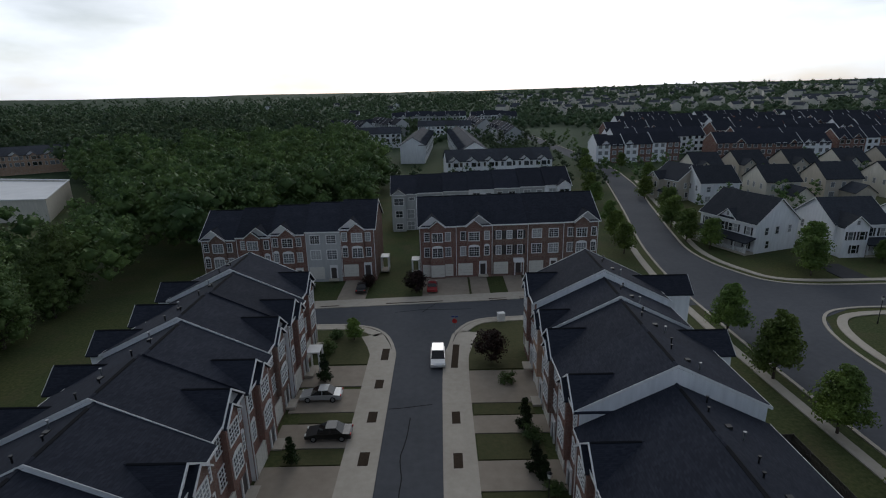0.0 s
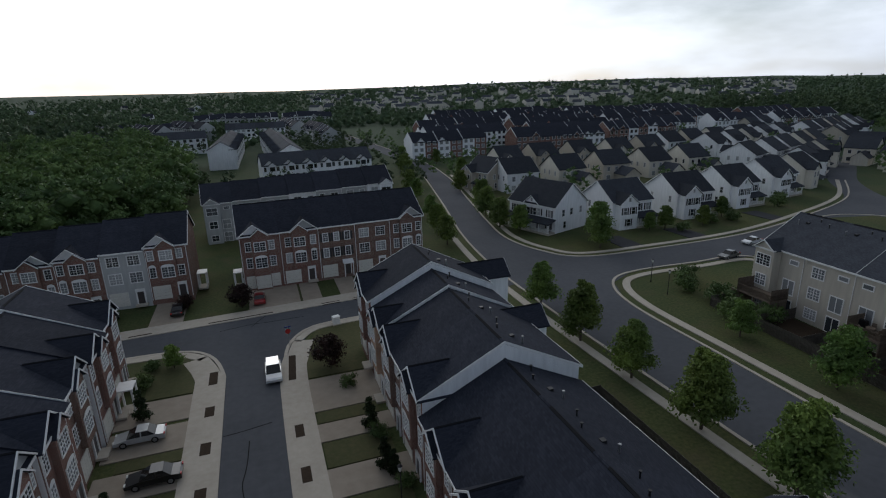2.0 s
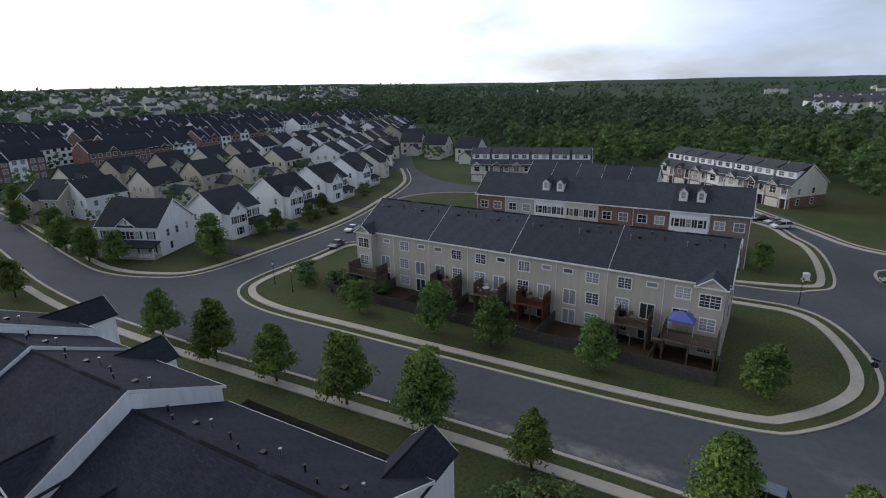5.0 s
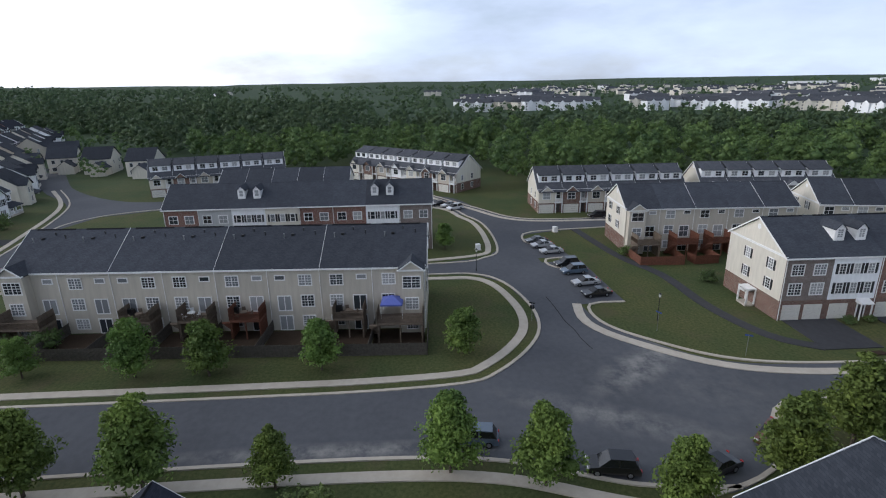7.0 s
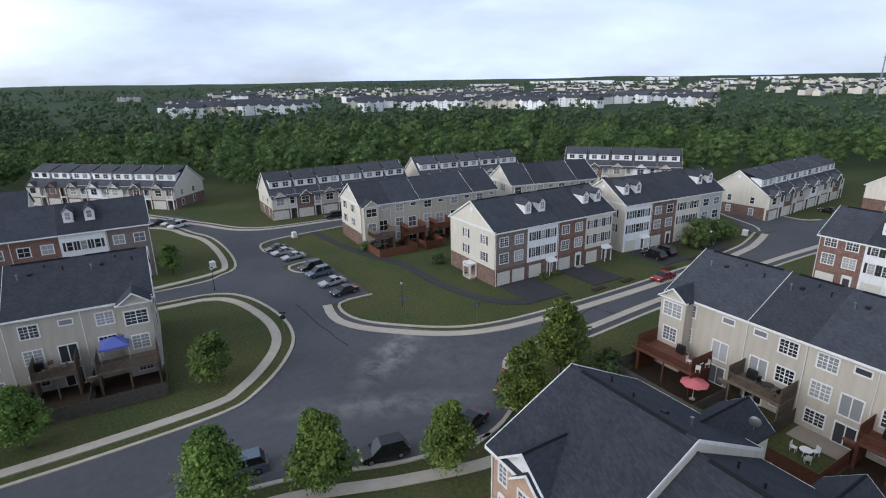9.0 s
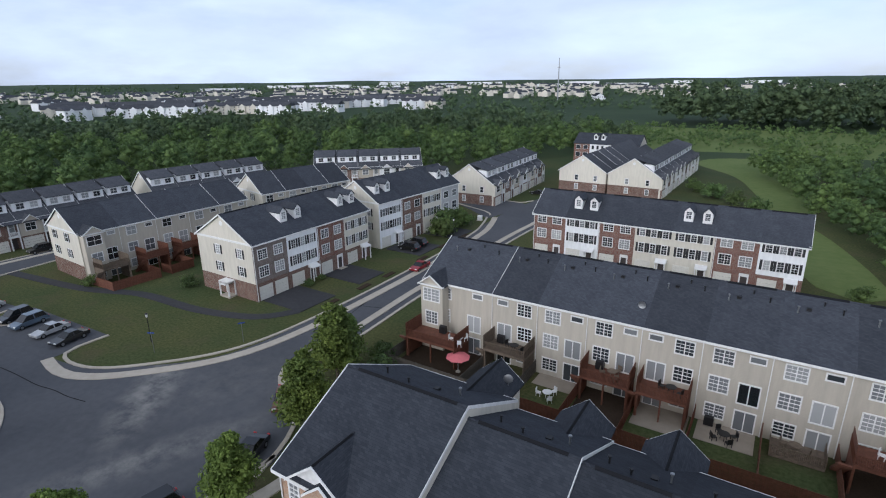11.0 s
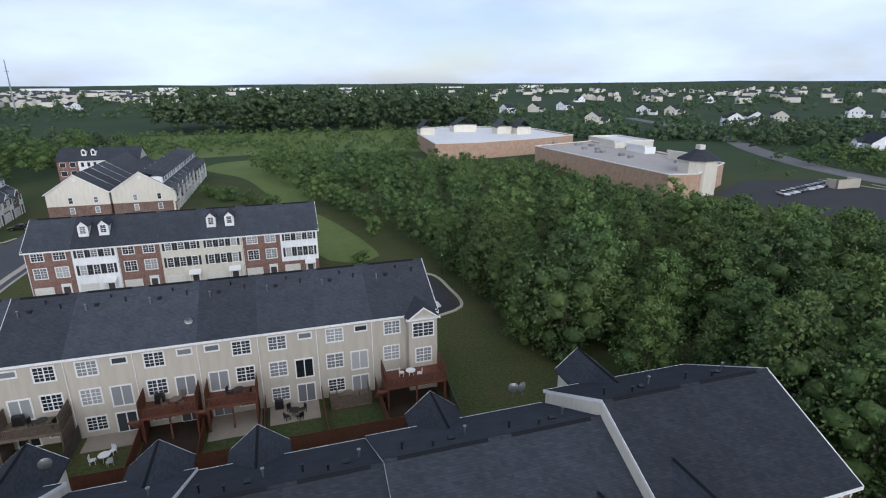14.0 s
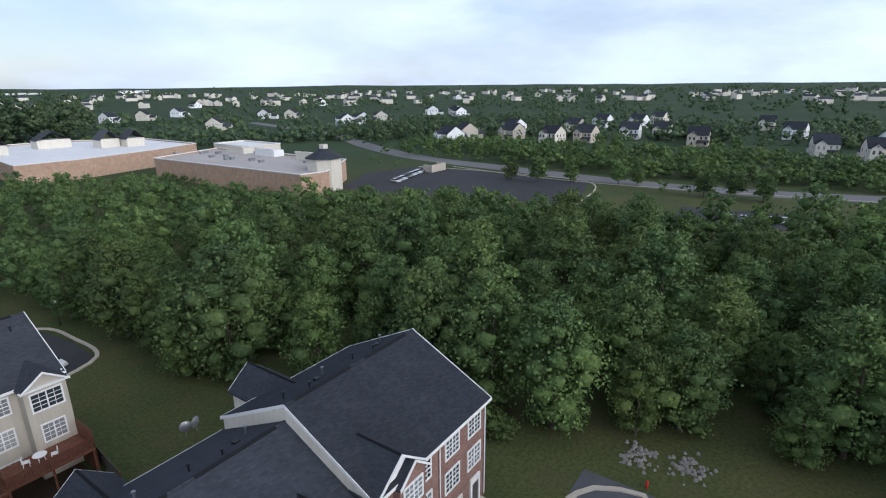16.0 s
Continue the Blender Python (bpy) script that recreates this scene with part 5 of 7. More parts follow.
    gable_roof(r, 0.3, 0.3 + ww, 3.3, 5.55, d, d + 6.9, 0.35)
    part("wing_roof", r, SHINGLE, t)
    shut = LITE < 2 and wall is WHITE
    fronts = [(gx + gw * 0.27, gy, 3.75), (gx + gw * 0.73, gy, 3.75), (w * 0.66, 0, 3.85), (w * 0.88, 0, 3.85), (w * 0.87, 0, 0.95)]
    fronts += [(gx + gw * 0.5, gy, 0.95)] if not porch else [(w * 0.12, 0, 3.85), (w * 0.12, 0, 0.95), (w * 0.38, 0, 0.95)]
    for x, y, z in fronts:
        add_window(t, x, y, z, 0.95, 1.6)
        for q in (-0.82, 0.82) if shut else ():
            part("shutter", SHUTTER[1.6], None, t, "", pose(x + q, y, z))
    add_window(t, gx + gw / 2, gy, eave + 0.45, 0.6, 0.8)
    for side, x, ys in ((-90, 0, (0.2, 0.72)), (90, w, (0.25, 0.5, 0.8))):
        for y in ys:
            add_window(t, x, d * y, 3.85, 0.9, 1.5, side)
        add_window(t, x, d * 0.3, 0.95, 0.9, 1.5, side)
    for x in (w * 0.2, w * 0.5, w * 0.8):
        add_window(t, x, d, 3.85, 1.1, 1.4, 180)
    add_window(t, w * 0.8, d, 0.9, 1.5, 1.5, 180)
    return t


DETACHED = {}


def detached(x, y, turn, kind=0, z=0.0):
    start_house(x, y)
    spec = ((11.5, 13, 6.4, 10.6, WHITE, False, "white-sided detached house with a front porch"), (14.5, 12, 6.5, 11.2, WHITE, True, "white detached house with black shutters and a wide columned porch"),
            (10.5, 12, 6.3, 10.4, CREAM, False, "cream detached house with a dark roof and gable"), (11, 12, 6.4, 10.6, TAN, False, "tan detached house with white trim"))[kind]
    m = pose(x, y, z, 0, 0, turn)
    if (kind, LITE) in DETACHED:
        return copy_thing(DETACHED[kind, LITE], m)
    t = DETACHED[kind, LITE] = detached_template(*spec)
    end_house(t)
    t.matrix_basis = m
    return t


rnd = random.Random(4)
# first street north-east of the main road
for x, y, turn, kind in ((59.5, 119.5, -70, 1), (79.5, 104.5, 1, 0), (100.5, 106.5, 0, 0), (121.5, 110, 4, 0), (143, 115, 7, 0), (164, 121, 16, 2), (68, 171, -70, 3), (183, 131, 30, 0), (236, 128, 100, 2), (243, 148, 110, 2), (262, 160, 120, 0), (228, 106, 95, 2)):
    detached(x, y, turn, kind)
TAKEN = []
for x0, y0, dx, dy, n, face in ((88, 169, 19, 0.6, 5, 180), (90, 191, 18.5, 1.5, 5, 0), (196, 139, 15, 9, 2, 0), (184, 168, 18, 7, 5, 180), (198, 190, 18, 6, 5, 0), (196, 222, 18, 3, 5, 180), (276, 186, 17, 9, 5, 0), (300, 232, 17, 6, 5, 180), (296, 258, 18, 5, 5, 0)):
    for i in range(n):
        x, y = x0 + dx * i + rnd.uniform(-1, 1), y0 + dy * i + rnd.uniform(-1, 1)
        TAKEN.append((x + (5 if face == 0 else -5), y + (7 if face == 0 else -7)))
        detached(x, y, math.degrees(math.atan2(dy, dx)) + face + rnd.uniform(-4, 4), rnd.choice((0, 0, 2, 0, 3)), land_height(x, y))


def far_row(x, y, turn, n, front, seed, label):
    """A far-off row of townhouses: walls, one stepped dark roof with pale party edges, front gables and glazing."""
    rr = random.Random(seed)
    t = thing("townhouse_row", label, "townhouse row", "far brick rows", m=pose(x, y, land_height(x, y), 0, 0, turn))
    wl_, rf, gb, gl, dp = Build(), Build(), Build(), Build(), 12.0
    step = 0.0
    for i in range(n):
        u, v = i * 6.7, i * 6.7 + 6.7
        step += rr.choice((0, 0, 0.5, -0.5))
        ze, zr = 9.0 + step, 13.2 + step
        c = 0 if rr.random() < 0.72 else 1
        wl_.face([(u, 0, -3), (v, 0, -3), (v, 0, ze), (u, 0, ze)], c).face([(v, dp, -3), (u, dp, -3), (u, dp, ze), (v, dp, ze)], 1)
        for q, flip in ((u, False), (v, True)):
            p = [(q, 0, -3), (q, dp, -3), (q, dp, ze), (q, 6, zr), (q, 0, ze)]
            wl_.face(p if flip else p[::-1], 0 if i in (0, n - 1) and c == 0 else 1)
        rf.prism([(-0.4, ze - 0.28), (-0.4, ze - 0.08), (6, zr + 0.2), (dp + 0.4, ze - 0.08), (dp + 0.4, ze - 0.28), (6, zr)], u, v)
        if i % 2 == 0:
            gb.prism([(-0.45, ze - 0.3), (-0.45, ze), (6, zr + 0.28), (dp + 0.45, ze), (dp + 0.45, ze - 0.3), (6, zr)], u - 0.09, u + 0.09)
        if rr.random() < 0.5:
            gx = u + rr.choice((2.2, 4.4))
            wl_.face([(gx - 1.9, -0.06, ze), (gx + 1.9, -0.06, ze), (gx, -0.06, ze + 1.7)], c)
            gable_roof(rf, gx - 1.9, gx + 1.9, ze + 0.1, ze + 1.85, -0.5, 2.4)
            rakes(gb, gx - 1.9, gx + 1.9, ze + 0.1, ze + 1.85, -0.5)
        for q in (u + 1.9, u + 4.9):
            for z in (0.6, 3.9, 6.8):
                for w2, yy, mat in ((0.95, -0.04, 0), (0.8, -0.06, 1)):
                    gl.face([(q - w2, yy, z - w2 + 0.8), (q + w2, yy, z - w2 + 0.8), (q + w2, yy, z + 0.8 + w2), (q - w2, yy, z + 0.8 + w2)], mat)
                    gl.face([(q + w2, dp - yy, z - w2 + 0.8), (q - w2, dp - yy, z - w2 + 0.8), (q - w2, dp - yy, z + 0.8 + w2), (q + w2, dp - yy, z + 0.8 + w2)], mat)
    part("wall", wl_, [front, WHITE], t)["kind"] = "stuff"
    part("roof", rf, SHINGLE_DARK, t)["kind"] = "stuff"
    part("roof_trim", gb, TRIM, t)["kind"] = "stuff"
    part("glazing", gl, [TRIM, GLASS], t)["kind"] = "stuff"


BRICK_ROW = "distant row of brick townhouses with dark roofs"
PALE_ROW = "distant row of pale townhouses with dark roofs"
for i, (x, y, turn, n) in enumerate(((72, 250, 4, 6), (124, 243, 2, 8), (184, 250, 2, 7))):
    far_row(x, y, turn, n, BRICK_RED, i, BRICK_ROW)
for k in range(9):
    for j in range(5):
        x, y = 84 + 9 * k + 62 * j + rnd.uniform(-5, 5), 276 + 23 * k - 3 * j + rnd.uniform(-3, 3)
        if x < 395 - 8 * k:
            pale = rnd.random() < 0.3
            far_row(x if k % 2 == 0 else x + 52, y, (4 if k % 2 == 0 else 184) + rnd.uniform(-4, 4), rnd.choice((6, 7, 8)), WHITE if pale else BRICK_RED, 20 + 5 * k + j, PALE_ROW if pale else BRICK_ROW)
for i, (x, y, turn, n) in enumerate(((-105, 428, -60, 6), (-85, 455, -60, 7), (-62, 470, -60, 8), (-110, 455, 8, 8), (-48, 540, 4, 11), (30, 545, 4, 7), (20, 470, -84, 10), (34, 400, -84, 9))):
    far_row(x, y, turn, n, GREY, 80 + i, PALE_ROW)
HILL = ((-263, -421, 40, 2), (-352, -362, 60, 0), (-384, -370, 50, 0), (-420, -376, 40, 2), (-268, -192, 70, 0), (-300, -200, 60, 3), (-312, -172, 75, 3), (-304, -140, 80, 2), (-318, -124, 85, 3), (-352, -192, 70, 0), (-381, -156, 80, 2), (-352, -107, 95, 0), (-366, -90, 95, 2), (-440, -156, 80, 0), (-450, -130, 80, 0), (-500, -125, 80, 2), (-330, -62, 95, 3), (-310, -2, 100, 2), (-300, 18, 100, 2), (-345, 30, 120, 0), (-400, -20, 80, 0), (-470, -40, 90, 2), (-263, -600, 20, 0), (-300, -610, 40, 2), (-359, -640, 20, 0), (-390, -520, 30, 0), (-410, -500, 30, 2), (-540, -400, 40, 0), (-560, -380, 60, 2), (-520, -350, 60, 0))
for x, y, turn, kind in HILL:
    detached(x, y, turn, kind, land_height(x, y))


def block(n, x, y, turn, length, d, h, wall):
    """A long far-off apartment block: wall, roof and rows of windows."""
    t = thing("apartment_building", "distant pale apartment block with a dark pitched roof", "apartment building", "far apartment blocks", m=pose(x, y, land_height(x, y), 0, 0, turn))
    b = Build().box(0, length, 0, d, -4, h)
    for i in range(int(length // 12)):
        b.box(3 + i * 12, 9 + i * 12, -1.6, 0, -4, h - 0.5)
        b.face([(3 + i * 12, -1.6, h - 0.5), (9 + i * 12, -1.6, h - 0.5), (6 + i * 12, -1.6, h + 2.0)])
    part("wall", b, wall, t)
    r = Build().prism([(-1, h), (d + 1, h), (d / 2, h + 4)], -0.5, length + 0.5)
    part("roof", r, SHINGLE_LIGHT, t)
    g = Build()
    for z in range(int(h // 3)):
        for i in range(int(length // 6)):
            g.box(1.2 + i * 6, 2.6 + i * 6, -0.06, 0, z * 3 + 1, z * 3 + 2.5)
    part("glazing", g, GLASS, t)["kind"] = "stuff"


for i in range(120):
    a = radians(94 + rnd.uniform(0, 52) if i < 96 else rnd.uniform(90, 185))
    r = rnd.uniform(620, 900) if i < 96 else rnd.uniform(950, 1900)
    x, y = r * math.sin(a), r * math.cos(a)
    block(i, x, y, -math.degrees(a) + rnd.uniform(-40, 40), rnd.uniform(22, 44), 13, rnd.choice((6, 9, 9, 10)), rnd.choice((WHITE, WHITE, CREAM)))
def warehouse(a, r, turn, length, d, h):
    """A far flat-roofed hall with a raised roof edge."""
    x, y = r * math.sin(radians(a)), r * math.cos(radians(a))
    t = thing("warehouse", "distant white flat-roofed warehouse", "warehouse", "far warehouses", m=pose(x, y, land_height(x, y) + 2, 0, 0, -a + turn))
    part("wall", Build().box(0, length, 0, d, -6, h), WHITE, t)
    part("roof_edge", Build().box(-0.4, length + 0.4, -0.4, d + 0.4, h, h + 1.0), TRIM, t)


for i, (a, r) in enumerate(((124, 2300), (130, 2700), (134, 2500), (138, 2350), (141, 2900), (147, 2600), (150, 3000), (155, 2500), (160, 3000), (164, 2700), (170, 3100), (176, 2900), (186, 2900), (196, 3000), (205, 2900))):
    warehouse(a, r, rnd.uniform(-15, 15), rnd.uniform(90, 220), 50, rnd.uniform(8, 12))
town = [Build(), Build()]
for i in range(840):
    a = radians(rnd.uniform(98, 172) if i < 400 else rnd.uniform(172, 290) if i < 620 else rnd.uniform(6, 52))
    r = rnd.uniform(930, 1900) if i < 620 else rnd.uniform(680, 1700)
    x, y = r * math.sin(a), r * math.cos(a)
    z, q, w2, d2, h = land_height(x, y) + 1.5, rnd.uniform(0, math.tau), rnd.uniform(5, 11), 5.0, rnd.uniform(6, 8.5)
    c, sn = math.cos(q), math.sin(q)
    P = lambda u, v, e: (x + u * c - v * sn, y + u * sn + v * c, z + e)
    ring = [P(-w2, -d2, 0), P(w2, -d2, 0), P(w2, d2, 0), P(-w2, d2, 0)]
    top = [P(-w2, -d2, h), P(w2, -d2, h), P(w2, d2, h), P(-w2, d2, h)]
    for k in range(4):
        town[0].face([ring[k], ring[(k + 1) % 4], top[(k + 1) % 4], top[k]])
    ra, rb = P(-w2, 0, h + 3.2), P(w2, 0, h + 3.2)
    town[0].face([top[1], top[2], rb])
    town[0].face([top[3], top[0], ra])
    town[1].face([top[0], top[1], rb, ra])
    town[1].face([top[2], top[3], ra, rb])
single("town_houses", town[0], CREAM, "pale walls of a far-off town", "town", kind="stuff")
single("town_roofs", town[1], SHINGLE, "grey roofs of a far-off town", "town", kind="stuff")
for i in range(46):
    a = radians(rnd.choice((rnd.uniform(-20, 75), rnd.uniform(160, 290))))
    r = rnd.uniform(520, 1700)
    x, y = r * math.sin(a), r * math.cos(a)
    detached(x, y, rnd.uniform(0, 360), rnd.choice((0, 0, 1, 2)), land_height(x, y))

# ---- trees ----
def leaf_quads(rng, centres, radii, n, size, flat=0.75):
    """n leaf clusters over the skins of ellipsoid clumps."""
    pick = rng.integers(0, len(centres), n)
    d = rng.normal(size=(n, 3))
    d /= np.linalg.norm(d, axis=1, keepdims=True)
    d[:, 2] = np.where(d[:, 2] < -0.35, -d[:, 2], d[:, 2])
    c = centres[pick] + d * radii[pick][:, None] * rng.uniform(0.55, 1.14, (n, 1)) * np.array([1, 1, flat])
    nrm = d * 0.7 + rng.normal(scale=0.75, size=(n, 3)) + np.array([0, 0, 0.35])
    nrm /= np.linalg.norm(nrm, axis=1, keepdims=True)
    u = np.cross(nrm, rng.normal(size=(n, 3)))
    u /= np.linalg.norm(u, axis=1, keepdims=True)
    w = np.cross(nrm, u)
    s = size * rng.uniform(0.6, 1.3, (n, 1))
    bend = nrm * s * 0.25
    v = np.stack([c - u * s - bend, c - w * s * 0.62, c + u * s - bend, c + w * s * 0.62], 1)
    return v.reshape(-1, 3), np.arange(4 * n).reshape(-1, 4)


def lump_quads(centres, radii, flat=0.75, scale=0.84, nu=7, nv=4):
    vs, qs = [], []
    for c, r in zip(centres, radii):
        k = len(vs)
        for j in range(nv + 1):
            th = math.pi * j / nv
            for i in range(nu):
                ph = math.tau * (i + 0.5 * (j % 2)) / nu
                q = r * scale * (1 + 0.16 * math.sin(3.1 * i + 5.3 * j + 9 * c[0]))
                vs.append((c[0] + q * math.sin(th) * math.cos(ph), c[1] + q * math.sin(th) * math.sin(ph), c[2] + flat * q * math.cos(th)))
        for j in range(nv):
            for i in range(nu):
                a, b = k + j * nu + i, k + j * nu + (i + 1) % nu
                qs.append((a, a + nu, b + nu, b))
    return np.array(vs), np.array(qs)


def crown_shape(rng, height, radius, n, base=0.28, cone=0.0):
    """Centres and radii of the clumps of one crown, uneven, wider low down where cone is set."""
    cs, rs = [], []
    for i in range(n):
        q = (i + 0.5) / n
        z = height * (base + (0.93 - base) * q)
        env = math.sin(math.pi * (0.18 + 0.72 * q)) ** 0.8 if not cone else (1.02 - q * cone) * min(1, 0.62 + 2.0 * q)
        a = i * 2.399 + rng.uniform(-0.5, 0.5)
        rr = radius * env * rng.uniform(0.35, 0.72)
        cs.append((rr * math.cos(a), rr * math.sin(a), z + rng.uniform(-0.4, 0.4)))
        rs.append(radius * env * rng.uniform(0.42, 0.58) + 0.15)
    return np.array(cs), np.array(rs)


def tree_meshes(key, seed, height, radius, clumps, leaves, size, mat, base=0.28, cone=0.0):
    rng = np.random.default_rng(seed)
    cs, rs = crown_shape(rng, height, radius, clumps, base, cone)
    v1, q1 = lump_quads(cs, rs, scale=0.5, nu=5, nv=3)
    v2, q2 = leaf_quads(rng, cs, rs, leaves, size)
    crown = quads_mesh("crown", np.concatenate([v1, v2]), np.concatenate([q1, q2 + len(v1)]), mat)
    t = Build()
    r0 = height * 0.017 + 0.03
    t.tube((0, 0, -0.3), (0.05, 0.02, height * 0.35), r0, r0 * 0.7, 8).tube((0.05, 0.02, height * 0.34), (0, 0, height * 0.8), r0 * 0.7, r0 * 0.25, 7)
    for i in range(min(7, len(cs))):
        c = cs[i * len(cs) // 7]
        t.tube((0.04, 0.02, max(height * base * 0.8, c[2] - radius * 0.6)), tuple(c), r0 * 0.35, r0 * 0.1, 5)
    return crown, t.mesh("trunk", BARK)


def tree_thing(name, meshes, label, group, m):
    t = thing(name, label, "tree", group, m=m)
    part("trunk", meshes[1], None, t)
    part("crown", meshes[0], None, t)
    return t


STREET = [tree_meshes("s", 10 + i, 7.6, 2.95, 30, 6000, 0.16, LEAF_STREET, 0.22, 0.72) for i in range(4)]
WOODLOT = [tree_meshes("p", 40 + i, 6.6, 3.0, 16, 1400, 0.26, LEAF, 0.2) for i in range(2)]
YOUNG = [tree_meshes("y", 30 + i, 5.8, 2.55, 24, 3600, 0.16, LEAF_STREET, 0.22, 0.66) for i in range(2)]
PURPLE = tree_meshes("p", 40, 4.6, 2.4, 14, 2400, 0.15, LEAF_PURPLE, 0.2)
CONE = tree_meshes("c", 50, 4.0, 1.05, 14, 1500, 0.12, LEAF_DARK, 0.1, 0.85)
BUSH = [tree_meshes("b", 60 + i, 1.8, 1.5, 9, 800, 0.13, LEAF, 0.1) for i in range(2)]
for i, (x, y, s) in enumerate(((39.9, 68.8, 1.05), (39.2, 56.6, 1.18), (39.3, 46.0, 1.02), (39.4, 35.3, 1.2), (39.5, 25.1, 1.3), (39.0, 13.5, 0.85), (40.0, -2.0, 1.12), (37.8, -10.2, 1.1), (34.4, -20.8, 0.98), (36.2, -31.0, 1.25), (40.8, -40.2, 1.3), (42.5, -43.5, 1.0))):
    tree_thing("tree", STREET[i % 4], "young leafy street tree on the grass strip", "street trees", pose(x, y, 0, 0, 0, 70 * i) @ Matrix.Scale(s, 4))
for i, (x, y, s) in enumerate(((60.1, 49.6, 0.95), (59.2, 35.6, 1.3), (58.9, 26.5, 1.3), (59.3, 12.9, 1.15), (62.1, -5.1, 1.15), (67.5, 92.3, 1.3), (55.5, 117, 1.35), (57.5, 110, 1.2), (60.3, 139.5, 1.5), (70.5, 97.5, 1.5), (91, 99.5, 1.0), (112, 103, 0.9), (64, 166, 1.3), (38.3, 108, 1.2), (43, 134, 1.1), (46, 158, 1.2), (40, 120, 1.2), (48, 172, 1.3), (-13.0, 69.5, 0.6), (107.3, -4.8, 1.0), (101, 98, 0.9), (86, 99, 0.8), (54, 195, 1.4), (58, 215, 1.4), (76, 196, 1.3), (64, 240, 1.4), (60, 225, 1.2), (78, 232, 1.2), (40, 146, 1.1), (57, 129, 1.4))):
    tree_thing("tree", YOUNG[i % 2], "leafy green garden tree on a lawn", "garden trees", pose(x, y, 0, 0, 0, 50 * i) @ Matrix.Scale(s, 4))
for x, y, s in ((5.9, 62.5, 1.0), (-4.9, 87.5, 0.95), (-13.5, 90.5, 0.6), (70.5, -72.5, 0.9)):
    tree_thing("tree", PURPLE if y > 0 else YOUNG[0], "dark purple-leaved ornamental tree" if y > 0 else "dense dark green tree", "ornamental trees", pose(x, y, 0) @ Matrix.Scale(s, 4))
for x, y, s in ((-14.8, 58.0, 1.0), (8.0, 47.6, 1.0), (8.0, 41.0, 0.95), (8.6, 40.0, 0.75), (-14.9, 43.0, 0.8)):
    tree_thing("tree", CONE, "narrow dark green conifer by the driveway", "conifers", pose(x, y, 0) @ Matrix.Scale(s, 4))
for i, (x, y, s) in enumerate(((8.6, 46.0, 0.8), (7.4, 57, 0.7), (9.3, 38.5, 0.7), (-15.9, 66, 0.8), (-15.6, 70, 0.8), (68, 52, 1.4), (64, 55, 1.5), (67, 60, 1.6), (66, 66, 1.5), (70, 70, 1.3), (33, 6, 1.6), (34.5, 9.5, 1.6), (33.5, 13, 1.5), (63.5, -98, 2.0), (64.5, -101.5, 2.4), (65, -105, 2.4), (64, -109, 2.0), (66.5, -60.5, 0.6), (66.8, -63.8, 0.6), (84.5, -49.5, 1.0), (100, -40.5, 1.0), (105, 99.5, 1.2), (93, 96, 1.2), (111, 99, 1.3), (135, 106, 1.5), (140, 110, 1.5), (-40.5, -24.5, 1.4), (-41, -22, 1.2), (-13.6, -101, 1.2), (4, -158, 2), (10, -166, 2), (16, -172, 2.2), (22, -180, 2.0), (139, -33, 0.7), (139, -40, 0.6), (37, -44, 1.2), (39.5, -47, 1.3))):
    t = thing("bush", "rounded leafy green bush on the grass", "bush", "bushes", m=pose(x, y, 0, 0, 0, 40 * i) @ Matrix.Scale(s, 4))
    part("twigs", BUSH[i % 2][1], None, t)
    part("crown", BUSH[i % 2][0], None, t)
for i, (x, y, s) in enumerate(((-178, -82, 1.3), (-184, -72, 1.0), (-188, -56, 1.2), (-190, -50, 0.9), (-180, -27, 1.2), (-184, -19, 1.2), (-182, -11, 1.25), (-176, -92, 1.1))):
    tree_thing("tree", WOODLOT[i % 2], "round green tree beside the parking lot", "parking lot trees", pose(x, y, 0, 0, 0, 40 * i) @ Matrix.Scale(s, 4))

WOOD_W = [(-50, 112), (-56, 100), (-59, 80), (-58, 57), (-52, 30), (-47, -2), (-44, -18), (-34, -46), (-27, -62), (-30, -84), (-21, -105), (-9, -139), (1, -190), (12, -236), (-32, -240), (-58, -205), (-76, -170), (-92, -118), (-116, -82), (-124, -40), (-126, 10), (-116, 50), (-96, 84), (-74, 100), (-78, 128), (-112, 172), (-190, 270), (-420, 330), (-420, 560), (-120, 560), (-60, 330), (-30, 250), (-20, 200), (-20, 140)]
WOOD_E = [(170, -25), (192, -26), (214, 22), (196, 60), (250, 100), (285, 150), (318, 182), (352, 170), (360, -40), (345, -200), (250, -300), (120, -330), (70, -300), (88, -212), (98, -172), (118, -164), (146, -142), (166, -100), (160, -60)]
WOOD_S = [(r * math.sin(radians(a)), r * math.cos(radians(a))) for r, a in ((425, 170), (415, 177), (425, 184), (420, 192), (440, 201), (520, 203), (540, 190), (530, 178), (500, 169))]
WOOD_H = [(-210, -190), (-218, -110), (-208, -40), (-216, 10), (-250, 80), (-190, 60), (-170, 100), (-330, 240), (-420, 200), (-420, -260), (-300, -300)]
WOOD_N = [(345, 130), (352, 190), (440, 260), (420, 330), (400, 430), (560, 480), (680, 220), (600, 60), (370, 60)]
spots = []
rg = random.Random(11)
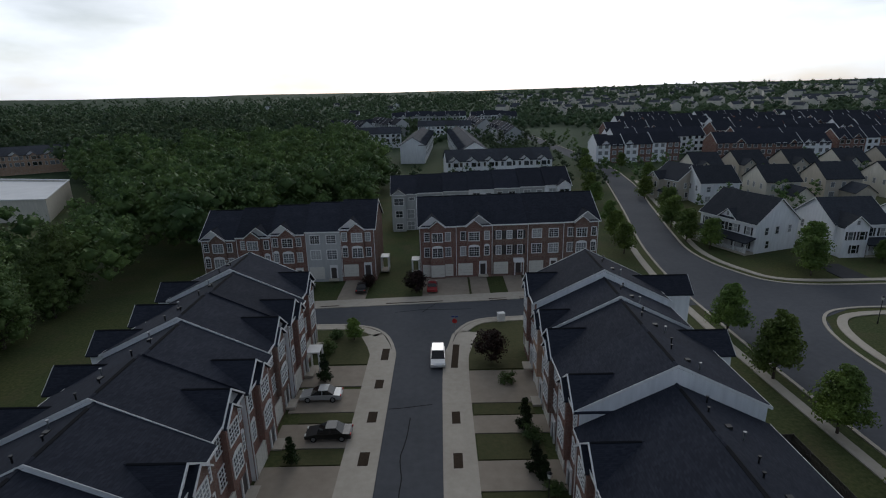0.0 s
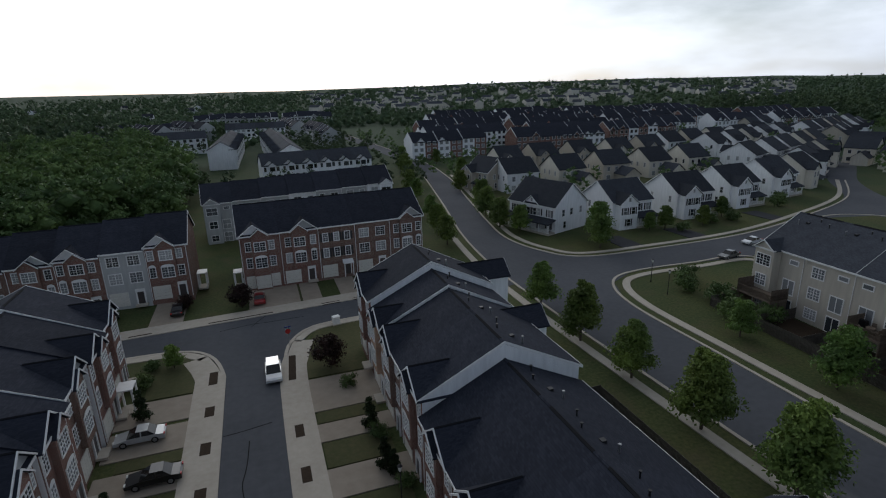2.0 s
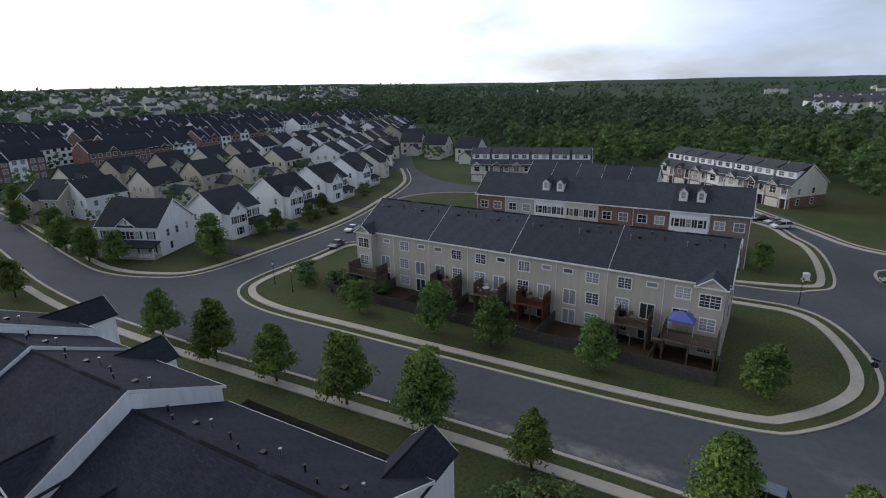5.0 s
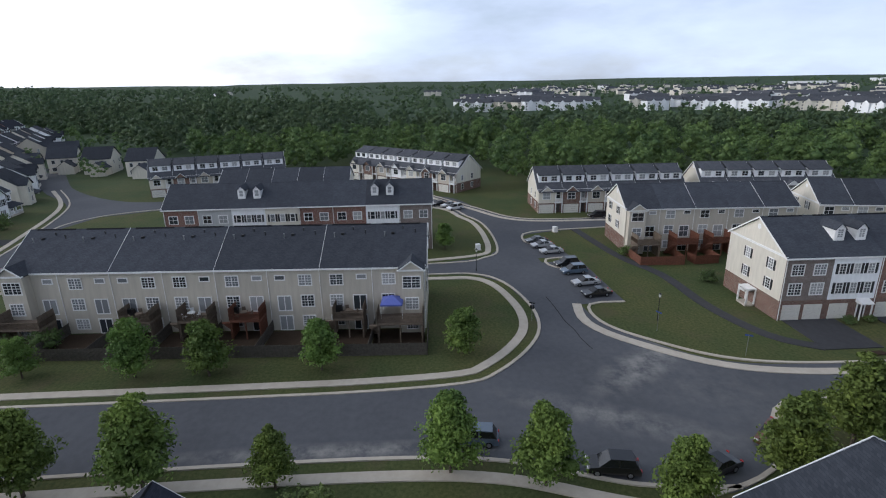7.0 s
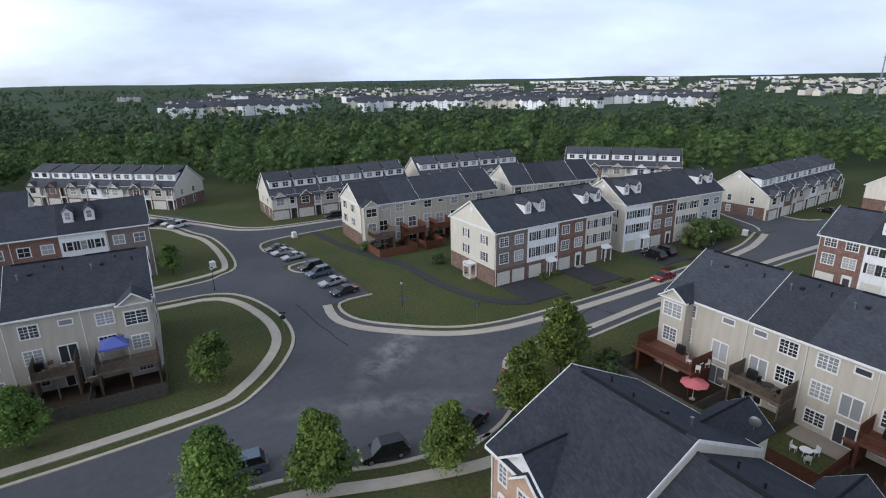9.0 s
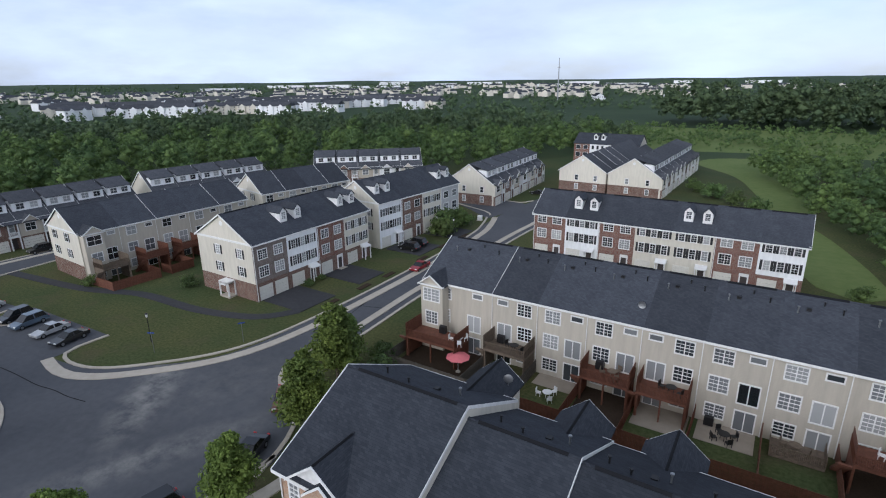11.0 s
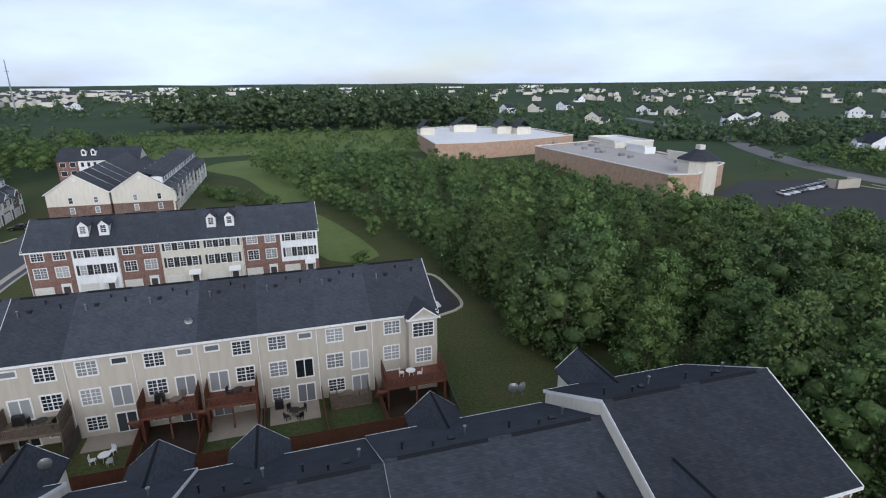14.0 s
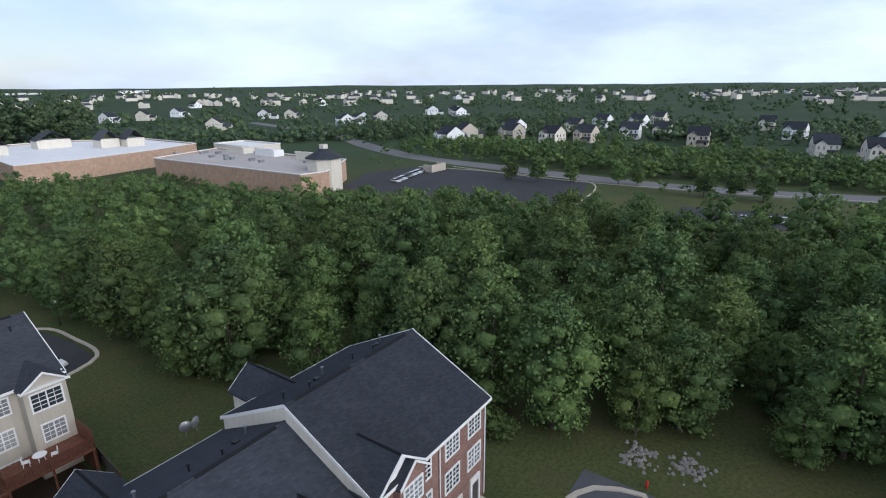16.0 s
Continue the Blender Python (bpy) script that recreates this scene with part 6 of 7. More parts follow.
for poly, gap, far in ((WOOD_W, 6.9, 0), (WOOD_E, 10.4, 0), (WOOD_S, 10.5, 0), (WOOD_H, 9.5, 0), (WOOD_N, 13.0, 0)):
    xs, ys = [p[0] for p in poly], [p[1] for p in poly]
    y = min(ys)
    while y < max(ys):
        x = min(xs)
        while x < max(xs):
            q, w = x + rg.uniform(-0.42, 0.42) * gap, y + rg.uniform(-0.42, 0.42) * gap
            if inside(q, w, poly) and not (poly is WOOD_H and (rg.random() < 0.35 or any((q - a * f) ** 2 + (w - b * f) ** 2 < 420 for a, b, _t, _k in HILL for f in (1.0, 0.94, 0.88)))):
                spots.append((math.hypot(q, w), q, w, rg.choice((0.62, 0.75, 0.85, 0.95, 1.15)) * rg.uniform(0.92, 1.08) * (0.66 if poly is WOOD_H else 1.7 if poly is WOOD_S else 1.0 if poly is WOOD_E else 0.95 if w > 0 and q < -0.62 * w and w < 150 else 1.15 if w > 55 else 1.08 - 0.38 * min(1, max(0, (math.hypot(q, w) - 70) / 60)))))
            x += gap
        y += gap
spots.sort()
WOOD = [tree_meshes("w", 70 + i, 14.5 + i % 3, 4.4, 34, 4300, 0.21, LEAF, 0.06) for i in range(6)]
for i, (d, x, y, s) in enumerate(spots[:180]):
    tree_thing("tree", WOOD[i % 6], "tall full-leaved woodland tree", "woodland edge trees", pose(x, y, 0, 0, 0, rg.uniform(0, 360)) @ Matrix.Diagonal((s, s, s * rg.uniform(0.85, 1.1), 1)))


def forest(name, places, variants, label, mat=LEAF):
    """Trees too many to count, as one mesh of leaf clusters over clumps."""
    vs, qs, k = [], [], 0
    rng = np.random.default_rng(5)
    for i, (x, y, z, s) in enumerate(places):
        v, q = variants[i % len(variants)]
        a = rng.uniform(0, math.tau)
        c, sn = math.cos(a), math.sin(a)
        p = np.stack([v[:, 0] * c - v[:, 1] * sn, v[:, 0] * sn + v[:, 1] * c, v[:, 2]], 1) * s + np.array([x, y, z])
        vs.append(p)
        qs.append(q + k)
        k += len(v)
    me = quads_mesh(name, np.concatenate(vs), np.concatenate(qs), mat)
    return tagged(new(name, me), label, "woods", kind="stuff")


def low_variant(seed, clumps, leaves, size, height=14.5, radius=4.8, nu=6, nv=3):
    rng = np.random.default_rng(seed)
    cs, rs = crown_shape(rng, height, radius, clumps, 0.25)
    v1, q1 = lump_quads(cs, rs * 1.1, scale=0.66, nu=nu, nv=nv)
    v2, q2 = leaf_quads(rng, cs, rs * 1.1, leaves, size)
    return np.concatenate([v1, v2]), np.concatenate([q1, q2 + len(v1)])


MID = [low_variant(100 + i, 11, 400, 0.43, nu=5, nv=2) for i in range(6)]
LOW = [low_variant(120 + i, 6, 90, 0.72, nu=5, nv=2) for i in range(5)]
mid = [(x, y, 0, s) for d, x, y, s in spots[180:] if d < 290]
low = [(x, y, land_height(x, y), s * 1.15) for d, x, y, s in spots[180:] if d >= 290 and not (y > 290 and x < -20 and rg.random() < 0.5)]
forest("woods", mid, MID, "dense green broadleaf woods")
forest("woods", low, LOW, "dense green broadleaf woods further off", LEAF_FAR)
far = []
for i in range(5600):
    a, r = rg.uniform(0, math.tau), 360 + 2600 * rg.random() ** 1.9
    x, y = r * math.sin(a), r * math.cos(a)
    if noise.noise(Vector((x * 0.004, y * 0.004, 0))) > (-0.5 if a < 1.1 or a > 5.0 else -0.25) and not (r < 520 and 30 < x < 420 and y > 100) and not inside(x, y, WOOD_E) and not inside(x, y, WOOD_W) and not (r < 430 and 150 < math.degrees(a) < 205):
        far.append((x, y, land_height(x, y) - 3, rg.uniform(0.8, 1.25) * (1 + r / 2500)))
for i in range(2600):
    a, r = rg.uniform(-0.7, 1.25), 500 + 1400 * rg.random() ** 1.5
    x, y = r * math.sin(a), r * math.cos(a)
    far.append((x, y, land_height(x, y) - 3, rg.uniform(0.9, 1.3) * (1 + r / 2500)))
TINY = [low_variant(140 + i, 3, 26, 0.9, 9, 7.0, 5, 2) for i in range(4)]
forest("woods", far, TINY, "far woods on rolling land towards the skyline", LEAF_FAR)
hood = []
for i in range(520):
    x, y = rg.uniform(60, 420), rg.uniform(120, 420)
    if all((x - a) ** 2 + (y - b) ** 2 > 90 for a, b in TAKEN) and not (66 < x < 250 and 232 < y < 262):
        hood.append((x, y, 0, rg.uniform(0.3, 0.62)))
forest("garden_trees", hood, LOW, "scattered garden trees among the houses")
far_garden = []
for i in range(420):
    x, y = rg.uniform(-75, 62), rg.uniform(175, 520)
    if not (-16 < x < 24 and 190 < y < 300) and not (-24 < x < 24 and 255 < y < 425) and not (-95 < x < -20 and 325 < y < 350):
        far_garden.append((x, y, 0, rg.uniform(0.35, 0.75)))
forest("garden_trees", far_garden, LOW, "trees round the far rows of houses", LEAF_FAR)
scrub = []
for i in range(900):
    x, y = rg.uniform(-282, -207), rg.uniform(-200, 50)
    edge = -207 - 10 * abs(y + 50) / 100 - (22 if y < -120 else 0)
    if x < edge and rg.random() < 0.62:
        scrub.append((x, y, 0, rg.uniform(0.42, 0.78)))
for i in range(620):
    a, r = radians(rg.uniform(158, 208)), rg.uniform(285, 420)
    scrub.append((r * math.sin(a), r * math.cos(a), 0, rg.uniform(0.25, 0.62)))
SCRUB = [(-60, -235), (-76, -170), (-92, -118), (-116, -82), (-124, -40), (-128, 10), (-140, 10), (-142, -30), (-146, -56), (-138, -92), (-130, -110), (-112, -130), (-110, -215), (-88, -228), (-70, -250)]
for i in range(900):
    x, y = rg.uniform(-150, -55), rg.uniform(-255, 20)
    if inside(x, y, SCRUB):
        scrub.append((x, y, 0, rg.uniform(0.22, 0.42)))
for i in range(260):
    x = rg.uniform(-240, -180)
    y = rg.uniform(-190, 90)
    if x < -212 or x > -190 and rg.random() < 0.3 and not (-150 < y < -55):
        scrub.append((x, y, 0, rg.uniform(0.25, 0.45)))
forest("scrub", scrub, TINY, "low scrub and hedges between the woods and the shops")
# ---- cars ----
PAINTS = {k: plain(k + "_car_paint", c, 0.3, 0.2, 0.8) for k, c in dict(white=(0.72, 0.73, 0.74), silver=(0.42, 0.43, 0.44), black=(0.012, 0.012, 0.014), red=(0.30, 0.015, 0.02), blue=(0.10, 0.14, 0.19), grey=(0.09, 0.095, 0.10), brown=(0.14, 0.05, 0.03)).items()}


def car_template(paint, tall):
    t = thing("car", f"parked {paint} {'sport utility vehicle' if tall else 'saloon car'} with dark windows", "car", "parked cars")
    L, W = (4.7, 1.9) if tall else (4.7, 1.8)
    h1, h2 = (1.05, 1.75) if tall else (0.92, 1.43)
    prof = [(-L / 2, 0.35), (-L / 2 - 0.02, 0.75), (-L / 2 + 0.15, h1 - 0.05), (-L / 2 + 0.8, h1 + 0.02), (L / 2 - 1.25, h1 - 0.02), (L / 2 - 0.25, h1 - 0.22), (L / 2, 0.65), (L / 2 - 0.02, 0.35)]
    b = Build()
    n = len(prof)
    for s, inset in ((-1, 0), (1, 0)):
        pass
    rings = []
    for y, ins in ((-W / 2 + 0.05, 0.10), (-W / 2, 0.0), (W / 2, 0.0), (W / 2 - 0.05, 0.10)):
        rings.append([(x * (1 - ins * 0.12), y if ins == 0 else y * 0.97, z if ins == 0 or z < 0.5 else z + 0.03) for x, z in prof])
    base = len(b.v)
    # sides lean in a little above the waist
    for y, k in ((-W / 2, 1.0), (W / 2, 1.0)):
        b.face([(x, y * (0.96 if z > 0.8 else 1), z) for x, z in (prof if y < 0 else prof[::-1])])
    for i in range(n):
        (x0, z0), (x1, z1) = prof[i], prof[(i + 1) % n]
        a0, a1 = (0.96 if z0 > 0.8 else 1), (0.96 if z1 > 0.8 else 1)
        b.face([(x0, -W / 2 * a0, z0), (x1, -W / 2 * a1, z1), (x1, W / 2 * a1, z1), (x0, W / 2 * a0, z0)][::-1])
    body = part("body", b, PAINTS[paint], t)
    x0, x1 = (-L / 2 + 0.18, L / 2 - 1.05) if tall else (-L / 2 + 0.75, L / 2 - 1.2)
    tx0, tx1 = (x0 + 0.45, x1 - 0.95) if tall else (x0 + 0.75, x1 - 0.95)
    c = Build()
    w0, w1 = W / 2 * 0.93, W / 2 * 0.76
    lo = [(x0, -w0, h1 - 0.05), (x1, -w0, h1 - 0.05), (x1, w0, h1 - 0.05), (x0, w0, h1 - 0.05)]
    hi = [(tx0, -w1, h2), (tx1, -w1, h2), (tx1, w1, h2), (tx0, w1, h2)]
    for i in range(4):
        j = (i + 1) % 4
        c.face([lo[i], lo[j], hi[j], hi[i]])
    part("side_glass", c, CARGLASS, t)
    r = Build().box(tx0 - 0.02, tx1 + 0.02, -w1 - 0.02, w1 + 0.02, h2 - 0.03, h2 + 0.04)
    for q in (0.5,):
        xm = x0 + (x1 - x0) * q
        for s in (-1, 1):
            r.slab((xm - 0.06, s * (w0 + 0.01), h1), (xm + 0.06, s * (w0 + 0.01), h1), (xm + 0.06, s * (w1 + 0.01), h2), (xm - 0.06, s * (w1 + 0.01), h2), 0.05)
    part("car_roof", r, PAINTS[paint], t)
    wheel = MESHES.get("wheel")
    if not wheel:
        wheel = MESHES["wheel"] = (Build().tube((0, -0.11, 0), (0, 0.11, 0), 0.34, n=14).mesh("tyre", RUBBER), Build().tube((0, -0.125, 0), (0, 0.125, 0), 0.21, n=10).mesh("rim", METAL))
    for x in (-L * 0.3, L * 0.31):
        for y in (-W / 2 + 0.1, W / 2 - 0.1):
            tyre = part("wheel", wheel[0], None, t, "", pose(x, y, 0.34))
            part("rim", wheel[1], None, tyre)
    for s in (-1, 1):
        part("headlight", Build().box(L / 2 - 0.12, L / 2 + 0.01, s * W * 0.36 - 0.2, s * W * 0.36 + 0.2, 0.62, 0.76), LAMPGLASS, t)
        part("tail_light", Build().box(-L / 2 - 0.03, -L / 2 + 0.08, s * W * 0.4 - 0.14, s * W * 0.4 + 0.14, 0.72, 0.9), SIGNRED, t)
    return t


CARS = {}


def car(x, y, turn, paint, tall=False, z=0.04):
    m = pose(x, y, z, 0, 0, turn)
    if (paint, tall) in CARS:
        return copy_thing(CARS[paint, tall], m)
    t = CARS[paint, tall] = car_template(paint, tall)
    t.matrix_basis = m
    return t


car(-1.0, 62.8, -90, "white", True)
car(-14.4, 54.3, 180, "silver", z=0.12)
car(-12.1, 47.1, 180, "black", z=0.12)
car(-2.1, 89.2, 90, "red", z=0.12)
car(-14.6, 89.3, 90, "black", z=0.12)
car(-24.2, 89.0, 90, "black", z=0.12)
for x, y, p, s in ((110.4, -24.9, "grey", 0), (107.0, -25.4, "silver", 0), (102.8, -26.4, "silver", 0), (94.6, -27.4, "black", 1), (90.6, -27.6, "blue", 1), (84.8, -28.0, "silver", 0), (79.8, -28.3, "black", 0)):
    car(x, y, 98, p, bool(s))
car(143.5, -9.3, 120, "white", True)
car(147.5, -8.0, 120, "silver")
car(149.5, -5.0, 120, "black")
car(54.9, -77.5, 92, "red")
car(39.3, -16.6, 80, "black", True)
car(38.6, -25.8, 112, "black")
car(42.8, -33.6, 130, "brown")
car(44.2, -4.6, 82, "blue", True)
car(63.5, -86.0, 0, "black", True, 0.12)
car(64.0, -89.5, 0, "black", True, 0.12)
car(98.7, 82.0, 186, "white")
car(86.5, 76.5, 190, "grey", z=0.1)
car(-21.0, -76.2, 100, "white")
car(57.5, -178, 90, "white", True)
car(62.5, -152, 0, "black")
car(130.5, -45, 90, "black", True)
for i in range(10):
    car(-150 - 3.1 * i, -126 - 0.9 * i, 75, ("white", "silver", "white", "black", "grey")[i % 5])
for i in range(6):
    car(-152 - 1.0 * i, -16 + 3.0 * i, 12, ("white", "silver", "black")[i % 3])

# ---- decks, fences and yard things ----
def deck(m, w, d, z, mat, kind):
    t = thing("wooden_deck", f"{kind} wooden deck with railings on posts", "deck", "rear decks", m=m)
    b = Build()
    b.box(0, w, 0, d, z - 0.3, z)
    part("platform", b, mat, t)
    for x0, y0, x1, y1 in ((0, 0, 0, d), (0, d, w, d), (w, d, w, 0)):
        k = int(math.hypot(x1 - x0, y1 - y0) / 0.07) // 2 * 2 + 1
        ln = math.hypot(x1 - x0, y1 - y0)
        r = Build().lattice([ln * i / k for i in range(k + 1)], [z, z + 0.08, z + 0.92, z + 1.0], lambda i, j: j != 1 or i % 2 == 0, -0.02, 0.02)
        part("railing", r, mat, t, "", pose(x0, y0, 0, 0, 0, math.degrees(math.atan2(y1 - y0, x1 - x0))))
    for x in (0.15, w / 2, w - 0.15):
        part("post", Build().box(x - 0.08, x + 0.08, d - 0.3, d - 0.14, -0.3, z - 0.05), mat, t)
    for x in (0.03, w - 0.03) if z > 1.5 else ():
        k = int(d / 0.16)
        xs = sorted([d * i / k for i in range(k + 1)] + [d * (i + 0.9) / k for i in range(k)])
        part("side_screen", Build().lattice(xs, [0.1, z + 0.3, z + 0.4, z + 1.4, z + 1.5, z + 1.75], lambda i, j: i % 2 == 0 or j in (1, 3), -0.02, 0.02), mat, t, "", pose(x, 0.05, 0, 0, 0, 90))
    if z > 1.5:
        s = []
        for i in range(12):
            s.append((d - 0.2 - i * 0.27, z - (i + 1) * z / 13))
        pts = [q for y, h in s for q in ((y + 0.28, h), (y, h))]
        part("stairs", Build().prism(pts + [(y, h - 0.2) for y, h in reversed(pts)], w + 0.02, w + 1.0), mat, t)
    return t


def fence(pts, h, mat, label):
    t = thing("fence", label, "fence", "yard fences", m=pose(pts[0][0], pts[0][1], 0))
    o = Vector((*pts[0], 0))
    for p, q in zip(pts, pts[1:]):
        a, c = Vector((*p, 0)) - o, Vector((*q, 0)) - o
        n = max(1, round((c - a).length / 2.4))
        d = (c - a) / n
        ang = math.degrees(math.atan2(d.y, d.x))
        key = ("panel", round(d.length, 1), h, mat)
        if key not in MESHES:
            k = max(2, int(d.length / 0.15))
            xs = sorted([d.length * i / k for i in range(k + 1)] + [d.length * (i + 0.92) / k for i in range(k)])
            b = Build().lattice(xs, [0.05, 0.35, 0.43, h - 0.4, h - 0.32, h], lambda i, j: i % 2 == 0 or j in (1, 3), -0.02, 0.02)
            MESHES[key] = b.mesh("panel", mat)
        for i in range(n + 1):
            part("post", Build().box(-0.05, 0.05, -0.05, 0.05, -0.2, h + 0.06), mat, t, "", pose(*(a + d * i), 0, 0, ang))
        for i in range(n):
            part("panel", MESHES[key], None, t, "", pose(*(a + d * i), 0, 0, ang))
    return t


# beige row to the south: decks stand north of its back wall
YB = -54.3
DX = [-15.6, -8.3, -2.25, 3.8, 9.7, 15.6, 21.55, 27.5, 37.5]
for i, (off, w, d, z, red) in enumerate(((0.2, 6.6, 3.4, 3.0, 1), (0.9, 4.4, 2.8, 0.4, 0), (0, 0, 0, 0, 0), (0.6, 4.9, 3.0, 3.0, 1), (0.4, 5.2, 3.0, 3.0, 1), (0, 0, 0, 0, 0), (0.3, 5.4, 3.0, 3.0, 0), (2.6, 7.2, 3.6, 3.0, 1))):
    if w:
        x = DX[i] + off
        deck(pose(x, YB + (1.5 if i in (0, 7) else 0.02), 0), w, d, z, DECK_RED if red else DECK_BROWN, "red-stained" if red else "weathered")
for i in range(1, 8):
    x = DX[i]
    fence([(x, YB + 0.2), (x, YB + 8.4)], 1.7, FENCE_GREY if i > 5 else DECK_RED, "tall board fence between two yards")
fence([(-15.6, YB + 8.5), (DX[6], YB + 8.5)], 1.75, DECK_RED, "tall reddish board fence along the rear yards")
fence([(DX[6] + 0.1, YB + 8.5), (38.2, YB + 8.3), (38.2, YB + 0.3)], 1.75, FENCE_GREY, "weathered grey board fence along the rear yards")
fence([(-15.6, YB + 8.4), (-16.2, YB + 1.7)], 1.75, FENCE_GREY, "weathered board fence along the rear yards")
# beige row to the east: decks stand west of its back wall
FR = pose(84.2, -0.9, 0, 0, 0, 87.56)
for i, (off, w, d, z, red) in enumerate(((0.3, 6.2, 3.2, 3.0, 0), (1.2, 4.2, 3.0, 3.0, 0), (0, 0, 0, 0, 0), (0.8, 4.2, 3.0, 3.0, 1), (0.6, 4.2, 3.0, 3.0, 0), (1.2, 4.2, 3.0, 3.0, 0), (0, 0, 0, 0, 0), (0.5, 6.0, 3.2, 3.0, 0))):
    if w:
        deck(FR @ pose(i * 7.35 + off, 14.02 + (1.5 if i in (0, 7) else 0), 0), w, d, z, DECK_RED if red else DECK_BROWN, "red-stained" if red else "weathered")
for i in range(1, 8):
    p, q = FR @ Vector((i * 7.35, 14.2, 0)), FR @ Vector((i * 7.35, 22.0, 0))
    fence([p.xy, q.xy], 1.7, FENCE_GREY, "dark weathered board fence between two yards")
p, q, r, s = (FR @ Vector(v) for v in ((-0.3, 16, 0), (-0.3, 22.1, 0), (59.3, 22.1, 0), (59.3, 15.8, 0)))
fence([p.xy, q.xy, r.xy, s.xy], 1.75, FENCE_GREY, "dark weathered board fence along the rear yards")
for y, red, w in ((-46.5, 0, 4.6), (-54, 1, 4.4), (-61, 1, 4.2), (-68, 0, 4.2)):
    deck(pose(100.9, y, 0, 0, 0, 90), w, 3.6, 3.0, DECK_RED if red else DECK_BROWN, "red-stained" if red else "weathered")
fence([(100.6, -41.0), (93.5, -41.2), (93.2, -49.5), (100.6, -49.8)], 1.75, DECK_RED, "red-stained board fence round a yard")
fence([(100.6, -56.4), (93.4, -56.2), (93.2, -51.6), (96, -51.4)], 1.75, DECK_RED, "red-stained board fence round a yard")
fence([(26.3, 22), (33.0, 22.2), (33.4, 44), (26.3, 44)], 1.6, FENCE_GREY, "dark weathered board fence behind the brick row")

# shade canopy on the east deck
t = thing("shade_canopy", "blue cloth shade canopy on thin white posts", "canopy", m=FR @ pose(4.6, 15.8, 3.0))
c = Build()
for (a, b2) in (((-1.5, -1.5), (1.5, -1.5)), ((1.5, -1.5), (1.5, 1.5)), ((1.5, 1.5), (-1.5, 1.5)), ((-1.5, 1.5), (-1.5, -1.5))):
    c.face([(*a, 2.1), (*b2, 2.1), (0, 0, 2.9)])
    c.face([(*a, 1.85), (*b2, 1.85), (*b2, 2.1), (*a, 2.1)])
part("canopy_cloth", c, CLOTHBLUE, t)
for x in (-1.45, 1.45):
    for y in (-1.45, 1.45):
        part("post", Build().tube((x, y, 0), (x, y, 2.1), 0.03, n=6), TRIM, t)
# parasol in the yard
t = thing("parasol", "open pink parasol on a white pole", "parasol", m=pose(29.6, -49.3, 0))
c = Build()
for i in range(8):
    a0, a1 = math.tau * i / 8, math.tau * (i + 1) / 8
    c.face([(1.5 * math.cos(a0), 1.5 * math.sin(a0), 2.05), (1.5 * math.cos(a1), 1.5 * math.sin(a1), 2.05), (0, 0, 2.5)])
part("parasol_cloth", c, CLOTHPINK, t)
part("pole", Build().tube((0, 0, 0), (0, 0, 2.55), 0.03, n=6), TRIM, t)
part("base", Build().tube((0, 0, 0), (0, 0, 0.12), 0.3, n=10), CONCRETE, t)


def dish(x, y, z, turn):
    t = thing("satellite_dish", "grey satellite dish on a short roof mast", "satellite dish", "satellite dishes", m=pose(x, y, z, 0, 0, turn))
    b = Build()
    for j in range(3):
        for i in range(12):
            p = [(r * math.cos(a), 0.25 * r * r * 2 - 0.15, 0.75 + r * math.sin(a)) for a, r in ((math.tau * i / 12, j * 0.14), (math.tau * (i + 1) / 12, j * 0.14), (math.tau * (i + 1) / 12, j * 0.14 + 0.14), (math.tau * i / 12, j * 0.14 + 0.14))]
            b.face(p)
    part("reflector", b, METAL, t)
    part("mast", Build().tube((0, -0.1, 0), (0, -0.1, 0.75), 0.03, n=6).tube((0, -0.1, 0.4), (0, 0.55, 0.75), 0.02, n=5), METAL, t)


dish(-16.5, -33.2, 10.6, 200)
dish(-15.9, -33.4, 10.5, 160)
dish(16.5, -35.6, 9.6, 200)
dish(10.5, -56.0, 9.9, 0)


def street_lamp(x, y):
    t = thing("street_lamp", "black post-top street lamp with a pale lantern", "street lamp", "street lamps", m=pose(x, y, 0.1))
    part("post", Build().tube((0, 0, 0), (0, 0, 3.7), 0.06, 0.045, 8).tube((0, 0, 0), (0, 0, 0.5), 0.11, 0.08, 8), BLACKMETAL, t)
    part("lantern", Build().tube((0, 0, 3.7), (0, 0, 4.15), 0.13, 0.2, 8), LAMPGLASS, t)
    part("cap", Build().tube((0, 0, 4.15), (0, 0, 4.35), 0.24, 0.04, 8), BLACKMETAL, t)


for x, y in ((63.2, 71.2), (93.4, -10.0), (69.6, -34.0), (8.2, 36), (44.3, -46.5), (60.5, -99), (61.8, 65.5), (-27.0, -89)):
    street_lamp(x, y)


def sign(x, y, turn, face, red=False, label="blue street name sign on a steel post"):
    t = thing("street_sign", label, "street sign", "street signs", m=pose(x, y, 0.1, 0, 0, turn))
    part("post", Build().tube((0, 0, 0), (0, 0, 2.9), 0.035, n=6), METAL, t)
    if red:
        b = Build().tube((0, -0.05, 2.2), (0, -0.03, 2.2), 0.38, n=8)
        part("stop_plate", b, BLACKMETAL if face is BLACKMETAL else SIGNRED, t)
    part("name_plate", Build().box(-0.45, 0.45, -0.01, 0.01, 2.75, 2.95), face, t)


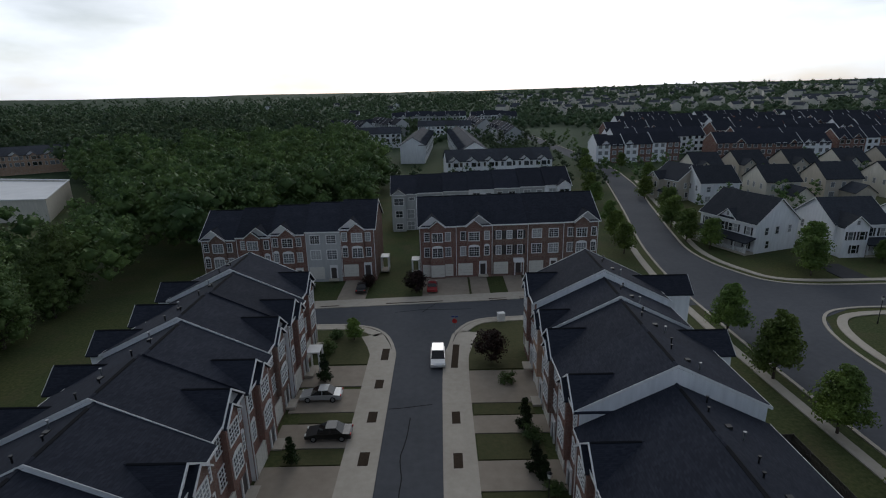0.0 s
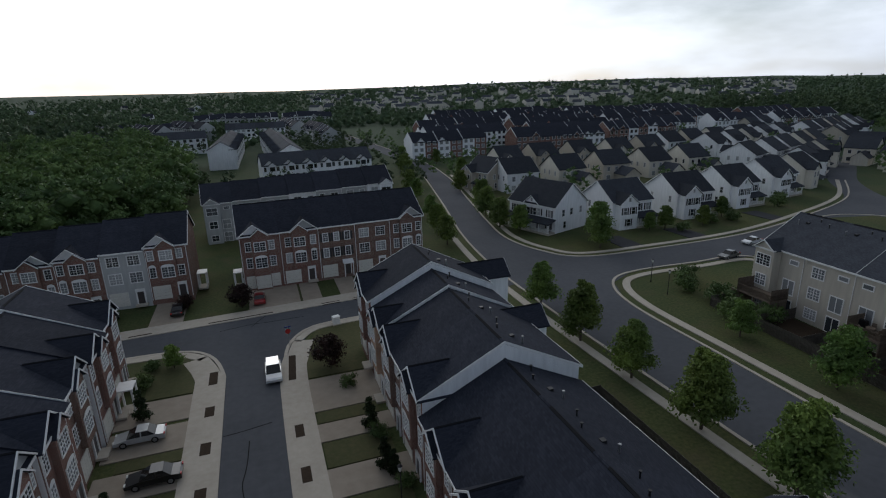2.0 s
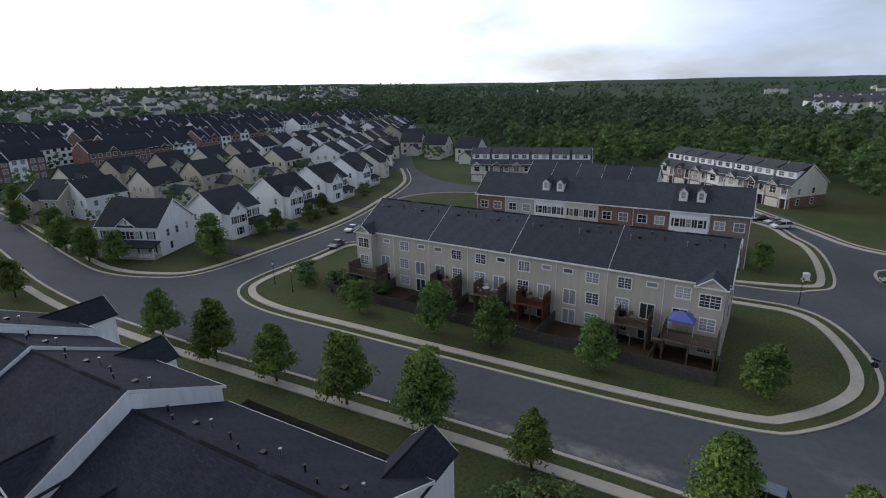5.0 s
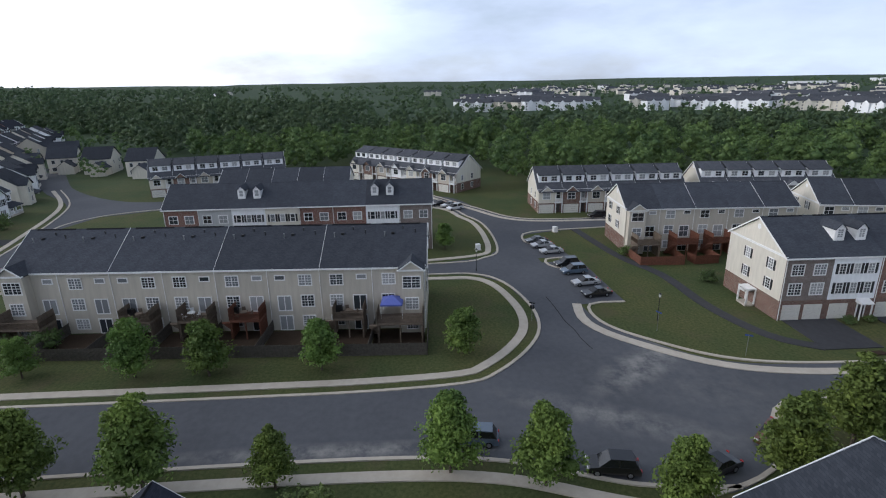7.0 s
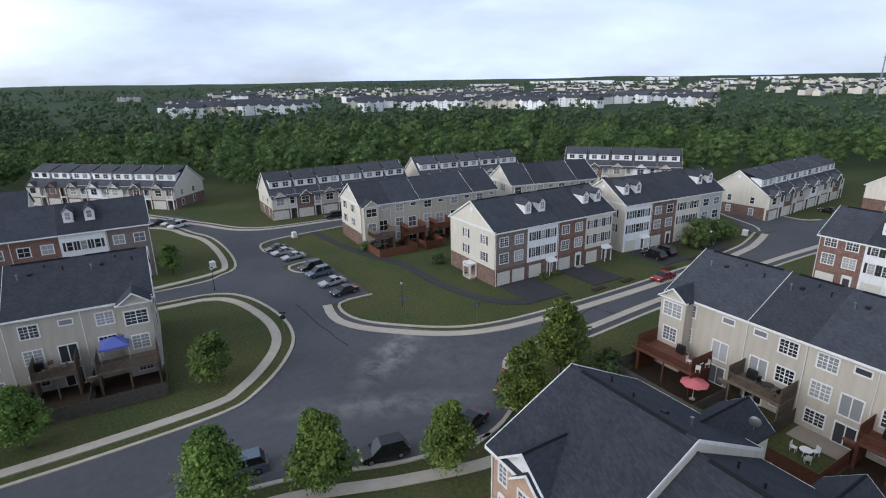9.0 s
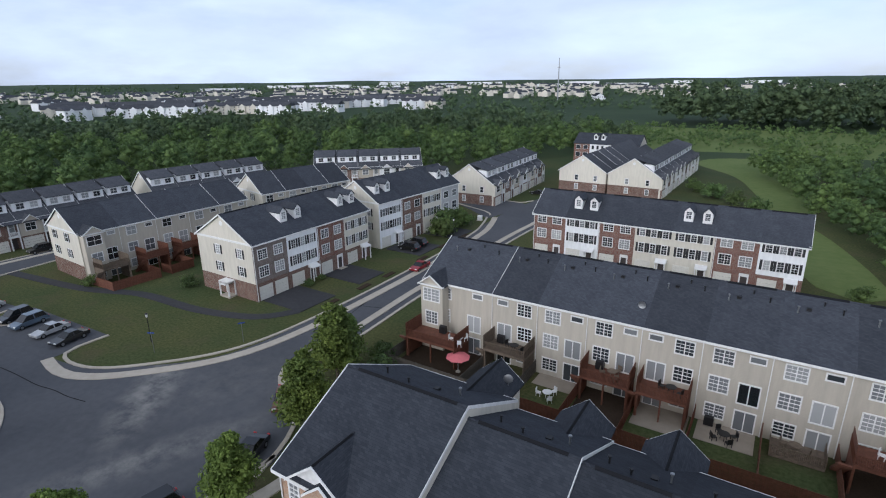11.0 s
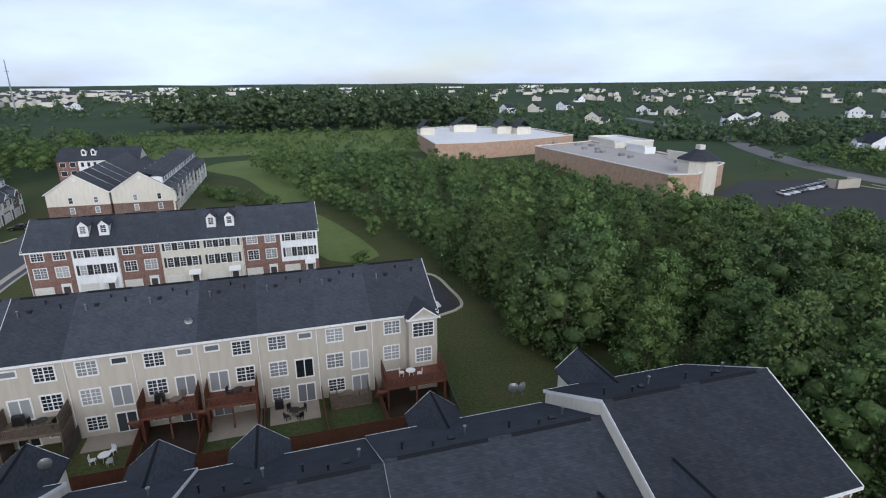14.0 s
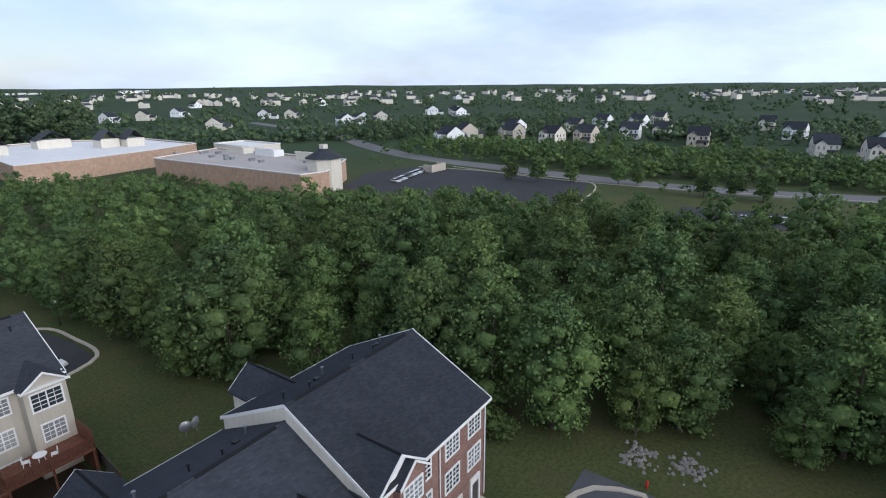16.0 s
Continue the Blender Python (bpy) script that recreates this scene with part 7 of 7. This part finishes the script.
sign(1.4, 70.4, 0, SIGNBLUE, True, "red stop sign and blue street name sign on a post")
sign(58.6, -40.6, 60, SIGNBLUE)
sign(66.3, -32.5, 30, SIGNBLUE)
sign(71.0, -15.8, 60, BLACKMETAL, True, "back of a stop sign on a post")


def utility_box(x, y, turn, s=1.0):
    t = thing("utility_box", "pale utility cabinet on a concrete pad", "utility box", "utility boxes", m=pose(x, y, 0.1, 0, 0, turn) @ Matrix.Scale(s, 4))
    part("cabinet", Build().box(-0.5, 0.5, -0.45, 0.45, 0.08, 1.15).prism([(-0.5, 1.15), (0.5, 1.15), (0.5, 1.2), (-0.3, 1.28), (-0.5, 1.2)], -0.54, 0.54), TRIM, t)
    part("pad", Build().box(-0.7, 0.7, -0.65, 0.65, 0, 0.08), CONCRETE, t)


for x, y in ((8.6, 75.2), (106.2, -11.7), (118.2, -31.0), (62.5, -115)):
    utility_box(x, y, 10)
hyd = thing("fire_hydrant", "small red fire hydrant on the grass", "fire hydrant", m=pose(-41.8, -7.6, 0))
part("barrel", Build().tube((0, 0, 0), (0, 0, 0.6), 0.13, 0.12, 10).tube((0, 0, 0.6), (0, 0, 0.78), 0.15, 0.05, 10), SIGNRED, hyd)
part("outlet", Build().tube((-0.2, 0, 0.45), (0.2, 0, 0.45), 0.06, n=8), SIGNRED, hyd)
stones = Build()
rs = random.Random(8)
for cx, cy in ((-45.5, -9.5), (-46.5, -5.0)):
    for i in range(70):
        x, y, s = cx + rs.gauss(0, 0.9), cy + rs.gauss(0, 0.8), rs.uniform(0.12, 0.3)
        stones.tube((x, y, -0.05), (x + rs.uniform(-0.05, 0.05), y, s * 0.8), s, s * 0.55, 6)
tagged(new("stone_pile", stones.mesh("stone_pile", STONE)), "heaps of grey rip-rap stones on the grass", "stones", kind="stuff")
mast = thing("radio_mast", "tall thin lattice radio mast far off", "mast", m=pose(305, -804, 0))
part("mast_shaft", Build().tube((0, 0, 0), (0, 0, 64), 1.3, 0.5, 6), METAL, mast)
part("mast_head", Build().box(-1.6, 1.6, -1.6, 1.6, 50, 51), METAL, mast)

# ---- shops beyond the woods ----
def box_building(name, pts, h, wall, roof, label):
    t = thing(name, label, "shop", "shopping centre", m=pose(*pts[0], 0))
    q = [(x - pts[0][0], y - pts[0][1]) for x, y in pts]
    area = sum(q[i][0] * q[(i + 1) % len(q)][1] - q[(i + 1) % len(q)][0] * q[i][1] for i in range(len(q)))
    q = q if area > 0 else q[::-1]
    w = Build()
    for i in range(len(q)):
        (x, y), (u, v) = q[i], q[(i + 1) % len(q)]
        w.face([(x, y, -1), (u, v, -1), (u, v, h + 0.7), (x, y, h + 0.7)])
    part("wall", w, wall, t)
    part("roof", Build().face([(x, y, h) for x, y in q]), roof, t)
    cp = Build()
    ribbon(cp, q + [q[0]], 0.25, 0.25, h + 0.5, h + 0.8, straight=True)
    part("parapet", cp, TRIM, t)
    return t


store = box_building("shop_building", [(-69, -237), (-91, -236), (-125, -244), (-150, -254), (-150, -300), (-118, -330), (-86, -330), (-75, -293)], 7.0, BRICK_TAN, ROOFWHITE, "large store with tan brick walls and white roof")
shop2 = box_building("shop_building", [(-108, -214), (-111, -132), (-120, -130), (-145, -146), (-143, -225)], 7.0, BRICK_TAN, ROOFGREY, "long tan brick shop with a flat gravel roof")
o = store.matrix_basis.translation
for x, y, w in ((-105, -302, 14), (-79, -290, 8), (-121, -282, 8.5), (-130, -276, 8.5)):
    b = Build().box(x - o.x - w / 2, x - o.x + w / 2, y - o.y - 4, y - o.y + 4, 7, 11)
    part("roof_house", b, CREAM, store)
    b = Build()
    gable_roof(b, x - o.x - w / 2, x - o.x + w / 2, 11, 15, y - o.y - 4.5, y - o.y + 4.5, 0.4)
    part("gable_roof", b, SHINGLE_LIGHT, store)
o = shop2.matrix_basis.translation
tw = Build()
for i in range(8):
    a0, a1 = math.tau * (i + 0.5) / 8, math.tau * (i + 1.5) / 8
    cx, cy, r = -126 - o.x, -137 - o.y, 6.0
    p, q = (cx + r * math.cos(a0), cy + r * math.sin(a0)), (cx + r * math.cos(a1), cy + r * math.sin(a1))
    tw.face([(*p, -1), (*q, -1), (*q, 11), (*p, 11)], 0)
    tw.face([(cx + (r + 0.8) * math.cos(a0), cy + (r + 0.8) * math.sin(a0), 11), (cx + (r + 0.8) * math.cos(a1), cy + (r + 0.8) * math.sin(a1), 11), (cx + 1.2 * math.cos(a1), cy + 1.2 * math.sin(a1), 14), (cx + 1.2 * math.cos(a0), cy + 1.2 * math.sin(a0), 14)], 1)
tw.box(cx - 1.0, cx + 1.0, cy - 1.0, cy + 1.0, 14, 15.4, 0)
part("corner_tower", tw, [CREAM, SHINGLE], shop2)
for i, y in enumerate((-160, -185, -205)):
    b = Build().box(-143 - o.x, -138 - o.x, y - o.y - 6, y - o.y + 6, 7, 9.5).box(-138.2 - o.x, -137.6 - o.x, y - o.y - 6, y - o.y + 6, 9.5, 10.2)
    part("roof_screen", b, TRIM if i % 2 else CREAM, shop2)
for i in range(14):
    x, y = rs.uniform(-135, -118), rs.uniform(-225, -142)
    part("roof_unit", Build().box(x - o.x - 0.9, x - o.x + 0.9, y - o.y - 0.7, y - o.y + 0.7, 7, 8), METAL, shop2)
bank = box_building("shop_building", [(-160, -255), (-160, -225), (-178, -225), (-178, -255)], 6.0, CREAM, ROOFWHITE, "cream shop building with a flat pale roof")
box_building("shop_building", [(-113, 150), (-131, 187), (-188, 198), (-190, 165), (-136, 150)], 6.0, CREAM, ROOFWHITE, "pale shop building with a white flat roof")
row(-225, 236, 31, 9, 6.8, **dict(FARN, front=BRICK_TAN, side=TAN, gable=1, label="distant tan brick townhouse with white gables", roofmat=SHINGLE_LIGHT))
gate = thing("wall_enclosure", "pale masonry enclosure in the parking lot", "enclosure", m=pose(-180, -128, 0))
part("wall", Build().box(-5, 5, -0.3, 0.3, 0, 3).box(-5, -4.4, -4, 0, 0, 3).box(4.4, 5, -4, 0, 0, 3), CONCRETE, gate)

# ---- garden furniture ----
def patio_set(m, n, mat, tone):
    """A round table with chairs about it, each a thing of its own."""
    t = thing("garden_table", f"small round {tone} garden table", "table", "garden tables", m=m)
    part("tabletop", Build().tube((0, 0, 0.70), (0, 0, 0.74), 0.55, n=14), mat, t)
    for i in range(3):
        a = math.tau * i / 3
        part("leg", Build().tube((0.35 * math.cos(a), 0.35 * math.sin(a), 0), (0.2 * math.cos(a), 0.2 * math.sin(a), 0.7), 0.03, n=5), mat, t)
    for i in range(n):
        ch = thing("garden_chair", f"{tone} garden chair beside a round table", "chair", "garden chairs", m=m @ pose(0, 0, 0, 0, 0, 360 / n * i + 20) @ pose(0, -1.0, 0))
        part("seat", Build().box(-0.25, 0.25, -0.25, 0.25, 0.40, 0.45), mat, ch)
        part("backrest", Build().slab((-0.25, -0.30, 0.95), (0.25, -0.30, 0.95), (0.25, -0.24, 0.95), (-0.25, -0.24, 0.95), 0.5), mat, ch)
        for x in (-0.22, 0.22):
            for y in (-0.22, 0.22):
                part("leg", Build().box(x - 0.025, x + 0.025, y - 0.025, y + 0.025, 0, 0.4), mat, ch)


def grill(m):
    t = thing("grill", "black covered barbecue grill on a deck", "grill", "grills", m=m)
    part("body", Build().box(-0.45, 0.45, -0.28, 0.28, 0.1, 0.8), BLACKMETAL, t)
    part("lid", Build().prism([(-0.28, 0.8), (-0.25, 1.05), (0.0, 1.15), (0.25, 1.05), (0.28, 0.8)], -0.42, 0.42), BLACKMETAL, t)


for x, y, z, n, mt, tone in ((30.5, YB + 3.4, 3.0, 3, TRIM, "white"), (23.8, YB + 1.6, 3.0, 2, BLACKMETAL, "black"), (12.2, YB + 1.5, 3.0, 3, DECK_BROWN, "wooden"), (6.2, YB + 1.5, 3.0, 2, BLACKMETAL, "black"), (18.3, YB + 4.5, 0, 3, TRIM, "white"), (0.8, YB + 2.5, 0.06, 4, BLACKMETAL, "black"), (-11.8, YB + 3.2, 3.0, 2, TRIM, "white"), (-5.0, YB + 1.4, 0.4, 2, DECK_BROWN, "wooden")):
    patio_set(pose(x, y, z, 0, 0, 25 * n), n, mt, tone)
for i, z in ((1, 3.0), (3, 3.0), (4, 3.0), (5, 3.0)):
    patio_set(FR @ pose(i * 7.35 + 3.4, 15.6, z), 3, (TRIM, DECK_BROWN)[i % 2], ("white", "wooden")[i % 2])
for x, y, z in ((26.0, YB + 0.7, 3.0), (13.8, YB + 0.6, 3.0), (2.4, YB + 0.7, 0.06), (33.5, YB + 2.2, 3.0)):
    grill(pose(x, y, z))
for i in (1, 3, 5):
    grill(FR @ pose(i * 7.35 + 4.9, 14.8, 3.0))
patio = Build()
for x0, x1, d in ((-1.8, 3.4, 3.6), (4.2, 9.4, 4.4), (16.0, 21.0, 2.6)):
    plate(patio, [(x0, YB), (x1, YB), (x1, YB + d), (x0, YB + d)], 0, 0.05)
single("patio", patio, DRIVE, "grey concrete patio slabs behind the houses", "patio", kind="structure")
beds = Build()
for i in range(8):
    a = FR @ Vector((i * 7.35 + 0.3, 14.2, 0))
    b2 = FR @ Vector((i * 7.35 + 7.1, 21.8, 0))
    plate(beds, [(a.x, a.y), (a.x, b2.y), (b2.x, b2.y), (b2.x, a.y)], 0, 0.04)
for x0, x1 in ((28, 37.6), (9.9, 15.4), (-15, -8.5)):
    plate(beds, [(x0, YB), (x1, YB), (x1, YB + 8.2), (x0, YB + 8.2)], 0, 0.04)
single("yard", beds, MULCH, "bare dark soil and shade plants in fenced yards", "yard", kind="structure")


def portico(m, w, d, h, label):
    t = thing("portico", label, "portico", "side porticos", m=m)
    n = int(w / 0.22) // 2 * 2 + 1
    part("pergola_roof", Build().box(-w / 2, w / 2, 0, d, h, h + 0.14), TRIM, t)
    for x in (-w / 2 + 0.1, w / 2 - 0.1):
        for y in (0.12, d - 0.12):
            part("post", Build().box(x - 0.1, x + 0.1, y - 0.1, y + 0.1, -0.1, h), TRIM, t)
    part("step", Build().box(-w / 2, w / 2, 0, d, -0.1, 0.18), CONCRETE, t)


portico(pose(-17.4, 61.0, 0, 0, 0, -90), 2.2, 1.7, 3.0, "white pergola portico at a front door")
portico(pose(-12.2, 99.5, 0.5, 0, 0, -90), 2.4, 1.6, 2.8, "white side portico on posts")
portico(pose(-4.6, 97.5, 0.4, 0, 0, 90), 2.4, 1.5, 2.8, "white side portico on posts")
portico(pose(68.4 + 6.4, -51.0, 0.1, 0, 0, 0), 2.4, 1.5, 2.6, "white side portico on posts")
